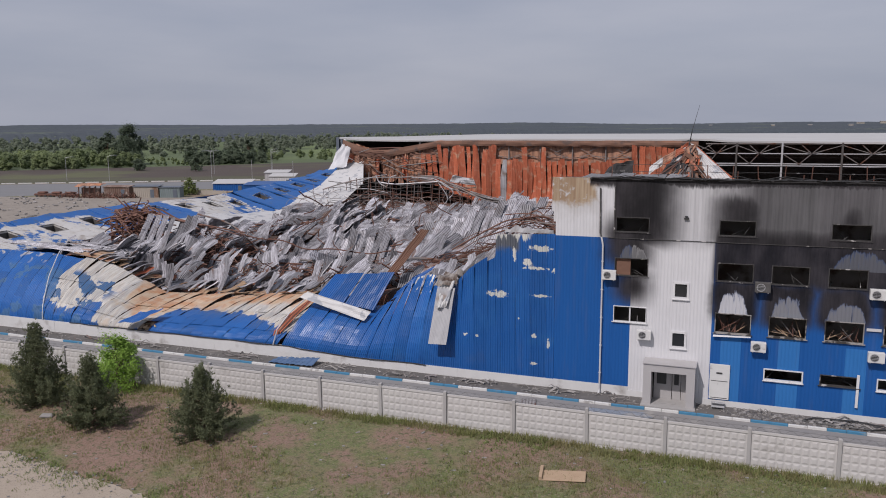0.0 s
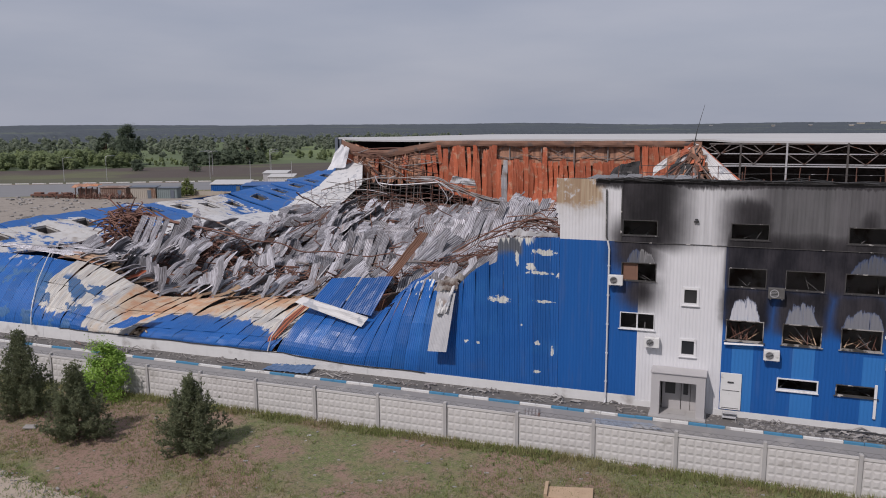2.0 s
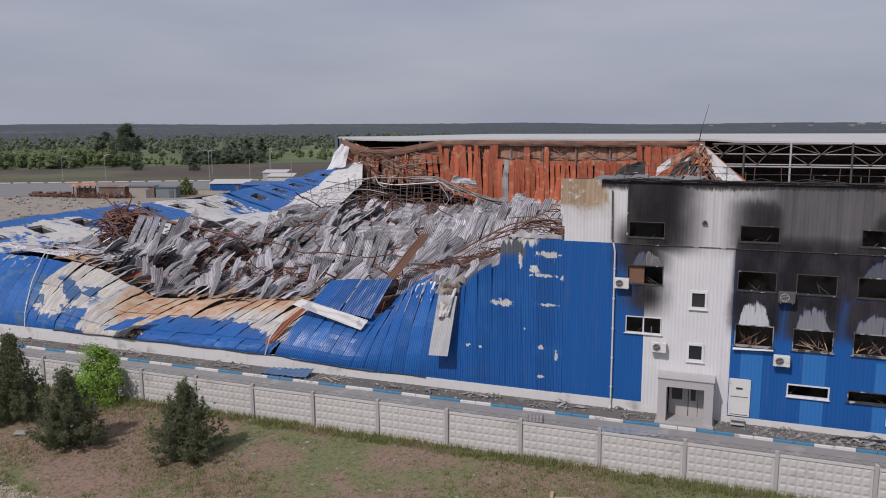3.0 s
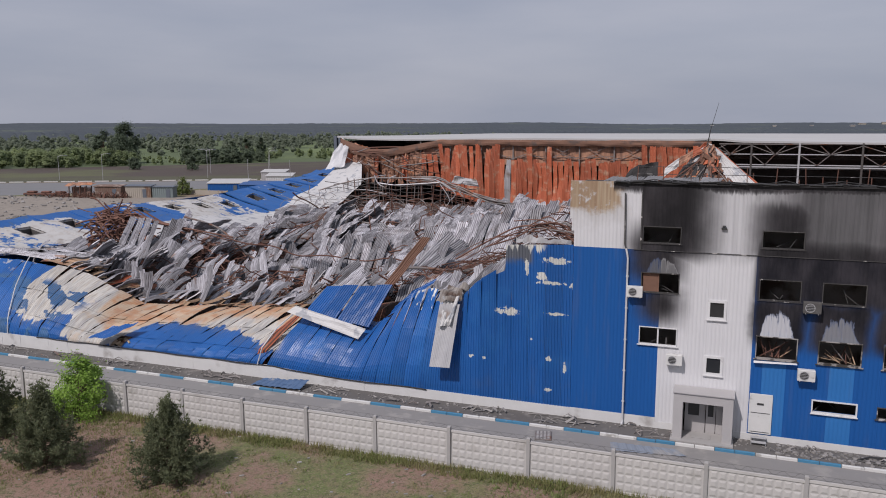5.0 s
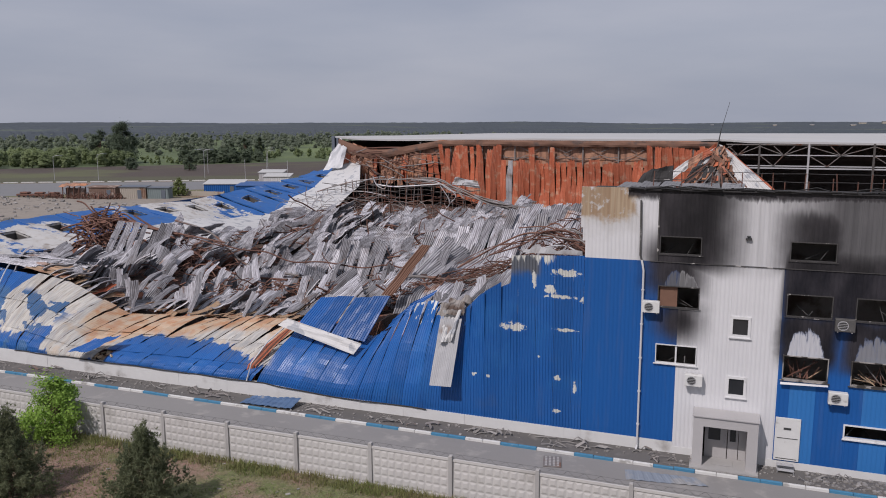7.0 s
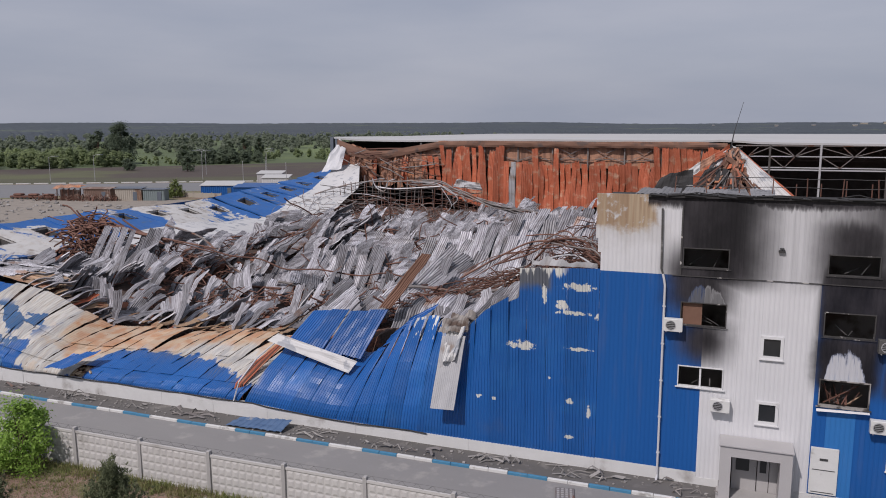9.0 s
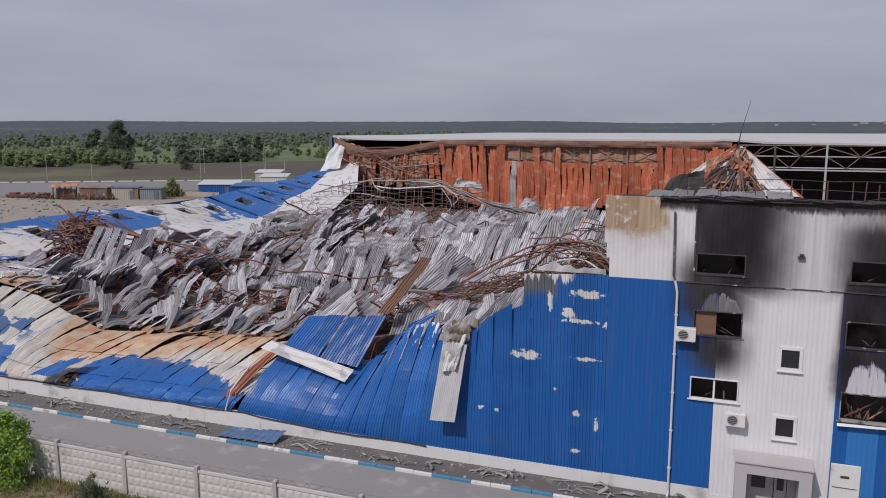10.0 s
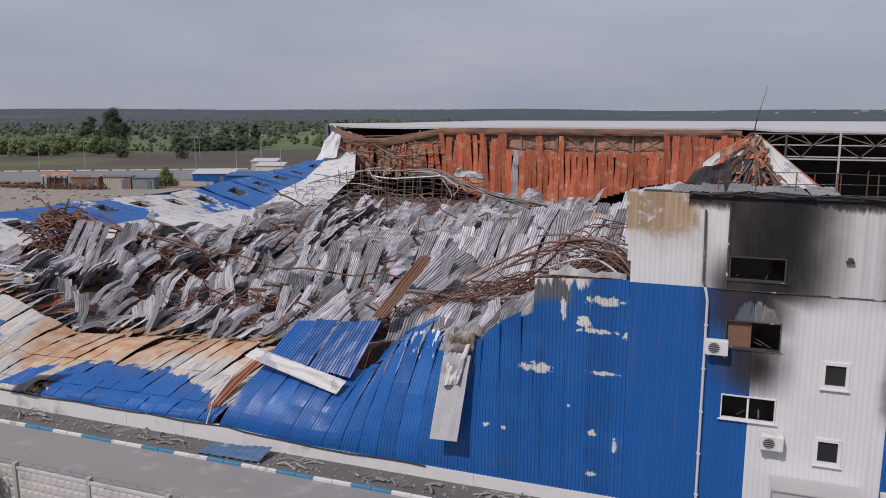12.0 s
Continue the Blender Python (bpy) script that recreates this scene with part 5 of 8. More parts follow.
HOLLOWS = ((-42.5, 17.9, 1.6), (-36.4, 13.2, 1.5), (-33.3, 14.3, 1.8), (-30.6, 18.0, 2.2), (-27.0, 18.2, 1.8), (-47.0, 22.6, 1.9), (-43.0, 20.4, 1.3), (-23.3, 18.0, 2.0), (-38, 33, 2.0), (-20, 27, 1.8), (-28, 38, 2.4), (-45, 42, 2.4), (-38, 50, 2.4), (-24, 50, 2.2), (-16, 40, 2.0), (-32, 57, 2.4), (-47, 33, 1.8), (-39.5, 12.4, 1.2), (-29.5, 12.2, 1.4), (-24.5, 12.0, 1.3), (-34.5, 24.0, 1.5), (-39.5, 27.5, 1.4), (-27.5, 29.0, 1.5), (-33.0, 46.0, 2.0))


def hollow(x, y):
    """How open the heap lies here: above 0.25 no roof sheet covers the bars."""
    n = max(1 - math.hypot(x - hx, y - hy) / r for hx, hy, r in HOLLOWS) + 0.2 * noise.noise((x * 0.5, y * 0.5, 9.0))
    # trough behind the sheets on the standing wall
    trough = max(0.0, 1 - abs(y - 11.6 - 0.15 * (x + 10)) / 3.4) * max(0.0, min(1.0, (x + 18) / 3.0))
    return max(n, 0.8 * trough)


def lie(x, y, rng, right):
    """How a run of roof deck lies in the heap: heading of its ribs, lean and roll, in degrees."""
    if right and y < 9.5:
        return rng.gauss(62, 16), rng.gauss(12, 8), rng.gauss(-4, 10)
    if right:
        return rng.gauss(74, 14), rng.gauss(38 if y < 30 else 24, 11), rng.gauss(-4, 12)
    phi = 52 + 34 * noise.noise((x * 0.07, y * 0.07, 14.0)) + rng.gauss(0, 10)
    lean = (49 if y < 26 else 46 if y < 46 else 42) + 16 * noise.noise((x * 0.1, y * 0.1, 21.0)) + rng.gauss(0, 8)
    roll = -8 + rng.gauss(0, 15)
    if rng.random() < 0.08 and y > 12:
        phi, lean, roll = rng.uniform(0, 150), rng.uniform(-10, 35 if y < 46 else 15), rng.uniform(-25, 25)
    return phi, lean, roll


def turned(phi, lean, roll):
    return Euler((0, 0, radians(phi - 90))).to_matrix().to_4x4() @ Euler((radians(lean), radians(roll), 0)).to_matrix().to_4x4()


def roof_heap():
    top = thing("roof_debris_heap", "huge heap of crumpled grey ribbed roof sheets over charred rubble", "debris heap")
    # rubble below
    s = Shape()
    nx, ny = 90, 120
    vs = []
    for j in range(ny + 1):
        for i in range(nx + 1):
            x, y = -62 + 59.2 * i / nx, 1.6 + 88 * j / ny
            lim = table(x, [(-62, 4.0), (-45, 4.9), (-38, 6.0), (-25, 5.9), (-22, 4.2), (-13, 3.2), (-9, 1.2), (-3, 0.6)])
            z = heap(x, y) - 0.75 + 0.5 * noise.noise((x * 0.9, y * 0.9, 0))
            z -= 2.6 * max(0, min(1, (lim + 1.0 - y) / 1.5))
            vs.append((x, y, max(0.05, z)))
    s.add(vs, [(j * (nx + 1) + i, j * (nx + 1) + i + 1, (j + 1) * (nx + 1) + i + 1, (j + 1) * (nx + 1) + i) for j in range(ny) for i in range(nx)])
    part("rubble", s, M_rubble, top, "charred black and brown rubble")
    rng = random.Random(5)
    laid = []
    # runs of sheets that slid down side by side, one run behind the other like shingles
    a = -40.0
    row = 0
    while a < 115:
        b = -75.0 + (row % 3) * 2.1
        while b < 75:
            cx = -30 + a * 0.62 + b * 0.785 + rng.uniform(-0.7, 0.7)
            cy = 10 + a * 0.785 - b * 0.62 + rng.uniform(-0.7, 0.7)
            count = rng.choice((4, 5, 6, 6, 7, 8))
            b += count * 0.95 + rng.uniform(-0.3, 0.9)
            if not (-59 < cx < -2 and 2 < cy < 86):
                continue
            right = cx > -19 + (cy - 10) * 0.1 and cy < 48
            base = turned(*lie(cx, cy, rng, right))
            level = heap(cx, cy) + rng.uniform(-0.3, 0.5) - (0.6 if right and cy < 9.5 else 0.0)
            big = 1.0 if cy < 46 else 1.2
            fam = FAMILIES[rng.randrange(len(FAMILIES))]
            drift, fanned = rng.uniform(-0.22, 0.22), rng.gauss(0, 1.6)
            for i in range(count):
                off = i - (count - 1) / 2
                pick = SOFT[rng.randrange(8)] if right and cy > 12 and rng.random() < 0.45 else fam[rng.randrange(4)]
                own = Matrix.Translation((off * 0.93, drift * off + rng.uniform(-0.22, 0.22), rng.uniform(-0.05, 0.09))) @ Euler((radians(rng.gauss(0, 3)), radians(rng.gauss(0, 6)), radians(fanned * off + rng.gauss(0, 2.6)))).to_matrix().to_4x4()
                m = base @ Matrix.Scale(big if cx < -11 or cy > 9 else 0.75, 4) @ own
                px, py = cx + m.translation.x, cy + m.translation.y
                lim = table(px, [(-62, 5.4), (-45, 5.9), (-38, 7.0), (-25, 6.9), (-22, 6.4), (-16, 6.0), (-13, 5.4), (-9, 3.4), (-3, 3.0)])
                # rod-filled hollows, the racks and the fallen side wall stay bare
                bare = hollow(px, py) > (0.04 if px < -19 else 0.12) or px < -47.5 and py < 11 or (-62 < px < -35 and py > 60) or (px < -52.5 and py > 31) or not (-57 < px < -3.6 and py < 84)
                if py > lim and not bare:
                    z = level * 0.5 + heap(px, py) * 0.5 + m.translation.z
                    laid.append((py, Matrix.Translation((px, py, z)) @ m.to_3x3().to_4x4(), pick))
        row += 1
        a += 2.1 if a < 30 else 3.0
    x = -46.5
    while x < -25:
        y = table(x, EDGE_Y) + rng.uniform(1.0, 2.0)
        fam = FAMILIES[rng.randrange(len(FAMILIES))]
        base = turned(58 + rng.gauss(0, 14), 24 + rng.gauss(0, 9), rng.gauss(-6, 9)) @ Matrix.Scale(rng.uniform(0.7, 0.95), 4)
        for i in range(rng.choice((2, 3, 4))):
            laid.append((y, Matrix.Translation((x, y + rng.uniform(-0.3, 0.3), table(x, EDGE_Z) + 0.55 + rng.uniform(-0.15, 0.3))) @ base @ Euler((radians(rng.gauss(0, 4)), radians(rng.gauss(0, 7)), radians(rng.gauss(0, 4)))).to_matrix().to_4x4(), fam[rng.randrange(4)]))
            x += 0.8
    laid.sort(key=lambda q: q[0])
    meshes = {}
    rest = Shape()
    for i, (py, m, pick) in enumerate(laid):
        if i < 300:
            if id(pick) not in meshes:
                q = Shape()
                q.add(*pick)
                meshes[id(pick)] = q.mesh("roof_sheet", M_grey_sheet)
            ob = part("roof_sheet", meshes[id(pick)], None, top)
            ob.matrix_basis = m
        else:
            rest.add(*pick, m)
    ob = part("sheet_rest", rest, M_grey_joined, top)
    tagged(ob, "crumpled grey ribbed sheets further back", kind="stuff")


roof_heap()


def standing_rows():
    """Rows of roof sheets that slid down together and stand side by side."""
    rng = random.Random(19)
    top = thing("roof_sheet_row", "rows of pale grey roof sheets standing side by side", "metal sheet", (-9, 16, 8))
    for x0, x1, y0, slant, lean, size in ((-12.6, -3.6, 17.2, 0.10, 50, 0.95), (-18.5, -12.2, 20.5, 0.25, 46, 0.85), (-13.4, -5.0, 25.0, 0.0, 42, 1.0), (-33, -26.5, 24, 0.2, 52, 0.9), (-53.6, -46.6, 20.2, 0.1, 62, 0.95), (-24.5, -19.5, 31, 0.2, 50, 1.1)):
        x = x0
        while x < x1:
            y = y0 + slant * (x - x0) + rng.uniform(-0.25, 0.25)
            pick = SOFT[rng.randrange(8)]
            q = Shape()
            q.add(*pick)
            ob = part("roof_sheet", q, M_grey_sheet, top)
            ob.matrix_basis = Matrix.Translation((x, y, heap(x, y) + 1.0 + rng.uniform(-0.25, 0.35))) @ Euler((0, 0, radians(rng.gauss(-10, 4)))).to_matrix().to_4x4() @ Euler((radians(lean + rng.gauss(0, 5)), radians(rng.gauss(0, 5)), radians(rng.gauss(0, 2.5)))).to_matrix().to_4x4() @ Matrix.Scale(size * rng.uniform(0.8, 1.0), 4)
            x += 0.98 * size


standing_rows()


def rim_sheets():
    """Tanned and curled sheets along the upper edge of the fallen wall."""
    top = thing("curled_rim_sheets", "tan and rusted ribbed sheets curled along the wall edge", "metal sheet", (-34, 8, 2))
    rng = random.Random(77)
    for i in range(34):
        x = -44.5 + 20.0 * i / 33 + rng.uniform(-0.4, 0.4)
        y = table(x, EDGE_Y) + rng.uniform(0.0, 1.3)
        z = table(x, EDGE_Z) + rng.uniform(-0.3, 0.4)
        s = Shape()
        s.add(*VARIANTS[rng.randrange(len(VARIANTS))])
        ob = part("sheet", s, M_rust_sheet if i % 7 == 3 else M_tan_sheet, top)
        ob.matrix_basis = Matrix.Translation((x, y, z)) @ Euler((0, 0, radians(rng.gauss(-24, 9)))).to_matrix().to_4x4() @ Euler((radians(rng.gauss(8, 8)), radians(rng.gauss(-4, 8)), 0)).to_matrix().to_4x4() @ Matrix.Scale(rng.uniform(0.45, 0.7), 4)


rim_sheets()


def laid_deck():
    """Pale deck sheets that lie lapped between the wall edge and the tangled mound."""
    top = thing("laid_deck_sheets", "pale grey and tan deck sheets lying lapped behind the wall edge", "metal sheet", (-50, 10, 5))
    rng = random.Random(37)
    for i in range(9):
        y = 5.6 + 1.0 * i
        x0, x1 = -58.0 + 0.3 * i, -44.6 - 0.55 * i + rng.uniform(-0.8, 0.8)
        n = 3
        for j in range(n):
            a, b = x0 + (x1 - x0) * j / n, x0 + (x1 - x0) * (j + 1) / n + 0.15
            za, zb = (table(q, [(-60, 6.4), (-50, 5.9), (-44, 5.1)]) - 0.13 * i + rng.uniform(-0.08, 0.1) for q in (a, b))
            tip = rng.uniform(0.05, 0.22)
            q = ribbed_quad((a, y + 1.35, za - 0.02), (a + rng.uniform(-0.1, 0.1), y, za + tip), (b, y + rng.uniform(-0.15, 0.15), zb + tip), (b, y + 1.35, zb - 0.02), 6, 6, depth=0.045, sag=0.22)
            part("sheet", q, M_tan_sheet if j == n - 1 and i < 4 else M_grey_sheet, top)


laid_deck()


def bent_bars(name, label, n, area, material, length, r, seed, lift=0.6, group="", curl=0.38):
    """A tangle of bent steel bars; one thing, each bar a part."""
    rng = random.Random(seed)
    x0, x1, y0, y1 = area
    top = thing(name, label, "steel debris", ((x0 + x1) / 2, (y0 + y1) / 2, 0), group)
    for i in range(n):
        x, y = rng.uniform(x0, x1), rng.uniform(y0, y1)
        z = heap(x, y) + rng.uniform(0.0, lift)
        a = rng.uniform(0, 2 * math.pi)
        e = rng.gauss(0.05, 0.28)
        l = rng.uniform(0.5, 1.0) * length
        pts = []
        for j in range(7):
            pts.append((x, y, max(z, heap(x, y) - 0.3)))
            x += math.cos(a) * math.cos(e) * l / 6
            y += math.sin(a) * math.cos(e) * l / 6
            z += math.sin(e) * l / 6
            a += rng.gauss(0, curl)
            e += rng.gauss(-0.08, curl * 0.7)
        s = Shape()
        s.tube(pts, rng.uniform(0.4, 0.9) * r, 4)
        part("bar", s, material, top)


def hollow_bars(label, n, area, seed, material, thick=0.05):
    """Short rusted rods that fill the hollows between the roof sheets."""
    rng = random.Random(seed)
    top = thing("steel_tangle", label, "steel debris", ((area[0] + area[1]) / 2, (area[2] + area[3]) / 2, 0))
    count = 0
    while count < n:
        x, y = rng.uniform(*area[:2]), rng.uniform(*area[2:])
        if hollow(x, y) < 0.04:
            continue
        z = heap(x, y) - 0.35 + rng.uniform(0.0, 1.15)
        a, e = rng.uniform(0, 6.28), rng.gauss(0.12, 0.36)
        l = rng.uniform(0.6, 2.0)
        d = Vector((math.cos(a) * math.cos(e), math.sin(a) * math.cos(e), math.sin(e)))
        p = Vector((x, y, z))
        bend = Vector((rng.gauss(0, 0.14), rng.gauss(0, 0.14), rng.gauss(0, 0.14))) * l
        s = Shape()
        s.tube([tuple(p), tuple(p + d * l * 0.5 + bend), tuple(p + d * l)], thick * rng.uniform(0.7, 1.4), 4)
        part("rod", s, material, top)
        count += 1


hollow_bars("dense red-brown rusted rods in hollows of the heap", 290, (-50, -24, 8, 24), 41, M_rod)
hollow_bars("dense red-brown rusted rods between the roof sheets", 250, (-26, -14, 7, 20), 42, M_rust)
hollow_bars("dark and rusted rods in the trough behind the wall", 295, (-16, -3.6, 8.5, 15), 43, M_rust, 0.03)
hollow_bars("rusted rods further back among the sheets", 290, (-50, -16, 20, 58), 44, M_rod, 0.06)
bent_bars("steel_tangle", "tangled mound of rusted brown roof bars on the heap", 240, (-58.6, -55.0, 20, 24), M_rod, 2.8, 0.11, 1, 3.6, curl=0.26)
bent_bars("steel_tangle", "rusted roof bars trailing off the tangled mound", 80, (-55, -42, 21, 24), M_rod, 3.0, 0.06, 9, 1.3, curl=0.22)
bent_bars("steel_tangle", "loose rusted bars strewn over the crumpled sheets", 60, (-48, -18, 12, 26), M_rust, 3.6, 0.06, 2, 0.7)
bent_bars("steel_tangle", "bent rusted purlins lying beside the standing wall", 120, (-11, -3.6, 8.5, 14), M_rust, 3.4, 0.04, 3, 1.9, curl=0.3)
bent_bars("steel_tangle", "rusted purlins and pipes behind the crumpled sheets", 90, (-52, -14, 30, 60), M_rust, 7, 0.10, 4, 0.9)
bent_bars("steel_tangle", "grey and brown bars in front of the rusted racks", 150, (-61, -34, 60, 74), M_old_steel, 5, 0.06, 5, 2.4, curl=0.3)


def trough_bars():
    """Long purlins that run along the trough above the standing wall."""
    rng = random.Random(83)
    top = thing("purlin_bundle", "bundle of long sagging rusted purlins above the wall", "steel debris", (-10, 8, 6))
    for i in range(46):
        x0, x1 = rng.uniform(-19, -11), rng.uniform(-8, -3.4)
        y = rng.uniform(9.0, 14.0)
        pts = []
        for j in range(6):
            x = x0 + (x1 - x0) * j / 5
            pts.append((x, y + rng.gauss(0, 0.25) + 0.12 * (x + 10), max(heap(x, y), table(x, [(-19, 4.6), (-12, 6.4), (-8, 7.5), (-3, 8.8)])) + rng.uniform(-0.3, 0.9)))
        s = Shape()
        s.tube(pts, rng.uniform(0.018, 0.042), 4)
        part("purlin", s, rng.choice((M_rust, M_rust, M_old_steel)), top)
    # burnt roof sheets leaning on the upper edge of the standing wall
    row = thing("wall_top_sheets", "crumpled grey sheets leaning over the standing wall edge", "metal sheet", (-10, 4, 6))
    x = -14.2
    while x < -6.6:
        z = table(x, [(-15, 5.2), (-13, 5.9), (-11, 6.4), (-9, 7.6), (-7, 9.0)])
        q = Shape()
        q.add(*FAMILIES[rng.randrange(9)][rng.randrange(3)])
        ob = part("sheet", q, M_grey_sheet, row)
        ob.matrix_basis = Matrix.Translation((x, table(x, [(-14, 4.2), (-10, 2.8), (-7, 1.6)]) + rng.uniform(-0.4, 0.5), z)) @ Euler((0, 0, radians(rng.gauss(-28, 14)))).to_matrix().to_4x4() @ Euler((radians(rng.gauss(38, 14)), radians(rng.gauss(-5, 14)), 0)).to_matrix().to_4x4() @ Matrix.Scale(rng.uniform(0.45, 0.75), 4)
        x += rng.uniform(0.28, 0.5)


trough_bars()


def long_pipe(points, r, material, label):
    s = Shape()
    pts = [Vector(p) for p in points]
    fine = []
    for i in range(len(pts) - 1):
        p0, p1, p2, p3 = pts[max(0, i - 1)], pts[i], pts[i + 1], pts[min(len(pts) - 1, i + 2)]
        for j in range(5):
            t = j / 5
            fine.append(0.5 * ((2 * p1) + (p2 - p0) * t + (2 * p0 - 5 * p1 + 4 * p2 - p3) * t * t + (3 * p1 - p0 - 3 * p2 + p3) * t ** 3))
    fine.append(pts[-1])
    s.tube([tuple(p) for p in fine], r, 6)
    solo("bent_pipe", s, material, label, "steel pipe", "bent pipes on the heap")


def on_heap(pts, up):
    return [(x, y, heap(x, y) + up + d) for x, y, d in pts]


long_pipe(on_heap([(-57, 27, 2.2), (-53, 25, 1.6), (-48, 23, 1.2), (-43, 21, 0.8), (-38, 19, 0.6), (-32, 17.5, 0.6)], 0.3), 0.10, M_rust, "long rusted beam bent over the crumpled sheets")
long_pipe(on_heap([(-54, 30, 1.6), (-47, 27, 1.0), (-40, 23, 0.6), (-32, 20, 0.5), (-25, 15, 0.7), (-19, 13, 0.8), (-13, 10, 0.8), (-8, 7, 0.9)], 0.35), 0.11, M_old_steel, "long thin dark pipe sagging across the heap")
long_pipe(on_heap([(-40, 46, 0.5), (-30, 44, 0.7), (-20, 38, 0.7), (-13, 30, 0.6)], 0.5), 0.12, M_old_steel, "grey pipe lying across the rear of the heap")
long_pipe(on_heap([(-12, 11, 0.6), (-9.5, 11.5, 1.9), (-7.5, 11, 2.3), (-5.5, 10, 1.6), (-3.6, 9, 0.3)], 0.2), 0.075, M_rust, "arched rusted pipe above the standing wall")
long_pipe(on_heap([(-11, 9.2, 0.6), (-8.5, 10, 1.6), (-6, 9.5, 1.5), (-4, 8.2, 0.5)], 0.2), 0.06, M_pale_steel, "pale bent conduit above the standing wall")

rng = random.Random(58)
for i in range(7):
    far = rng.uniform(0.45, 0.95)
    pts = [(x, y + rng.uniform(-0.5, 0.5), z + rng.uniform(-0.25, 0.3)) for x, y, z in ((-57.5, 24, 6.2), (-55.2, 22.5, 7.6), (-52.3, 22, 7.2), (-46.8, 22, 6.3), (-42, 22, 5.6), (-38, 21.6, 4.9), (-34.4, 21.5, 4.4))]
    long_pipe(pts[:max(4, int(far * 7))], rng.uniform(0.06, 0.11), M_rod, "red-brown bent bar trailing from the tangled mound")
long_pipe([(-43, 22, 5.9), (-40, 22, 5.3), (-37, 22, 5.2), (-34, 21.6, 4.5), (-31, 22, 4.6), (-27, 22, 4.3), (-24, 21, 4.9), (-21, 20, 4.8), (-17, 18, 5.5), (-12, 14, 6.5)], 0.07, M_rust, "long dark pipe sagging over the crumpled sheets")
for i in range(8):
    pts = [(x + rng.uniform(-0.6, 0.6), y, z + rng.uniform(-0.5, 0.5)) for x, y, z in ((-45, 75, 8.2), (-40, 73.5, 8.0), (-35, 72, 7.0), (-29, 70, 5.7), (-23, 66, 5.0), (-17, 62, 4.8))]
    long_pipe(pts, rng.uniform(0.06, 0.12), rng.choice((M_rust, M_old_steel, M_grey_pale)), "bent roof bar sweeping down from the racks")

for i in range(12):
    o = rng.uniform(-0.7, 0.7)
    pts = [(x + rng.uniform(-0.5, 0.5), y + o + rng.uniform(-0.4, 0.4), z + rng.uniform(-0.9, 0.35)) for x, y, z in ((-13.5, 10.4, 7.2), (-11.2, 10.8, 8.6), (-9.0, 11, 9.8), (-7.5, 11, 10.2), (-5.9, 10.8, 9.9), (-4.4, 10.2, 9.3), (-3.5, 9.6, 8.6))]
    long_pipe(pts[i % 4:], rng.uniform(0.025, 0.07), (M_rod, M_rust, M_rod, M_old_steel)[i % 4], "rusted pipe arched over the standing wall")

# a leaning pair of brown sheets
s = ribbed_quad((-17.6, 6.0, 5.8), (-16.7, 5.9, 5.9), (-15.0, 8.5, 8.95), (-15.7, 8.6, 8.95), 5, 8, depth=0.06, sag=0.18)
solo("brown_roof_sheet", s, M_eaves, "rusted brown ribbed sheet leaning on the heap", "metal sheet")


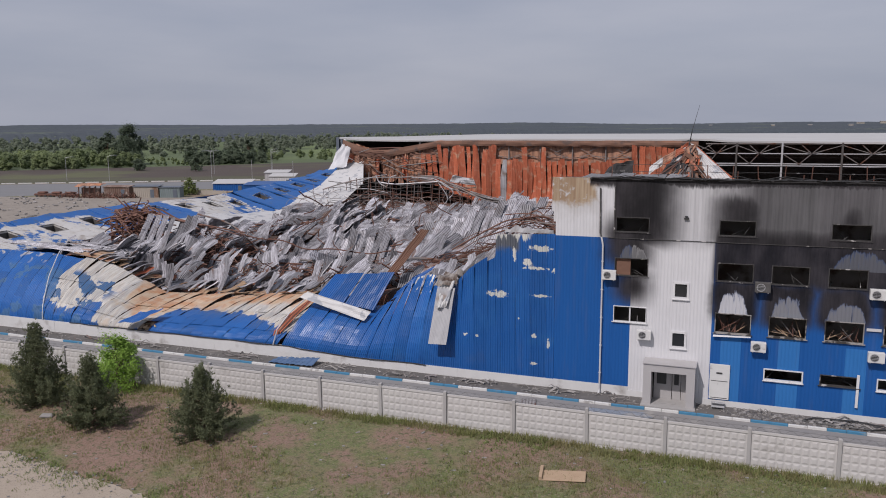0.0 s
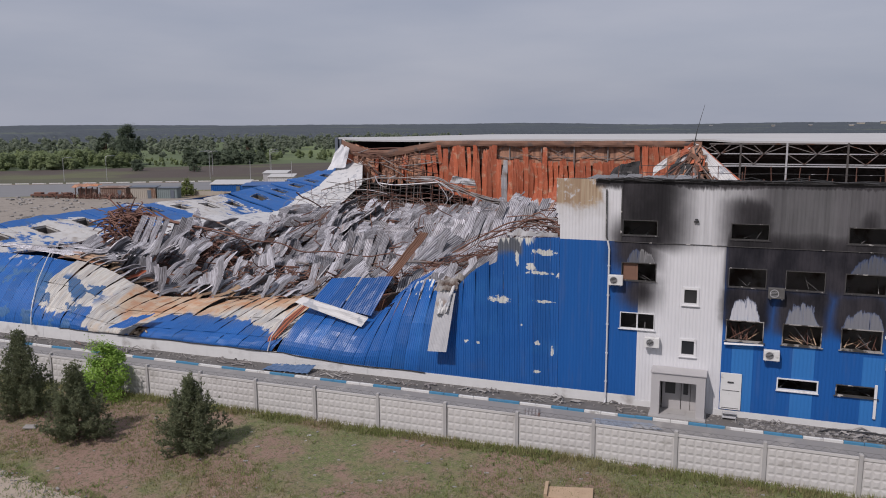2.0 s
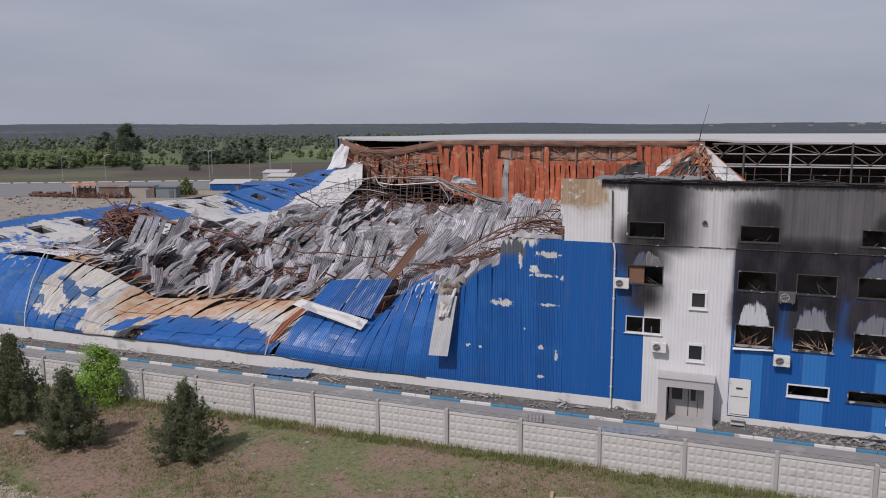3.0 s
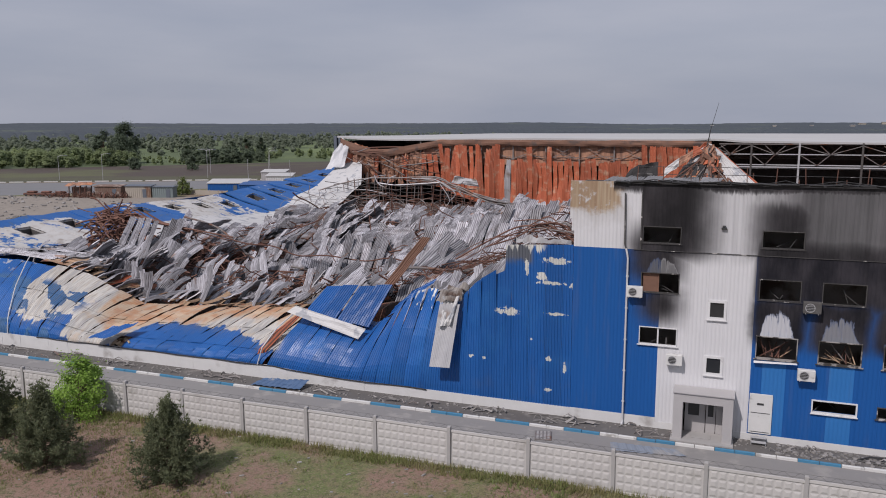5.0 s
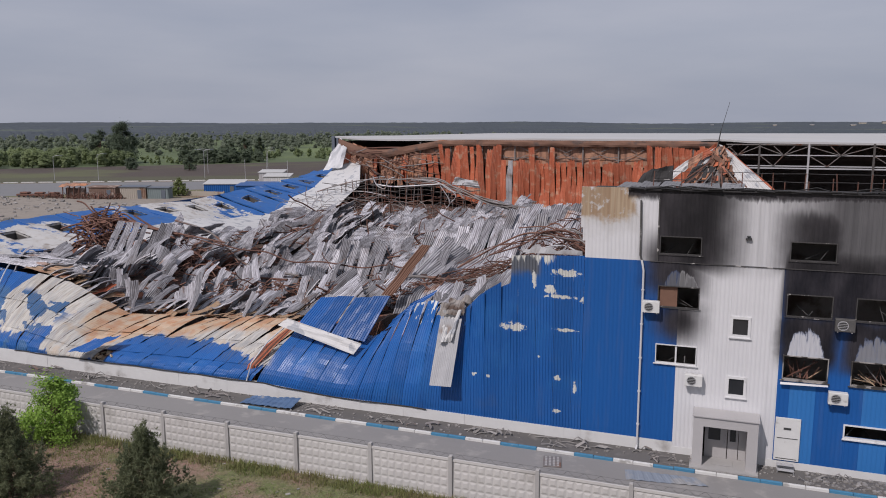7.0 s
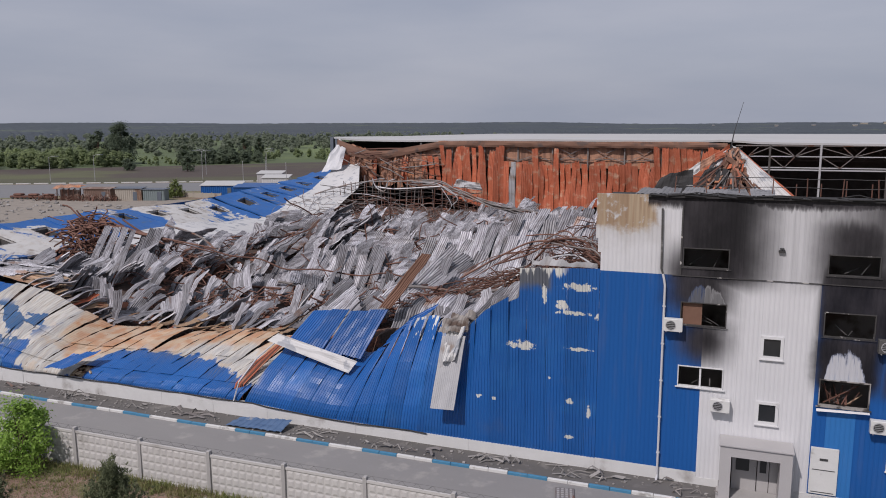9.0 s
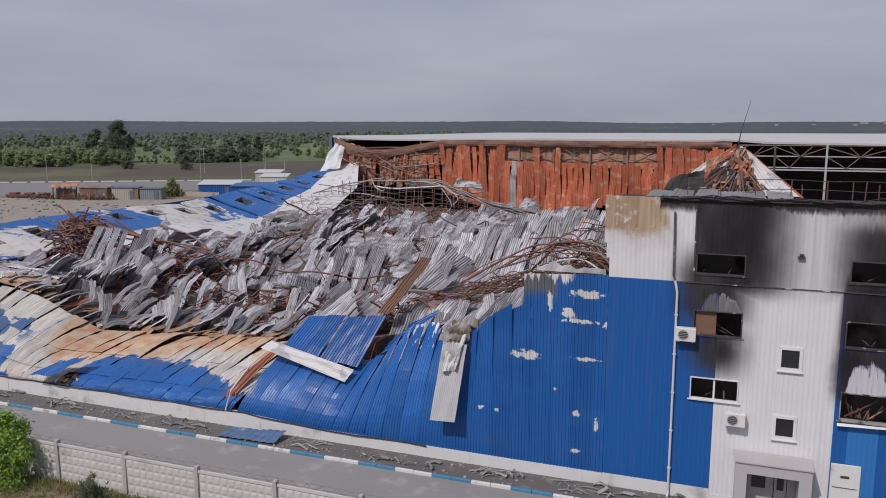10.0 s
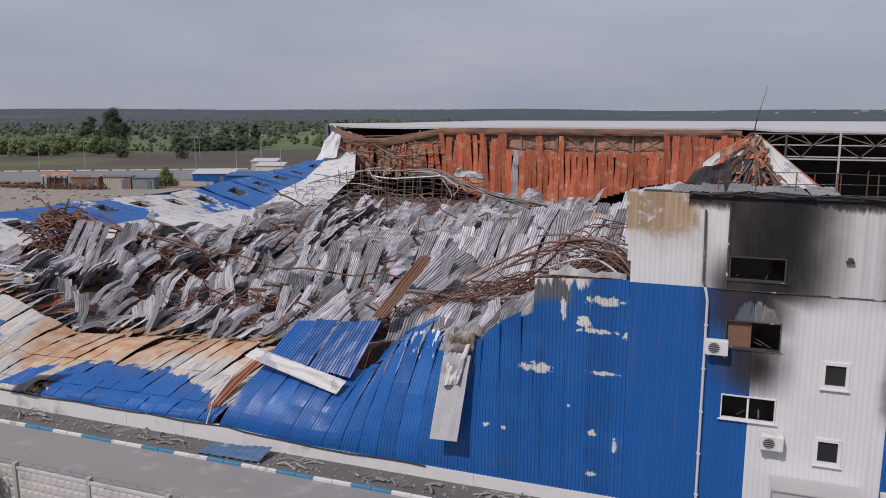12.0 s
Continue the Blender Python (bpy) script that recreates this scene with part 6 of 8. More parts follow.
# ---- fallen side wall ----
def side_wall():
    top = thing("fallen_side_wall", "blue and white side wall with window holes, fallen inwards", "wall")
    rng = random.Random(14)
    z_out = [(0, 6.4), (30, 6.65), (40, 6.7), (45, 6.35), (54, 6.0), (60, 6.2), (66, 6.6), (80, 7.2), (92, 8.2), (99, 8.7)]
    z_mid = [(0, 5.3), (21, 5.45), (33, 5.9), (39, 6.0), (45, 5.9), (51, 5.5), (58, 4.8), (65, 5.5), (72, 6.0), (81, 6.9), (97, 8.3)]
    z_in = [(0, 4.6), (26, 4.3), (32, 4.7), (45, 4.5), (51, 3.8), (58, 3.3), (65, 4.0), (75, 5.0), (97, 7.7)]
    for k, mid in enumerate((2.4, 8.6, 14.8, 21.0, 27.1, 32.9, 39.1, 45.2, 51.2, 58.0, 64.8, 71.2, 77.0, 82.6, 88.6, 94.2)):
        half = 3.06 if mid < 70 else 2.85
        tilt, push = rng.uniform(-0.18, 0.18), rng.uniform(-0.25, 0.25)
        s = Shape()
        us = [-1.0, -0.62, -0.30, 0.24, 0.62, 1.0]
        vs_ = [-1.0, -0.7, -0.35, 0.35, 0.7, 1.0]
        pts = []
        for v in vs_:
            yy = mid + half * v
            for u in us:
                x = -68.0 + (3.4 if u < 0 else 5.4) * u + push
                zz = table(yy, z_mid) + (table(yy, z_out) - table(yy, z_mid)) * max(0, -u) + (table(yy, z_in) - table(yy, z_mid)) * max(0, u)
                pts.append((x, yy, zz + tilt * v + 0.22 * noise.noise((x * 0.5, yy * 0.4, 4 + k))))
        n = len(us)
        fs = [(j * n + i, j * n + i + 1, (j + 1) * n + i + 1, (j + 1) * n + i) for j in range(5) for i in range(n - 1) if not (j == 2 and i == 2)]
        m = len(pts)
        pts += [(a, b, c - 0.22) for a, b, c in pts]
        fs += [tuple(reversed([q + m for q in f])) for f in fs]
        fs += [(j * n, (j + 1) * n, (j + 1) * n + m, j * n + m) for j in range(5)] + [((j + 1) * n - 1, (j + 2) * n - 1, (j + 2) * n - 1 + m, (j + 1) * n - 1 + m) for j in range(5)]
        fs += [(i, i + 1, i + 1 + m, i + m) for i in range(n - 1)] + [(5 * n + i, 5 * n + i + 1, 5 * n + i + 1 + m, 5 * n + i + m) for i in range(n - 1)]
        q = [2 * n + 2, 2 * n + 3, 3 * n + 3, 3 * n + 2]
        fs += [(q[i], q[(i + 1) % 4], q[(i + 1) % 4] + m, q[i] + m) for i in range(4)]
        s.add(pts, fs)
        ob = part("wall_panel", s, M_side, top)
        f = Shape()
        c = [Vector(pts[i]) + Vector((0, 0, 0.02)) for i in q]
        for i in range(4):
            f.bar(c[i], c[(i + 1) % 4], 0.06, 0.06)
        part("window_frame", f, M_scorched_frame, ob)
        # closed dark box added below the hole, so that it looks shaded inside
        f = Shape()
        lo = [Vector(pts[i + m]) for i in q]
        f.add([tuple(p) for p in lo] + [tuple(p - Vector((0, 0, 1.8))) for p in lo], [(i, (i + 1) % 4, 4 + (i + 1) % 4, 4 + i) for i in range(4)] + [(7, 6, 5, 4)])
        part("window_reveal", f, M_soot, ob)
    # outer face still standing
    s = Shape()
    s.add([(-72.5, 2, 0), (-72.5, 97, 0), (-72.5, 97, 7.9), (-72.5, 75, 6.3), (-72.5, 57, 6.1), (-72.5, 35, 6.1), (-72.5, 17, 6.0), (-72.5, 2, 5.9)], [tuple(range(8))])
    part("outer_face", s, M_blue, top)
    # white upper band of the same wall, lying inside it
    s = Shape()
    rows = 40
    pts = []
    for j in range(rows + 1):
        v = j / rows
        yy = 30 + 64 * v
        for i in range(7):
            u = i / 6
            x0 = table(yy, [(30, -62.8), (52, -63.2), (62, -63.8), (80, -65.0), (94, -67.2)])
            x = x0 + table(yy, [(30, 8.0), (48, 9.5), (60, 10.0), (80, 9.0), (94, 4.5)]) * u
            zz = table(yy, [(30, 4.6), (44, 4.6), (52, 3.8), (60, 3.5), (70, 4.6), (82, 6.6), (94, 9.4)]) + 0.1 + 0.5 * noise.noise((x * 0.25, yy * 0.12, 1)) + u * table(yy, [(30, -1.4), (52, -1.4), (66, -0.6), (82, 0.6), (94, 1.2)])
            pts.append((x, yy, zz))
    s.add(pts, [(j * 7 + i, j * 7 + i + 1, (j + 1) * 7 + i + 1, (j + 1) * 7 + i) for j in range(rows) for i in range(6)])
    part("white_band", s, M_mottled, top, "mottled white upper cladding", smooth=True)


side_wall()


# ---- standing hall behind ----
HALL_Y = 94.0
hall = thing("warehouse_hall", "standing burnt warehouse hall with white flat roof and open front", "building", (0, 94, 0))


def standing_hall():
    s = Shape()
    xs = [-68.5 + 3.0 * i for i in range(44)]
    pts = []
    for y in (HALL_Y - 0.2, 125, 160, 205):
        for x in xs:
            lip = table(x, [(-68, 14.95), (-64, 14.5), (-55, 14.35), (-45, 14.45), (-30, 14.6), (0, 14.45), (2, 15.1), (4, 14.3), (30, 14.0), (60, 13.9)])
            z = lip if y < 100 else (14.6 if y < 130 else 14.45 if y < 170 else 14.2)
            pts.append((x, y, z))
    n = len(xs)
    fs = [(j * n + i, j * n + i + 1, (j + 1) * n + i + 1, (j + 1) * n + i) for j in range(3) for i in range(n - 1)]
    m = len(pts)
    pts += [(a, b, c - 0.3) for a, b, c in pts]
    fs += [tuple(reversed([q + m for q in f])) for f in fs] + [(i, m + i, m + i + 1, i + 1) for i in range(n - 1)]
    s.add(pts, fs)
    part("roof", s, M_roof, hall, "wide white flat roof")
    # walls that close the hall
    for dims in ((-68.6, -68.3, HALL_Y, 205, 0, 13.88), (60.2, 60.5, HALL_Y, 205, 0, 13.55), (-68.3, 60.2, 204.6, 205, 0, 13.88), (-68.3, 60.2, 128, 128.3, 0, 14.2)):
        w = Shape()
        w.box(*dims)
        part("hall_wall", w, M_soot, hall, "smoke-blackened hall wall")
    s = Shape()
    s.box(-68.65, -68.0, HALL_Y - 0.4, HALL_Y + 0.2, 0, 14.95)
    s.box(-67.6, -67.2, HALL_Y - 0.4, HALL_Y + 0.2, 0, 14.6)
    part("corner_post", s, M_dark_steel, hall, "blue-grey steel corner post")
    # brown scorched partition
    s = Shape()
    prof_x = [-66.5 + 0.8 * i for i in range(83)]
    pts = []
    for z in (0, 4, 8, 11.5, 13.2, 14.25):
        for x in prof_x:
            # left open behind the racks: the black hall stands in for shade there
            z = max(z, table(x, [(-66.5, 9.8), (-52, 8.0), (-48, 5.0), (-46, 0.0)]))
            pts.append((x, HALL_Y - 0.55 + 0.3 * noise.noise((x * 0.2, z * 0.3, 5)), z + (0.25 * noise.noise((x * 0.2, 8, 1)) if z > 13 else 0) - (table(x, [(-66.5, 0.2), (-58, 2.2), (-50, 1.0), (-46, 0.0)]) if z > 13 else 0)))
    n = len(prof_x)
    fs = [(j * n + i, j * n + i + 1, (j + 1) * n + i + 1, (j + 1) * n + i) for j in range(5) for i in range(n - 1)]
    m = len(pts)
    pts += [(a, b + 0.2, c) for a, b, c in pts]
    fs += [tuple(reversed([q + m for q in f])) for f in fs]
    fs += [(5 * n + i, 5 * n + i + 1, 5 * n + i + 1 + m, 5 * n + i + m) for i in range(n - 1)]
    s.add(pts, fs)
    part("partition_wall", s, M_brown_wall, hall, "scorched brown partition wall")
    # top rail and lattice bars in front of it
    s = Shape()
    s.tube([(x, HALL_Y - 0.9, 14.05 + 0.12 * math.sin(x * 0.3) - table(x, [(-62, 1.5), (-52, 1.2), (-46, 0.1)])) for x in range(-62, 1, 2)], 0.16, 5)
    part("top_rail", s, M_rust, hall)
    for x in range(-50, 2, 6):
        s = Shape()
        s.bar((x, HALL_Y - 0.8, 6.0), (x, HALL_Y - 0.8, 13.9), 0.22)
        part("post", s, M_old_steel, hall)
        s = Shape()
        for a, b in (((x, 13.6), (x + 3, 12.2)), ((x + 6, 13.6), (x + 3, 12.2)), ((x, 10.9), (x + 3, 11.9)), ((x + 6, 10.9), (x + 3, 11.9)), ((x, 11.2), (x + 6, 11.3))):
            s.bar((a[0], HALL_Y - 0.85, a[1]), (b[0], HALL_Y - 0.85, b[1] + rnd(-0.2, 0.2)), 0.09)
        part("lattice", s, M_old_steel, hall)
    # orange rusted wall sheets, curled
    rng = random.Random(12)
    x = -49.5
    while x < 1.0:
        w = rng.uniform(0.85, 1.15)
        torn = x < -36
        if x < -45.5 and rng.random() < 0.4:
            x += rng.uniform(0.9, 1.6)
            continue
        high = -46 < x < -34.5 or x > -9.6 or -26.2 < x < -25.1 or -29.8 < x < -29.0
        z1 = rng.uniform(11.0, 12.4) if x < -46 else rng.uniform(12.8, 13.6) if high else rng.uniform(10.2, 11.2)
        z0 = table(x, [(-50, 7.0), (-44, 4.4), (-38, 2.6), (-32, 2.0), (-20, 3.0), (-12, 5.6), (0, 7.0)])
        prof = ribs(0, w, w / 4, 0.06)
        st = 9
        amp, ph, lean = rng.uniform(0.15, 0.6), rng.uniform(0, 6), rng.uniform(-0.4, 0.4) * (1 if not torn else 2.0)
        ragged, narrow = rng.uniform(0.0, 0.9), rng.uniform(0.0, 0.18) * (1 if not torn else 1.2)
        pts = []
        for j in range(st + 1):
            v = j / st
            for px, d in prof:
                tw = amp * math.sin(ph + v * 4.0) * (px / w - 0.3)
                pts.append((x + px * (1 - narrow * v * v) + lean * v * v * 0.7 + 0.05 * math.sin(ph + v * 9) + 0.06 * noise.noise((v * 6, x, 2.0)), HALL_Y - 1.5 - d + tw - 0.6 * amp * math.sin(v * 5 + ph),
                            z0 + (z1 - z0 - ragged * abs(noise.noise((px * 2.2 + x, 3.0, 1.0)))) * v))
        n = len(prof)
        q = Shape()
        q.add(pts, [(j * n + i, j * n + i + 1, (j + 1) * n + i + 1, (j + 1) * n + i) for j in range(st) for i in range(n - 1)])
        part("wall_sheet", q, M_grey_pale if -33.6 < x < -32.5 else M_rust_sheet, hall)
        x += w * rng.uniform(0.90, 1.04 if x > -45.5 else 1.5)
    # torn brown lining at the left end
    for i in range(16):
        x = -66 + i * 1.05
        q = ribbed_quad((x, HALL_Y - 1.2 + rnd(-1, 0.3), rnd(5.5, 7.5)), (x + 1.5, HALL_Y - 1.4 + rnd(-1, 0.3), rnd(5.5, 7.5)),
                        (x + 1.2 + rnd(-0.6, 0.6), HALL_Y - 0.9, table(x, [(-66, 14.0), (-58, 12.2), (-50, 12.6)]) - rnd(0, 1.5)), (x + rnd(-0.6, 0.4), HALL_Y - 0.9, table(x, [(-66, 14.2), (-58, 12.4), (-50, 12.6)])), 4, 6, sag=0.9)
        part("torn_lining", q, M_brown_wall if i % 6 else M_rust_sheet, hall)
    # sagging beams and bars across the torn lining
    for i in range(26):
        s = Shape()
        x0 = rng.uniform(-65, -50)
        z0 = table(x0, [(-66, 13.4), (-58, 11.5), (-50, 11.8)]) - rng.uniform(0, 2.5)
        x1 = x0 + rng.uniform(2.5, 7.5)
        z1 = z0 - rng.uniform(-1.2, 3.2)
        yy = HALL_Y - rng.uniform(2.0, 3.4)
        s.tube([(x0, yy, z0), ((x0 + x1) / 2, yy - 0.3, (z0 + z1) / 2 + rng.uniform(-0.6, 0.3)), (x1, yy, z1)], rng.uniform(0.05, 0.12), 4)
        part("sagging_bar", s, rng.choice((M_rust, M_rust, M_old_steel)), hall)
    # brown eaves panel, hanging in a swag at the torn end
    s = Shape()
    pts = []
    xs = [-66.6 + 0.6 * i for i in range(115)]
    for v in range(4):
        for x in xs:
            high = table(x, [(-66.6, 14.5), (-63, 13.2), (-60, 12.45), (-56.5, 12.5), (-51, 13.4), (-46, 14.2), (-40, 14.35), (-1, 14.15)])
            drop = table(x, [(-66.6, 2.2), (-58, 1.5), (-46, 1.05), (-1, 0.95)]) * (v / 3)
            pts.append((x, HALL_Y - 1.35 - 0.15 * math.sin(v * 1.0) + 0.2 * noise.noise((x * 0.4, v * 0.5, 2)), high - drop + (0.16 * noise.noise((x * 1.1, 3, v)) if v == 3 else 0.0)))
    n = len(xs)
    s.add(pts, [(v * n + i, v * n + i + 1, (v + 1) * n + i + 1, (v + 1) * n + i) for v in range(3) for i in range(n - 1)])
    m = len(pts)
    s.add([(a, b + 0.12, c) for a, b, c in pts], [(v * n + i + 1, v * n + i, (v + 1) * n + i, (v + 1) * n + i + 1) for v in range(3) for i in range(n - 1)])
    part("eaves_panel", s, M_eaves, hall, "scorched brown eaves panel hanging in a swag")
    # white cladding torn from the corner
    q = ribbed_quad((-67.6, HALL_Y - 6, 8.6), (-64.0, HALL_Y - 5, 9.3), (-64.9, HALL_Y - 1.0, 13.6), (-66.6, HALL_Y - 0.8, 14.6), 3, 8, depth=0.02, sag=0.8)
    part("torn_cladding", q, M_white, hall, "white cladding torn loose at the corner")
    # open front to the right: posts, chords and diagonals
    for i, x in enumerate((1.6, 8.0, 15.15, 24.2, 33.0, 42.0, 51.0)):
        s = Shape()
        s.box(x - 0.14, x + 0.14, HALL_Y - 0.3, HALL_Y + 0.0, 0.1, 13.95)
        part("front_post", s, M_pale_steel if i == 2 else M_soot, hall)
    for z, t in ((13.75, 0.16), (12.1, 0.15), (10.4, 0.16), (10.05, 0.20)):
        s = Shape()
        s.box(3.0, 60.0, HALL_Y - 0.12, HALL_Y + 0.1, z - t / 2, z + t / 2)
        part("chord", s, M_old_steel if z > 13 else M_pale_steel, hall)
    for a, b in ((1.6, 8.0), (8.0, 15.15), (15.15, 24.2), (24.2, 33.0), (33.0, 42.0), (42.0, 51.0), (51.0, 60.0)):
        mid = (a + b) / 2
        for p, q in (((a, 13.5), (mid, 12.1)), ((b, 13.5), (mid, 12.1)), ((mid, 12.1), (mid + 1.5, 13.5)), ((mid, 12.1), (mid - 1.5, 13.5)), ((a, 12.1), (a * 0.7 + b * 0.3, 10.4)), ((a * 0.7 + b * 0.3, 10.4), (mid, 12.1))):
            s = Shape()
            s.bar((p[0], HALL_Y - 0.2, p[1]), (q[0], HALL_Y - 0.2, q[1]), 0.10)
            part("brace", s, M_old_steel, hall)
    for r in range(3):
        yy = HALL_Y + 9 + 9 * r
        s = Shape()
        for z in (13.4, 11.0):
            s.box(3.0, 60.0, yy, yy + 0.15, z, z + 0.16)
        for i in range(18):
            x = 3 + i * 3.2
            s.bar((x, yy, 11.0), (x + 1.6, yy, 13.4), 0.12).bar((x + 1.6, yy, 13.4), (x + 3.2, yy, 11.0), 0.12)
        part("inner_truss", s, M_soot, hall)
    for i in range(16):
        x = 5 + i * 3.3
        s = Shape()
        s.box(x, x + 0.14, HALL_Y - 6, HALL_Y - 5.8, 0.1, rnd(8.2, 9.6))
        part("rack_post", s, M_rust, hall)


M_dark_steel = plain("blue_grey_steel", (0.10, 0.12, 0.15), (0.17, 0.19, 0.22), 0.5, 0.2)
standing_hall()


def racks():
    """Rusted storage racks in front of the partition."""
    top = thing("storage_rack", "tall rusted storage racks, buckled by fire", "rack", (-48, 80, 0))
    rng = random.Random(21)
    for i in range(22):
        x = -61 + i * 1.25 + rng.uniform(-0.3, 0.3)
        for y in (76.0, 79.0):
            s = Shape()
            h = table(x, [(-61, 6.0), (-54, 8.8), (-44, 9.0), (-36, 7.2), (-34, 6.4)]) + rng.uniform(-0.7, 0.4)
            s.bar((x, y, 0.1), (x + rng.uniform(-0.7, 0.7), y, h), rng.uniform(0.06, 0.12))
            part("upright", s, M_rust if i % 2 else M_old_steel, top)
    for z in (3.4, 4.4, 5.2, 6.1, 7.0):
        for y in (75.9, 79.1):
            s = Shape()
            s.tube([(-61 + 3 * i, y, z + 0.3 * math.sin(i * 1.9 + y + z) + rng.uniform(-0.2, 0.2)) for i in range(10)], 0.06, 4)
            part("shelf_beam", s, M_rust if z < 6 else M_soot, top)
    for pts in ([(-60, 73, 5.2), (-55, 73, 7.0), (-50.5, 73, 8.5), (-48, 73, 8.9)], [(-49.6, 72, 8.9), (-49.0, 72, 7.6), (-47.6, 72, 7.0), (-47.0, 72, 8.4), (-45.8, 72, 8.9)], [(-38.6, 72, 8.2), (-36.8, 72, 7.4), (-35.6, 72, 6.2), (-36.4, 72, 5.2)],
                [(-58, 71, 5.6), (-52, 71, 6.6), (-47, 71, 6.0)], [(-37.8, 71, 7.8), (-36.2, 71, 5.4), (-37.0, 71, 4.2)], [(-43, 72, 8.5), (-39, 72, 8.4), (-36.5, 72, 7.0), (-34.5, 72, 6.6)]):
        long_pipe(pts, rng.uniform(0.05, 0.09), M_grey_pale, "pale bent pipe hanging over the burnt racks")
    q = ribbed_quad((-39.2, 80, 7.3), (-34.2, 80, 6.8), (-34.8, 80.4, 7.9), (-38.6, 80.4, 8.5), 12, 5, depth=0.06, sag=0.5)
    solo("pale_roof_sheet", q, M_grey_pale, "pale grey ribbed sheet crumpled behind the racks", "metal sheet")
    long_pipe([(-61, 74, 6.0), (-57, 74, 7.2), (-52, 74, 8.2), (-46, 74, 8.4), (-40, 75, 8.6), (-37, 75, 7.2), (-35, 74, 5.6)], 0.11, M_old_steel, "grey pipe bent in an arc over the racks")
    long_pipe([(-49.5, 73, 7.6), (-46.5, 73, 7.3), (-42, 73, 7.6), (-38.5, 73, 7.9)], 0.11, M_pale_steel, "pale pipe hanging over the racks")


racks()


M_dirty_sheet = plain("smoked_zinc_sheet", (0.15, 0.15, 0.155), (0.33, 0.325, 0.33), 0.7, scale=0.8, stain=(0.06, 0.06, 0.06), stain_at=(0.55, 0.75), by="object")




def ridge_debris():
    """The torn strip of roof that still hangs from the hall towards the office."""
    top = thing("torn_roof_ridge", "torn peak of roof with white and rusted panels behind the office", "roof debris", (2, 43, 0))
    apex = Vector((2.5, 45, 15.0))
    q = ribbed_quad((5.2, 42, 10.2), (8.4, 42, 10.1), apex + Vector((0.75, 0, -0.35)), apex + Vector((0.1, 0, 0.0)), 7, 12, depth=0.05, sag=0.3)
    part("white_panel", q, M_mottled, top, "mottled white roof strip")
    q = ribbed_quad((8.35, 42, 10.1), (8.8, 42.4, 10.1), apex + Vector((1.0, 0.3, -0.6)), apex + Vector((0.75, 0, -0.38)), 1, 10, depth=0.0, sag=0.2)
    part("torn_edge", q, M_rust_sheet, top, "rusted torn edge of the roof strip")
    q = ribbed_quad((0.2, 44, 12.2), (1.5, 44, 12.4), apex + Vector((-0.4, 0, -0.5)), apex + Vector((-1.3, 0, -1.0)), 4, 6, sag=0.3)
    part("side_panel", q, M_mottled, top)
    q = ribbed_quad((-0.9, 43, 10.6), (1.4, 43, 10.6), (1.5, 43.6, 13.0), (0.1, 43.6, 12.5), 4, 6, depth=0.04, sag=0.4)
    part("charred_panel", q, M_dark_trim, top, "charred panel below the peak")
    # edge of the roof that slopes down from the peak towards the heap
    edge = [(2.4, 45, 14.9), (1.0, 44.5, 14.1), (-0.4, 43.8, 13.2), (-1.9, 43, 12.1)]
    for i, (p, q) in enumerate(zip(edge, edge[1:])):
        p, q = Vector(p), Vector(q)
        w = ribbed_quad(tuple(p + Vector((0, -0.4, -0.75))), tuple(p + Vector((0, 0.3, 0.12))), tuple(q + Vector((0, 0.3, 0.12))), tuple(q + Vector((0, -0.5, -0.8))), 3, 6, depth=0.04, sag=0.3)
        part("roof_edge", w, (M_rust_sheet, M_brown_wall, M_mottled)[i], top)
    for i in range(4):
        x = -8.6 + 1.75 * i
        w = ribbed_quad((x, 37.5, 9.0 + 0.2 * i), (x + 1.7, 38, 9.1 + 0.25 * i), (x + 2.1, 40, 9.9 + 0.3 * i), (x + 0.3, 39.6, 9.7 + 0.3 * i), 5, 6, depth=0.05, sag=0.35)
        part("pale_sheet", w, M_grey_pale, top, "pale bent roof sheet")
    q = ribbed_quad((-1.9, 9.2, 12.75), (0.7, 8.8, 12.8), (0.55, 9.4, 14.65), (-1.2, 9.7, 14.15), 5, 8, depth=0.04, sag=0.5)
    solo("charred_sheet", q, M_dark_trim, "charred crumpled panel standing behind the office roof", "metal sheet")
    # boards and plates fallen together under the peak
    rng = random.Random(31)
    for i in range(130):
        t = rng.uniform(0.05, 0.95)
        half = 3.9 * (1 - t) + 0.3
        x = 2.9 + rng.uniform(-0.75, 0.5) * half
        z = 10.0 + 4.6 * t
        l, w = rng.uniform(0.8, 2.4) * (1.1 - 0.6 * t), rng.uniform(0.10, 0.6)
        slant = math.degrees(math.atan2(x - apex.x, 15.6 - z)) * -0.8 + rng.gauss(0, 22)
        s = Shape()
        s.box(-w / 2, w / 2, -0.03, 0.03, -l / 2, l / 2, pose(x, 44.6 - 2.4 * (1 - t) + rng.uniform(-0.7, 0.7), z, rng.gauss(-22, 14), slant, rng.gauss(0, 25)))
        part("torn_panel", s, rng.choice([M_brown_wall, M_brown_wall, M_rust_sheet, M_eaves, M_eaves, M_dark_trim, M_old_steel]), top)
    for i in range(14):
        a = apex + Vector((rng.uniform(-0.8, 0.8), rng.uniform(-0.5, 0.5), rng.uniform(-1.6, -0.2)))
        b = Vector((rng.uniform(-1.5, 6.8), rng.uniform(40, 43), rng.uniform(9.8, 11.0)))
        s = Shape()
        s.tube([tuple(a), tuple(a.lerp(b, 0.5) + Vector((0, 0, rng.uniform(-0.5, 0.2)))), tuple(b)], rng.uniform(0.05, 0.12), 4)
        part("bar", s, (M_rust, M_old_steel, M_rod)[i % 3], top)
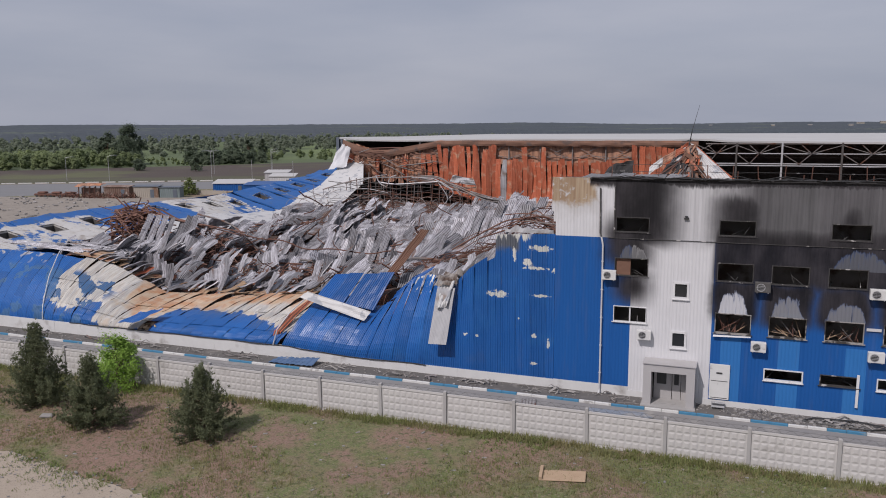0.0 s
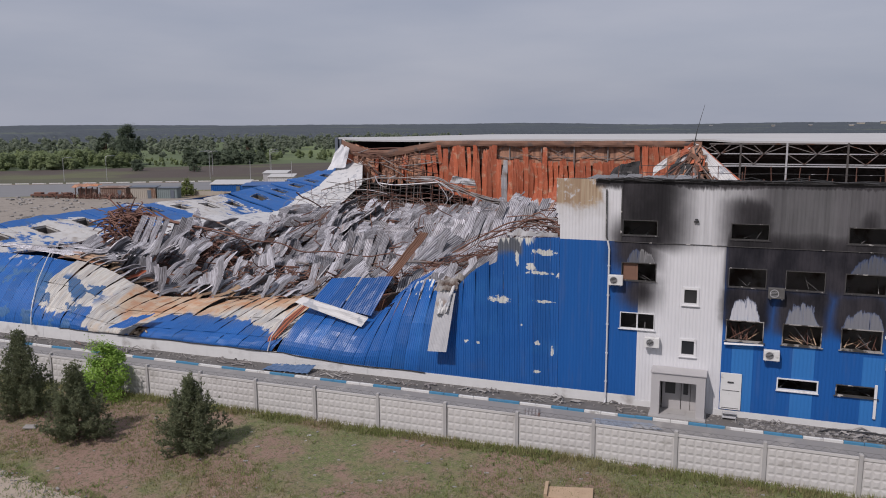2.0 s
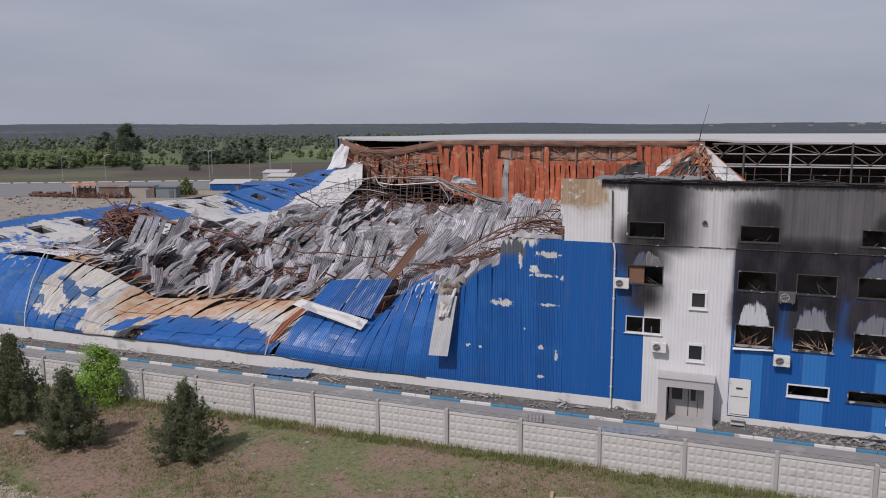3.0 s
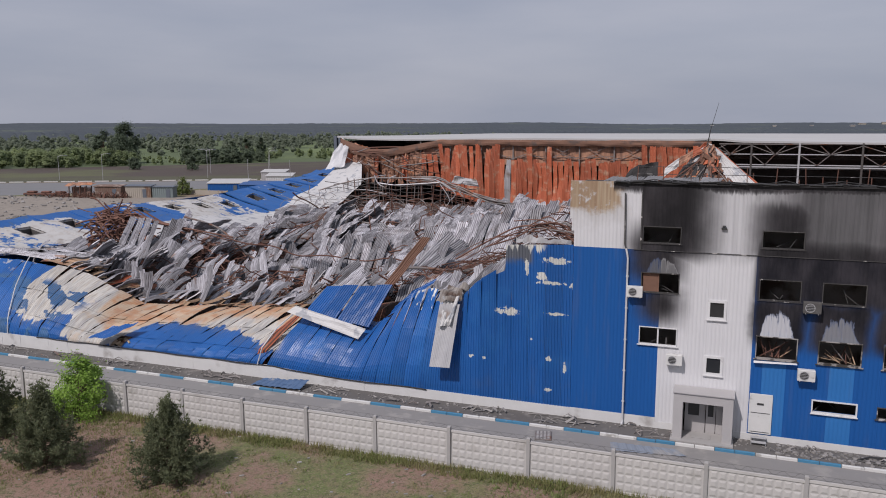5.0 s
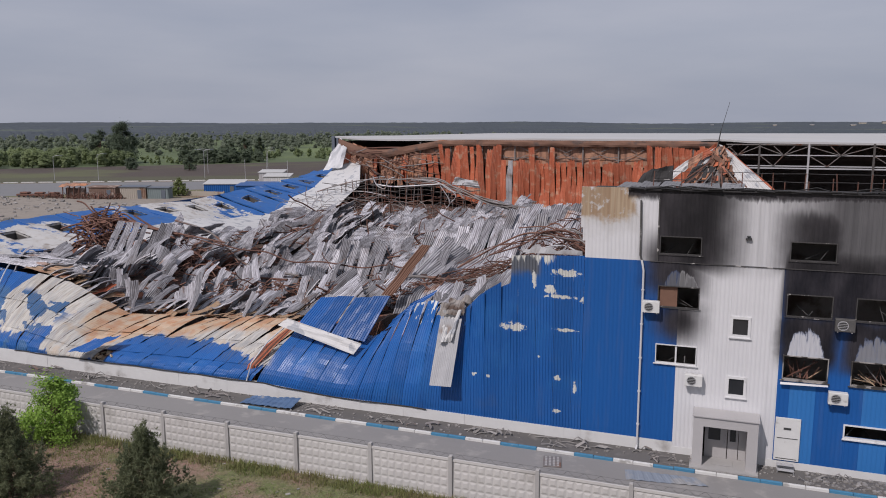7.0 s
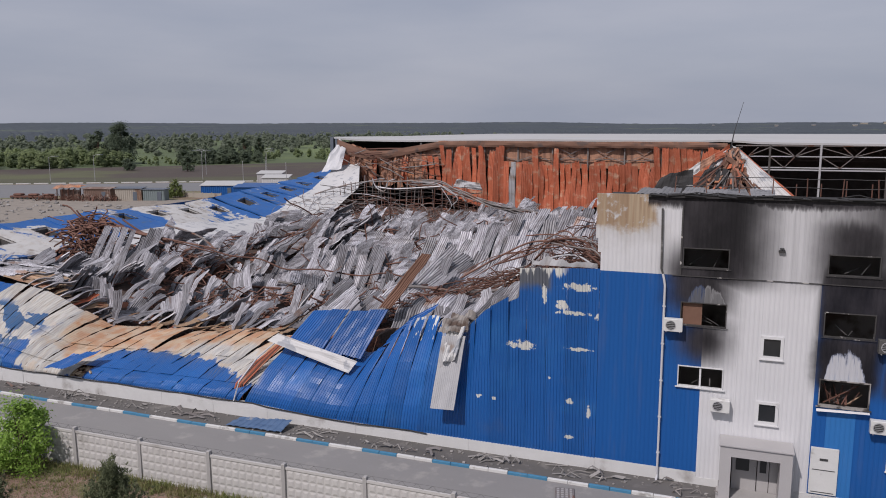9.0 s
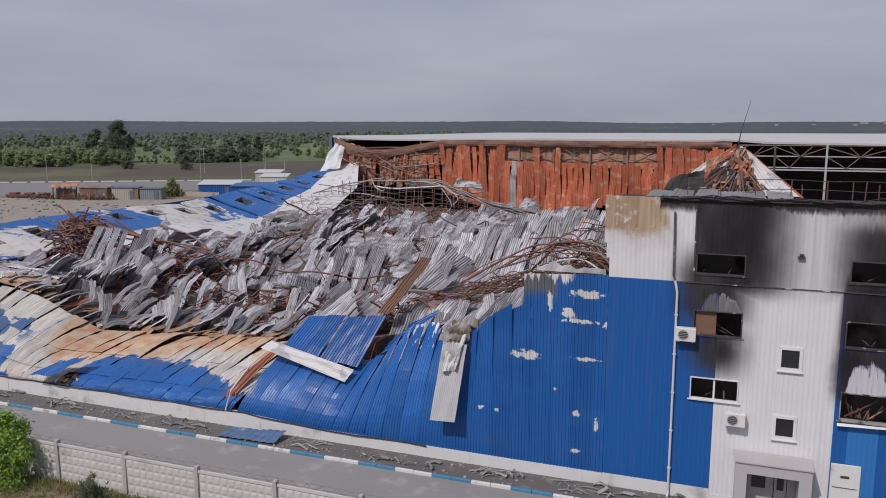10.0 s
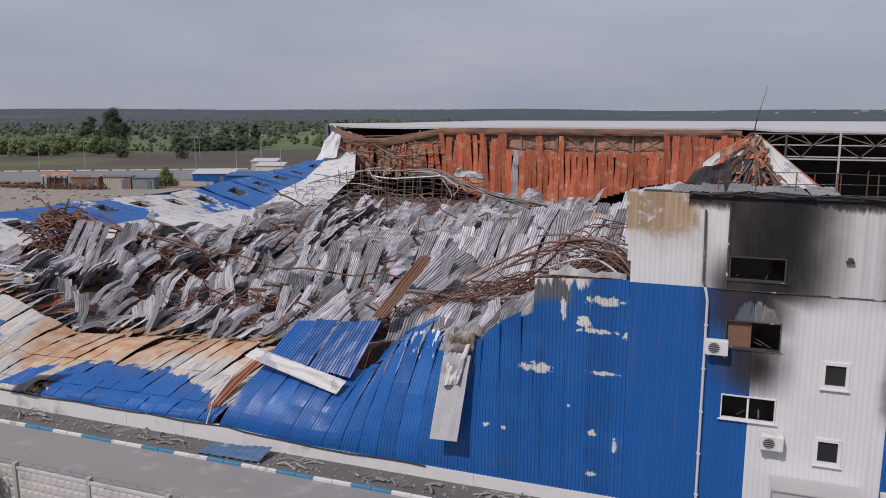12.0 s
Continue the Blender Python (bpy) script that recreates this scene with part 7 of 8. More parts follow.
    top.location += Vector((-0.1, 5.0, -0.12))
    # row of grey sheets behind the office roof
    row = thing("office_roof_sheets", "row of bent grey sheets lying on the office roof corner", "metal sheet", (8, 5, 13))
    for i in range(6):
        x = -1.6 + i * 1.02
        y0, y1 = rng.uniform(0.6, 1.0), rng.uniform(3.6, 5.0)
        za, zb = 13.84 + rng.uniform(0, 0.05), 13.84 + rng.uniform(0, 0.12)
        q = ribbed_quad((x, y0, za), (x + 1.0, y0 + rng.uniform(-0.3, 0.3), za + rng.uniform(-0.03, 0.05)), (x + 1.0 + rng.uniform(-0.2, 0.2), y1, zb), (x + rng.uniform(-0.2, 0.2), y1, zb + rng.uniform(-0.05, 0.08)), 5, 6, 0.02, sag=0.05)
        part("sheet", q, M_dirty_sheet, row)
    mast = thing("lightning_mast", "thin leaning dark mast on the roof peak", "mast", (2, 45, 14))
    s = Shape()
    s.tube([(2.4, 45, 14.0), (2.75, 45, 16.4)], 0.08, 6, 0.06)
    part("pole", s, M_dark, mast)
    s = Shape()
    s.tube([(2.75, 45, 16.4), (3.5, 45, 19.45)], 0.035, 5, 0.018)
    part("rod", s, M_dark, mast)
    s = Shape()
    s.bar((2.25, 45, 15.3), (2.85, 45, 15.45), 0.05)
    part("bracket", s, M_dark, mast)
    mast.location += Vector((-0.1, 5.0, -0.12))


ridge_debris()

# ---- plants ----
def pine(x, y, height, radius, seed):
    rng = random.Random(seed)
    z0 = ground_height(x, y)
    top = thing("pine_tree", "young dense dark green pine growing in the grass", "tree", (x, y, z0), "young pines")
    s = Shape()
    s.tube([(x, y, z0 - 0.1), (x + 0.03, y, z0 + height * 0.5), (x, y + 0.02, z0 + height * 0.97)], 0.09, 7, 0.015)
    limbs = []
    for i in range(int(30 * height)):
        f = 0.02 + 0.92 * (i / (30 * height)) ** 1.15
        a = i * 2.4 + rng.uniform(-0.4, 0.4)
        l = radius * table(f, [(0, 0.95), (0.15, 1.0), (0.40, 0.72), (0.62, 0.43), (0.82, 0.2), (1.0, 0.05)]) * rng.uniform(0.58, 1.18)
        b = Vector((x, y, z0 + f * height))
        up = rng.uniform(0.05, 0.32) + 0.35 * f
        tip = b + Vector((math.cos(a) * l, math.sin(a) * l, l * up))
        mid = b.lerp(tip, 0.5) - Vector((0, 0, 0.06 * l))
        limbs.append((b, mid, tip))
        if l > 0.4:
            s.tube([tuple(b), tuple(mid), tuple(tip)], 0.018, 3, 0.006)
    part("trunk", s, M_bark, top, "thin brown trunk with limbs")
    # upright young shoots on the limb ends
    limbs += [(tip - Vector((0, 0, 0.05)), tip + Vector((0, 0, 0.14)), tip + Vector((rng.uniform(-0.06, 0.06), rng.uniform(-0.06, 0.06), rng.uniform(0.3, 0.8)))) for b, mid, tip in limbs if rng.random() < 0.75]
    limbs.append((Vector((x, y, z0 + height * 0.85)), Vector((x, y, z0 + height * 0.95)), Vector((x, y, z0 + height * 1.04))))
    vs, fs = [], []
    for b, mid, tip in limbs:
        n = max(5, int((tip - b).length * 22))
        for j in range(n):
            t = 0.25 + 0.75 * (j + rng.random()) / n
            p = (b.lerp(mid, t * 2) if t < 0.5 else mid.lerp(tip, t * 2 - 1)) + Vector([rng.gauss(0, 0.09) for _ in range(3)])
            way = (tip - b).normalized()
            for _ in range(9):
                d = (way * rng.uniform(0.0, 0.9) + Vector([rng.gauss(0, 0.62) for _ in range(3)]) + Vector((0, 0, 0.35))).normalized()
                l = rng.uniform(0.10, 0.20)
                side = d.cross(Vector([rng.gauss(0, 1) for _ in range(3)])).normalized() * 0.022
                k = len(vs)
                vs += [tuple(p - side), tuple(p + side), tuple(p + d * l)]
                fs.append((k, k + 1, k + 2))
    c = Shape()
    c.v, c.f = vs, fs
    part("crown", c, M_needles, top, "dark green needles")


pine(-32.0, -14.0, 4.75, 1.75, 1)
pine(-26.2, -15.7, 3.75, 1.8, 2)
pine(-19.25, -14.85, 3.7, 1.7, 3)
pine(-37.5, -16.5, 3.6, 1.7, 4)


def leafy(name, label, x, y, height, radius, seed, material, n, size, category="bush", group=""):
    """A bush or tree: limbs and a crown of single leaves in clumps."""
    rng = random.Random(seed)
    z0 = ground_height(x, y)
    top = thing(name, label, category, (x, y, z0), group)
    s = Shape()
    clumps = []
    s.tube([(x, y, z0 - 0.1), (x, y, z0 + height * 0.55)], 0.03 * height, 6, 0.012 * height)
    for i in range(30):
        a = i * 2.39996
        f = rng.uniform(0.12, 1.0)
        r = radius * math.sqrt(max(0.05, 1 - (2 * f - 0.85) ** 2 * 0.8)) * rng.uniform(0.35, 1.0)
        p = Vector((x + math.cos(a) * r, y + math.sin(a) * r, z0 + height * f))
        clumps.append((p, radius * rng.uniform(0.16, 0.34)))
        s.tube([(x, y, z0 + height * f * 0.3), tuple(p.lerp(Vector((x, y, z0 + height * f * 0.6)), 0.5)), tuple(p)], 0.010 * height, 3, 0.004 * height)
    part("trunk", s, M_bark, top)
    c = Shape()
    vs, fs = [], []
    for i in range(n):
        p, r = clumps[rng.randrange(len(clumps))]
        q = p + Vector([rng.gauss(0, r * 0.55) for _ in range(3)])
        if q.z < z0 + 0.05:
            continue
        face = (q - Vector((x, y, z0 + height * 0.45))) / radius + Vector([rng.gauss(0, 0.5) for _ in range(3)]) + Vector((0, 0, 0.3))
        d = face.cross(Vector([rng.gauss(0, 1) for _ in range(3)])).normalized()
        e = d.cross(face).normalized()
        l = size * rng.uniform(0.6, 1.3)
        k = len(vs)
        vs += [tuple(q - d * l), tuple(q + e * l * 0.5), tuple(q + d * l), tuple(q - e * l * 0.5)]
        fs.append((k, k + 1, k + 2, k + 3))
    c.v, c.f = vs, fs
    part("crown", c, material, top)
    return top


leafy("leafy_bush", "bright green leafy bush beside the concrete fence", -29.7, -10.0, 3.2, 1.8, 11, M_leaves, 9000, 0.085)
leafy("leafy_bush", "green bush beside the container sheds", -123, 115, 4.0, 2.0, 12, M_weeds, 1400, 0.28)
leafy("round_bush", "dark round bush on the ploughed field", -217, 203, 4.2, 2.8, 13, M_far_dark, 900, 0.45)
leafy("round_bush", "dark pointed bush on the ploughed field", -191, 205, 5.2, 2.4, 14, M_far_dark, 900, 0.45)
leafy("broad_tree", "tall dark green tree standing over the tree row", -256, 241, 17.2, 6.5, 15, M_far_dark, 9000, 0.44, "tree")
leafy("broad_tree", "tall dark green tree standing over the tree row", -268, 240, 14.5, 4.6, 16, M_far_dark, 4800, 0.5, "tree")
leafy("broad_tree", "tall dark green tree standing over the tree row", -263, 246, 12.5, 4.5, 19, M_far_dark, 4000, 0.5, "tree")
for i, (x, y, h) in enumerate(((-238, 297, 9.0), (-232, 301, 10.0), (-225, 304, 10.5))):
    leafy("poplar", "slim dark green poplar in the tree row", x, y, h, 2.2, 30 + i, M_far_dark, 1100, 0.7, "tree", group="poplars")


def woodland(name, label, spots, material, seed, size, leaf):
    """Far trees nobody could count: each a cluster of ragged leaf clumps."""
    rng = random.Random(seed)
    vs, fs = [], []
    for x, y, z, h, r in spots:
        lobes = [(rng.uniform(0, 6.3), rng.uniform(0.15, 0.95), rng.uniform(0.35, 0.75)) for _ in range(9)]
        for _ in range(size):
            a, f, q = lobes[rng.randrange(9)]
            rr = r * math.sqrt(max(0.12, 1 - (2 * f - 0.85) ** 2)) * q
            c = Vector((x + math.cos(a) * rr + rng.gauss(0, r * 0.22), y + math.sin(a) * rr + rng.gauss(0, r * 0.22), z + max(0.04, f + rng.gauss(0, 0.09)) * h))
            # leaves face outwards and up, as in a closed crown
            face = Vector(((c.x - x) / r + rng.gauss(0, 0.3), (c.y - y) / r + rng.gauss(0, 0.3), 1.3 * (c.z - z) / h + rng.gauss(0, 0.25)))
            d = face.cross(Vector((rng.gauss(0, 1), rng.gauss(0, 1), rng.gauss(0, 1)))).normalized()
            e = d.cross(face).normalized()
            l = leaf * rng.uniform(0.6, 1.4)
            k = len(vs)
            vs += [tuple(c - d * l), tuple(c + e * l * 0.7), tuple(c + d * l), tuple(c - e * l * 0.7)]
            fs.append((k, k + 1, k + 2, k + 3))
        # the closed inside of the crown, one uneven lump for each limb
        for a, f, q in lobes:
            rr = r * math.sqrt(max(0.12, 1 - (2 * f - 0.85) ** 2)) * q * 0.8
            cx, cy, cz = x + math.cos(a) * rr, y + math.sin(a) * rr, z + f * h * 0.92
            k = len(vs)
            for i in range(4):
                e = (-1.0, -0.4, 0.4, 1.0)[i]
                w = r * (0.18, 0.42, 0.40, 0.14)[i]
                vs += [(cx + w * math.cos(b) * rng.uniform(0.75, 1.2), cy + w * math.sin(b) * rng.uniform(0.75, 1.2), max(z, cz + e * h * 0.13 * rng.uniform(0.8, 1.2))) for b in (0, 1.05, 2.09, 3.14, 4.19, 5.24)]
            fs += [(k + i * 6 + j, k + i * 6 + (j + 1) % 6, k + i * 6 + 6 + (j + 1) % 6, k + i * 6 + 6 + j) for i in range(3) for j in range(6)]
            fs.append(tuple(k + 18 + j for j in range(6)))
    sh = Shape()
    sh.v, sh.f = vs, fs
    solo(name, sh, material, label, "trees", kind="stuff")


def along(n, d0, d1, s0, s1, h0, h1, seed):
    """Spots by distance d along the road's normal and s along the road."""
    rng = random.Random(seed)
    out = []
    for _ in range(n):
        d, t = rng.uniform(d0, d1), rng.uniform(s0, s1)
        h = rng.uniform(h0, h1)
        out.append(((t - d) * 0.7071, (t + d) * 0.7071, 0, h, h * rng.uniform(0.36, 0.55)))
    return out


woodland("woodland", "row of mixed green trees beyond the ploughed field", along(560, 324, 400, -240, -8, 3, 7.6, 41), M_far_leaves, 51, 360, 0.42)
woodland("woodland", "low shrubs and saplings at the edge of the meadow", along(26, 330, 400, -8, 14, 1, 2.6, 45), M_far_leaves, 55, 200, 0.3)
woodland("woodland", "dark row of trees behind the ploughed field", along(70, 330, 356, 14, 50, 2.5, 6.2, 42), M_far_dark, 52, 320, 0.45)
woodland("woodland", "low green trees and shrubs at the edge of the meadow", along(70, 352, 440, 48, 190, 1.5, 5, 46), M_far_leaves, 56, 300, 0.4)
woodland("woodland", "scattered trees in far meadows", along(1000, 440, 760, -560, 330, 3, 7, 43), M_hazed_leaves, 53, 90, 0.6)
woodland("woodland", "darker far woodland", along(1500, 640, 1150, -1100, 420, 5, 9, 44), M_hazed_leaves, 54, 60, 0.9)


def forest():
    """Forested ridges out to the horizon, with the blue-grey of far haze in their colour."""
    s = Shape()
    rings = [900, 1000, 1150, 1350, 1600, 1900, 2300, 2800, 3400, 4100, 4500]
    nseg = 520
    pts = []
    for j, r in enumerate(rings):
        for i in range(nseg + 1):
            a = radians(28) + radians(125) * i / nseg
            base = table(r, [(900, 2), (1000, 8), (1600, 11), (2800, 19), (4100, 28), (4500, 20)])
            x, y = r * math.cos(a), r * math.sin(a)
            right = max(0, min(1, (x + 500 + 0.15 * r) / 900))
            z = base * (1 - 0.35 * right) + (4.0 + 0.0012 * r) * noise.noise((x * 0.0016, y * 0.0016, 3)) + 1.6 * noise.noise((x * 0.02, y * 0.02, 6)) + rnd(-0.8, 0.8)
            pts.append((x, y, z if r > 900 else -1))
    n = nseg + 1
    s.add(pts, [(j * n + i, j * n + i + 1, (j + 1) * n + i + 1, (j + 1) * n + i) for j in range(len(rings) - 1) for i in range(nseg)])
    solo("backdrop", s, M_hazed_canopy, "dark forested ridges along the horizon", kind="structure")


forest()




def grass():
    rng = random.Random(61)
    vs, fs = [], []
    for _ in range(46000):
        x, y = rng.uniform(-48, 20), rng.uniform(-27, -9.1)
        if y < -20.2 - (x + 24) * 0.14 and rng.random() < 0.97:
            continue
        by_fence = y > -10.2
        if not by_fence and noise.noise((x * 0.22, y * 0.22, 1.5)) + 0.4 * noise.noise((x * 0.9, y * 0.9, 4.5)) < rng.uniform(-0.35, 0.45):
            continue
        z = ground_height(x, y)
        for _ in range(6 if by_fence else 4):
            a = rng.uniform(0, 6.3)
            l = rng.uniform(0.08, 0.20) * (1.7 if by_fence else 0.9)
            bx, by = x + rng.gauss(0, 0.10), y + rng.gauss(0, 0.10)
            w = 0.018
            k = len(vs)
            vs += [(bx - w * math.sin(a), by + w * math.cos(a), z - 0.02), (bx + w * math.sin(a), by - w * math.cos(a), z - 0.02), (bx + math.cos(a) * l * 0.5, by + math.sin(a) * l * 0.5, z + l)]
            fs.append((k, k + 1, k + 2))
    s = Shape()
    s.v, s.f = vs, fs
    solo("grass", s, M_grass, "short dry and green grass tufts", "grass", kind="stuff")
    # rank green growth along the fence and in hollows
    vs, fs = [], []
    for _ in range(8000):
        x = rng.uniform(-48, 20)
        y = -9.15 - abs(rng.gauss(0, 0.9)) if rng.random() < 0.5 else rng.uniform(-25, -10)
        verge = rng.random() < 0.3
        if verge:
            y = -20.3 - (x + 24) * 0.14 + rng.gauss(0, 0.7)
        if noise.noise((x * 0.35, y * 0.35, 7.5)) < (0.0 if y > -10.3 or verge else 0.15):
            continue
        z = ground_height(x, y)
        for _ in range(6):
            a = rng.uniform(0, 6.3)
            l = rng.uniform(0.08, 0.24)
            bx, by = x + rng.gauss(0, 0.12), min(-9.06, y + rng.gauss(0, 0.12))
            w = 0.03
            k = len(vs)
            vs += [(bx - w * math.sin(a), by + w * math.cos(a), z - 0.02), (bx + w * math.sin(a), by - w * math.cos(a), z - 0.02), (bx + math.cos(a) * l * 0.8, by + math.sin(a) * l * 0.8, z + l * 0.8)]
            fs.append((k, k + 1, k + 2))
    s = Shape()
    s.v, s.f = vs, fs
    solo("weeds", s, M_weeds, "green weeds along the foot of the fence", "weeds", kind="stuff")


grass()


# ---- yard behind: sheds, containers, lamps ----
def shed(name, label, x, y, length, width, height, turn, wall, roof, category, door=True, pitch=0.25):
    top = thing(name, label, category, (x, y, 0))
    m = pose(x, y, 0, 0, 0, turn)
    s = Shape()
    prof = ribs(-length / 2, length / 2, 0.5, 0.06)
    n = len(prof)
    s.add([(px, -width / 2 - d, z) for z in (0, height) for px, d in prof], [(i, i + 1, n + i + 1, n + i) for i in range(n - 1)], m)
    s.box(-length / 2, length / 2, -width / 2 + 0.01, width / 2, 0, height, m)
    part("body", s, wall, top)
    r = Shape()
    o = 0.25
    r.add([(-length / 2 - o, -width / 2 - o, height + 0.02), (length / 2 + o, -width / 2 - o, height + 0.02), (length / 2 + o, width / 2 + o, height + pitch), (-length / 2 - o, width / 2 + o, height + pitch),
           (-length / 2 - o, -width / 2 - o, height + 0.14), (length / 2 + o, -width / 2 - o, height + 0.14), (length / 2 + o, width / 2 + o, height + pitch + 0.12), (-length / 2 - o, width / 2 + o, height + pitch + 0.12)],
          [(3, 2, 1, 0), (4, 5, 6, 7), (0, 1, 5, 4), (1, 2, 6, 5), (2, 3, 7, 6), (3, 0, 4, 7)], m)
    part("roof", r, roof, top)
    if door:
        d = Shape()
        d.box(length * 0.18, length * 0.18 + 0.95, -width / 2 - 0.12, -width / 2 - 0.07, 0.05, 2.05, m)
        part("door", d, M_dark_steel, top)


M_beige = plain("beige_container_paint", (0.34, 0.30, 0.25), (0.44, 0.40, 0.34), 0.7, scale=0.4, stain=(0.20, 0.12, 0.08), stain_at=(0.55, 0.7), stain_scale=0.3)
M_teal = plain("grey_green_paint", (0.15, 0.19, 0.19), (0.22, 0.26, 0.26), 0.7, scale=0.4)
M_burnt_cabin = plain("burnt_cabin_steel", (0.13, 0.08, 0.06), (0.26, 0.17, 0.13), 0.85, scale=0.5, stain=(0.36, 0.29, 0.25), stain_at=(0.5, 0.62), stain_scale=0.5)
shed("container_shed", "beige steel container with a flat grey roof in the yard", -128.3, 106.2, 6.2, 2.6, 2.7, 17, M_beige, M_dark_steel, "container")
shed("container_shed", "grey-green steel container in the yard", -122.6, 108.0, 5.0, 2.6, 2.5, 17, M_teal, M_dark_steel, "container", pitch=0.1)
shed("burnt_cabin", "burnt-out brown steel cabin in the yard", -135.6, 104.2, 6.5, 2.6, 2.6, 16, M_burnt_cabin, M_burnt_cabin, "cabin")
shed("blue_shed", "blue shed with a pale roof behind the warehouse", -115.6, 124.0, 9.6, 5.0, 2.5, 20, M_blue, M_roof, "shed", pitch=0.8)
shed("blue_shed", "low blue shed with blue roof beside the warehouse", -106.4, 124.2, 9.0, 5.6, 2.3, 16, M_blue, M_blue, "shed", pitch=0.6)
shed("white_shed", "white utility shed with a pale sloping roof", -114.4, 146.4, 7.2, 4.2, 2.9, 18, M_white, M_roof, "shed", pitch=0.7)
shed("white_shed", "small grey utility shed with a pale roof", -121.0, 154.0, 7.0, 4.6, 3.5, 18, M_portal, M_roof, "shed", pitch=0.6)


def yard_wall():
    """Low rendered wall in front of the blue sheds: posts, capping, slabs."""
    top = thing("yard_wall", "low pale concrete wall in front of blue sheds", "wall", (-116.2, 116.6, 0))
    m = pose(-116.2, 116.6, 0, 0, 0, 2)
    for i in range(4):
        s = Shape()
        s.box(-5.2 + i * 2.6 + 0.1, -5.2 + (i + 1) * 2.6 - 0.1, -0.06, 0.06, 0, 1.15, m)
        part("slab", s, M_beige, top)
    for i in range(5):
        s = Shape()
        s.box(-5.3 + i * 2.6, -5.1 + i * 2.6, -0.1, 0.1, 0, 1.3, m)
        part("post", s, M_beige, top)


yard_wall()


def wrecks():
    rng = random.Random(71)
    top = thing("burnt_kiosk", "collapsed rusty kiosk with a sagging orange roof", "kiosk", (-143, 102, 0))
    for sx in (-2.6, -1.0, 0.8, 2.4):
        s = Shape()
        s.bar((-143 + sx, 101.2, 0), (-143 + sx + 0.2, 101.2, 2.7), 0.18)
        part("post", s, M_rust, top)
        s = Shape()
        s.bar((-143 + sx, 103.4, 0), (-143 + sx, 103.4, 2.7), 0.18)
        part("post", s, M_rust, top)
    s = ribbed_quad((-146.6, 100.6, 2.7), (-139.6, 101.6, 2.9), (-140, 104.6, 3.3), (-146.6, 103.6, 3.5), 12, 6, 0.06, sag=0.5)
    part("roof", s, M_brown_wall, top, "rusted sagging roof")
    s = Shape()
    s.box(-146, -140.5, 102.6, 103.2, 0, 2.3)
    part("wall", s, M_burnt_cabin, top)
    for i in range(3):
        x = -156 + i * 4.0
        car = thing("burnt_car", "burnt-out rusty car wreck in the yard", "car", (x, 100.0 + i * 0.6, 0), "car wrecks")
        m = pose(x, 100 + i * 0.6, 0, 0, 0, 15 + rng.uniform(-20, 20))
        s = Shape()
        s.box(-2.0, 2.0, -0.8, 0.8, 0.3, 0.85, m, bevel=0.12)
        s.box(-1.1, 1.0, -0.7, 0.7, 0.85, 1.35, m, bevel=0.18)
        part("body", s, M_rust, car)
        for wx in (-1.25, 1.25):
            for wy in (-0.8, 0.8):
                w = Shape()
                a, b = m @ Vector((wx, wy - 0.1, 0.3)), m @ Vector((wx, wy + 0.1, 0.3))
                w.tube([tuple(a), tuple(b)], 0.3, 10)
                part("wheel", w, M_dark, car)
    # scrap round the kiosk
    s = Shape()
    for _ in range(150):
        x, y = rng.uniform(-150, -130), 100.6 + rng.gauss(0, 0.8)
        y += (x + 143) * 0.22
        a = rng.uniform(0, 6.3)
        l = rng.uniform(0.5, 2.2)
        s.bar((x, y, 0.05), (x + l * math.cos(a), y + l * math.sin(a) * 0.6, rng.uniform(0.1, 1.6)), rng.uniform(0.06, 0.3), rng.uniform(0.04, 0.12))
    solo("scrap_metal", s, M_rust, "rusty scrap metal heaped round the kiosk", "scrap", kind="stuff")
    # rubble lumps
    vs = Shape()
    for _ in range(420):
        x, y = rng.uniform(-170, -76), rng.uniform(30, 98)
        if y > 106 + (x + 120) * 0.2 or y < 20 + (-76 - x) * 0.1:
            continue
        s = rng.uniform(0.15, 0.55)
        m = pose(x, y, 0.05, rng.uniform(-20, 20), rng.uniform(-20, 20), rng.uniform(0, 180))
        vs.box(-s, s, -s * 0.6, s * 0.6, -0.1, s * 0.6, m, bevel=s * 0.15)
    solo("rubble", vs, M_litter, "pale broken concrete lumps strewn over the yard", "rubble", kind="stuff")


wrecks()


def lamp(x, y, h, arms):
    top = thing("street_lamp", "grey street lamp beside the far road", "street lamp", (x, y, 0), "street lamps")
    s = Shape()
    s.tube([(x, y, 0), (x, y, h)], 0.08, 6, 0.05)
    part("pole", s, M_pale_steel, top)
    for sx in arms:
        s = Shape()
        s.tube([(x, y, h - 0.1), (x + sx * 0.7, y + sx * 0.4, h + 0.25), (x + sx * 1.9, y + sx * 1.0, h + 0.3)], 0.05, 5)
        arm = part("arm", s, M_pale_steel, top)
        m = pose(x + sx * 2.2, y + sx * 1.15, h + 0.26, 0, 0, 28)
        b = Shape()
        b.box(-0.45, 0.45, -0.15, 0.15, -0.08, 0.08, m, bevel=0.03)
        part("lamp_head", b, M_dark_steel, arm)


for x, y, h, arms in ((-198, 148, 7.5, (1,)), (-184, 152, 8.0, (1,)), (-157, 169.8, 9.0, (-1, 1)), (-147, 190.7, 9.0, (1,)), (-230, 118, 8.5, (1,)), (-171, 190, 8.5, (-1,)), (-118, 136, 8.0, ()), (-103, 133, 8.0, ()), (-150, 196, 8, (1,))):
    lamp(x, y, h, arms)


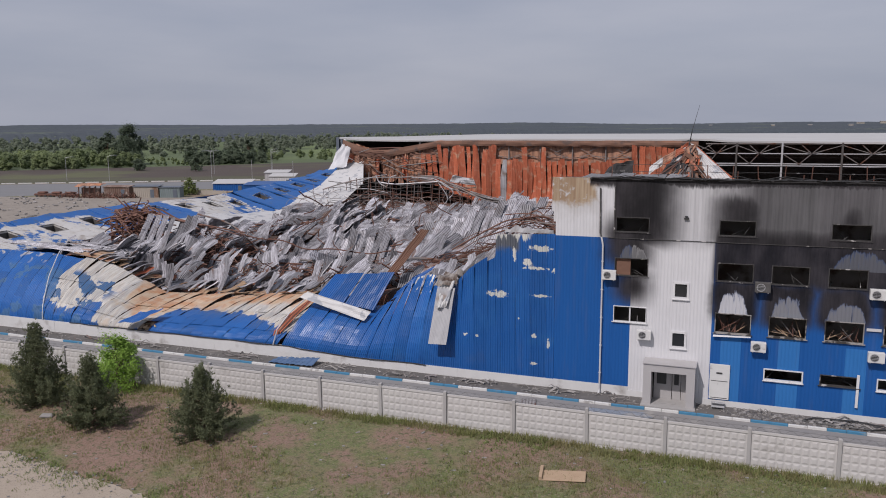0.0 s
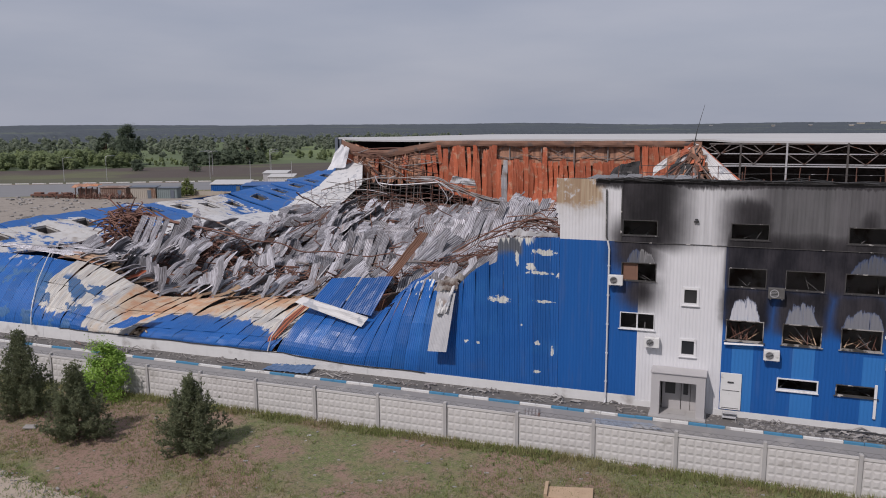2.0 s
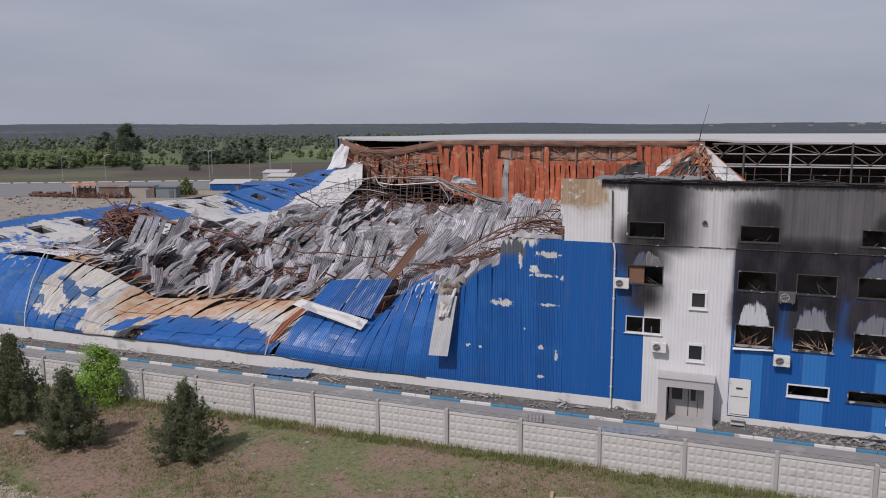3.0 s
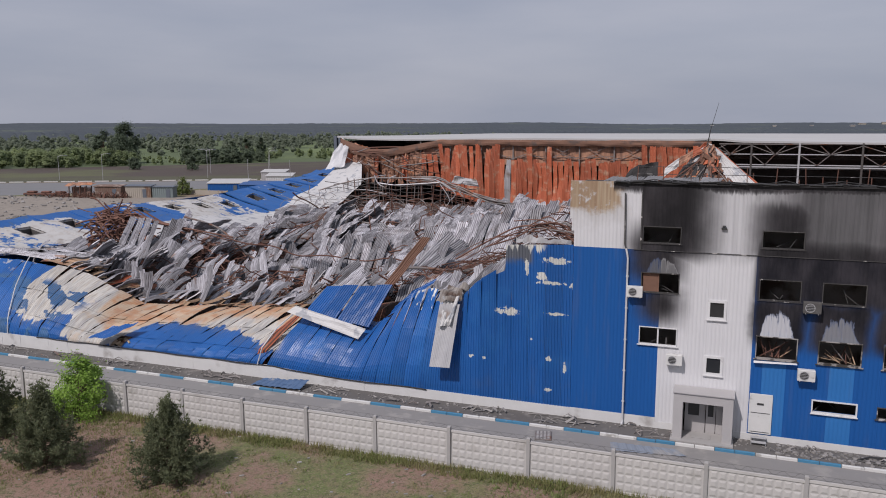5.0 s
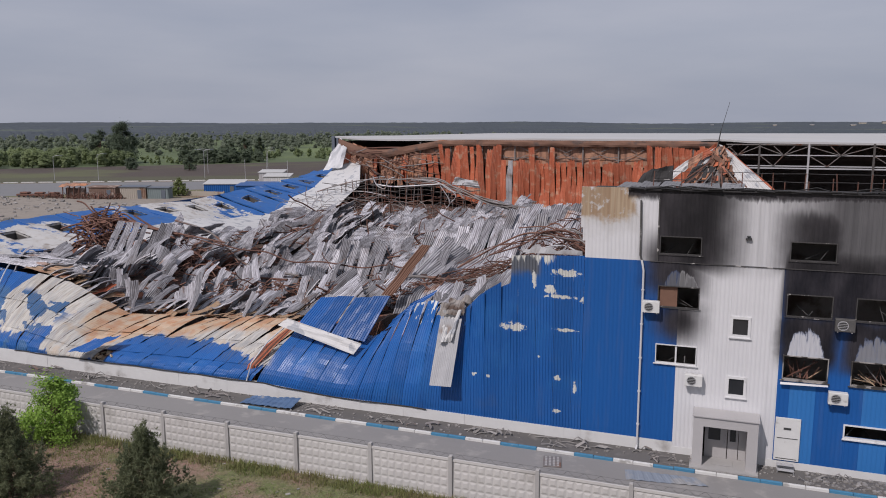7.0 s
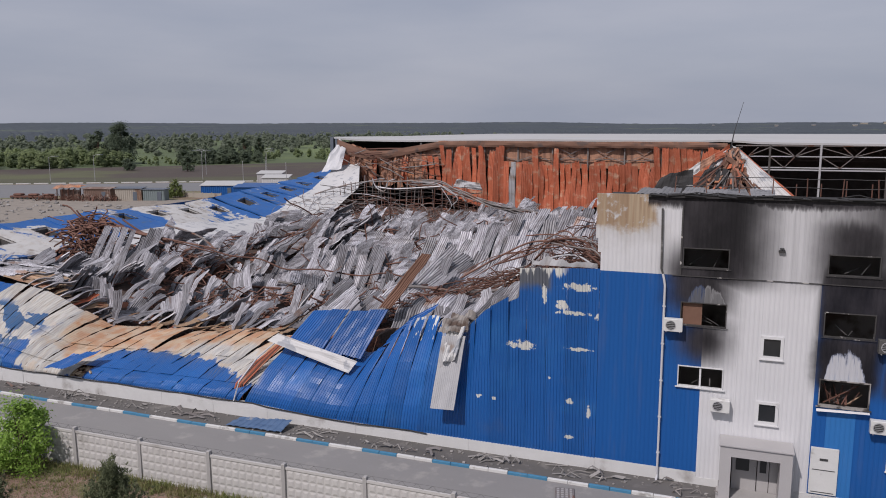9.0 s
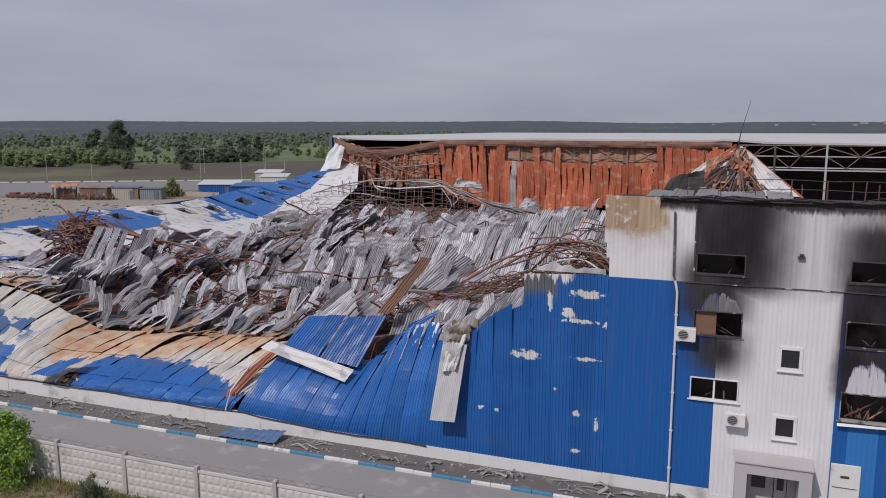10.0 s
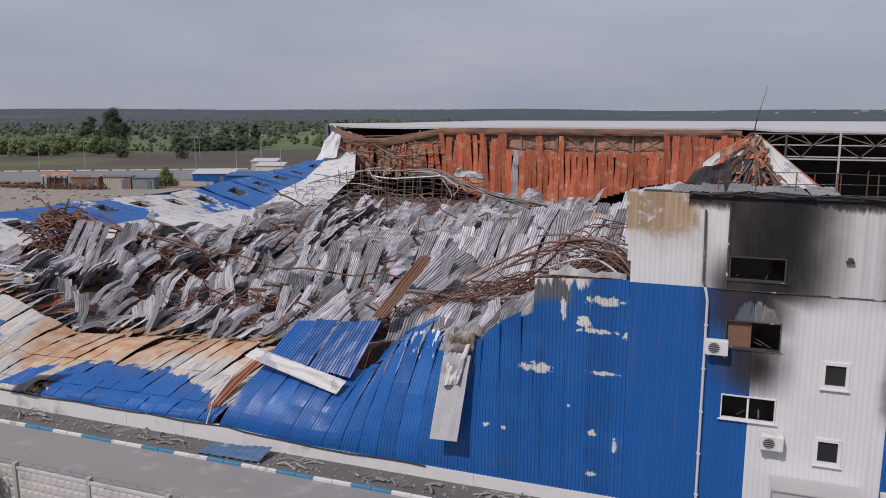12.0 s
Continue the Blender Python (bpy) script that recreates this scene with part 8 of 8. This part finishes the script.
def guard_rail():
    top = thing("road_barrier", "long white painted barrier along the far road", "barrier", (-197, 146, 0))
    for i in range(60):
        a = (-330 + i * 4.44, 65.4 + i * 2.3)
        if a[0] > -80:
            break
        s = Shape()
        s.bar((a[0], a[1], 0.2), (a[0] + 3.6, a[1] + 1.86, 0.2), 0.25, 0.3)
        part("block", s, M_kerb_white, top)


guard_rail()


def far_houses():
    rng = random.Random(81)
    for i, (x, y, w, h) in enumerate(((560, 3300, 60, 14), (470, 3350, 26, 10), (120, 2500, 9, 4), (230, 2600, 10, 4), (330, 2500, 12, 4), (640, 2700, 14, 5), (-60, 2600, 8, 4), (420, 2900, 12, 4), (720, 3000, 16, 6), (820, 3100, 22, 6))):
        b = thing("distant_building", "pale far building near the horizon", "building", (x, y, 10), "far buildings")
        s = Shape()
        s.box(x - w / 2, x + w / 2, y, y + 20, 4, 8 + h)
        part("wall", s, M_beige, b)
        r = Shape()
        r.box(x - w / 2 - 1, x + w / 2 + 1, y - 1, y + 21, 8.02 + h, 9.5 + h)
        part("roof", r, M_portal, b)


far_houses()


# ---- litter ----
def litter():
    rng = random.Random(91)
    # debris along the foot of the wall
    for k, (x0, n, y0, y1, wide) in enumerate(((-47, 22, -1.5, -0.5, 2.6), (-41.5, 14, -1.3, -0.3, 1.6), (-36, 26, -1.5, -0.3, 2.2), (-31, 8, -1.3, -0.4, 1.4), (-26.6, 26, -1.5, -0.4, 2.4), (-19, 14, -1.4, -0.5, 1.0), (-15, 10, -1.5, -0.8, 1.0),
                                                (-12.5, 9, -1.5, -0.5, 1.4), (-8.2, 24, -1.5, -0.4, 2.0), (-3.8, 28, -1.5, -0.3, 3.0), (1.4, 18, -1.5, -0.4, 1.4), (9.2, 16, -1.5, -0.4, 2.6), (13.5, 18, -1.5, -0.3, 2.4), (17, 24, -1.5, -0.3, 2.4))):
        s = Shape()
        for _ in range(int(n * 0.55)):
            x, y = x0 + rng.gauss(0, wide * 0.45), rng.uniform(y0, y1)
            a, l = rng.gauss(0.1, 0.6), rng.uniform(0.3, 1.5)
            p0 = Vector((x, y, 0.14))
            p2 = Vector((x + math.cos(a) * l, max(-1.62, min(-0.12, y + math.sin(a) * l * 0.5)), 0.15 + rng.uniform(0.0, 0.12)))
            p1 = p0.lerp(p2, 0.5) + Vector((rng.uniform(-0.15, 0.15), rng.uniform(-0.12, 0.12), rng.uniform(0.03, 0.28)))
            p1.y = max(-1.62, min(-0.12, p1.y))
            if rng.random() < 0.55:
                s.tube([tuple(p0), tuple(p1), tuple(p2)], rng.uniform(0.012, 0.04), 4)
            else:
                w = Vector((rng.uniform(-0.12, 0.12), rng.uniform(0.05, 0.22), rng.uniform(0.0, 0.08)))
                s.add([tuple(p0), tuple(p1), tuple(p2), tuple(p2 + w), tuple(p1 + w * 0.8), tuple(p0 + w)], [(0, 1, 4, 5), (1, 2, 3, 4)])
        solo("debris_scraps", s, (M_litter, M_old_steel, M_litter)[k % 3], "bent metal scraps and strips lying on the pavement", "debris", "scraps along the wall", "stuff")
    s = Shape()
    for _ in range(500):
        x, y = rng.uniform(-50, 20), rng.uniform(-1.6, -0.1)
        r = rng.uniform(0.02, 0.07)
        s.box(-r, r, -r, r, 0, r, pose(x, y, 0.125, rng.uniform(-20, 20), 0, rng.uniform(0, 90)))
    for _ in range(350):
        x, y = rng.uniform(8, 20), rng.uniform(-1.6, -0.1)
        r = rng.uniform(0.02, 0.09)
        s.box(-r, r, -r, r, 0, r, pose(x, y, 0.125, rng.uniform(-20, 20), 0, rng.uniform(0, 90)))
    solo("gravel", s, M_litter, "small grey crumbs and rubble along the wall", "rubble", kind="stuff")
    # stones and scraps in the grass
    s = Shape()
    for _ in range(260):
        x, y = rng.uniform(-45, 18), rng.uniform(-24, -9.6)
        r = rng.uniform(0.02, 0.07)
        s.box(-r, r, -r * 0.7, r * 0.7, -0.02, r * 0.7, pose(x, y, ground_height(x, y), rng.uniform(-20, 20), 0, rng.uniform(0, 90)), bevel=r * 0.2)
    for _ in range(900):
        x = rng.uniform(-50, 0)
        y = -20.6 - (x + 24) * 0.14 - abs(rng.gauss(0, 1.3)) + 0.4
        r = rng.uniform(0.015, 0.06)
        s.box(-r, r, -r * 0.7, r * 0.7, -0.02, r * 0.7, pose(x, y, ground_height(x, y) + 0.03, rng.uniform(-20, 20), 0, rng.uniform(0, 90)))
    for _ in range(60):
        x, y = rng.uniform(-45, 18), rng.uniform(-20, -9.6)
        r = rng.uniform(0.05, 0.13)
        s.box(-r, r, -r * 0.5, r * 0.5, -0.02, r * 0.3, pose(x, y, ground_height(x, y), rng.uniform(-20, 20), 0, rng.uniform(0, 90)), bevel=r * 0.1)
    solo("stones", s, M_litter, "small pale stones and scraps in the grass", "stones", kind="stuff")
    s = Shape()
    s.box(-1.1, 1.1, -0.5, 0.5, 0, 0.06, pose(0.35, -13.35, ground_height(0.3, -13.3) + 0.03, 3, -3, 8), bevel=0.02)
    s.box(-1.1, -0.95, -0.5, 0.7, 0.06, 0.2, pose(0.35, -13.35, ground_height(0.3, -13.3) + 0.03, 3, -3, 8))
    solo("wooden_board", s, M_wood, "pale brown wooden board lying in the grass", "board")
    s = Shape()
    s.box(-0.35, 0.35, -0.2, 0.2, 0, 0.16, pose(-29.8, -15.6, ground_height(-29.8, -15.6), 4, 3, 25), bevel=0.05)
    solo("stone_block", s, M_litter, "pale stone block in the grass", "stone")
    s = Shape()
    s.tube([(11.8, -1.0, 0.16), (12.9, -1.3, 0.18), (15.2, -1.45, 0.2), (16.6, -0.9, 0.22), (14.6, -0.55, 0.3), (12.4, -0.6, 0.25), (11.8, -1.0, 0.16)], 0.05, 5)
    solo("charred_hoop", s, M_dark, "charred bent metal hoop lying on the pavement", "debris")


litter()
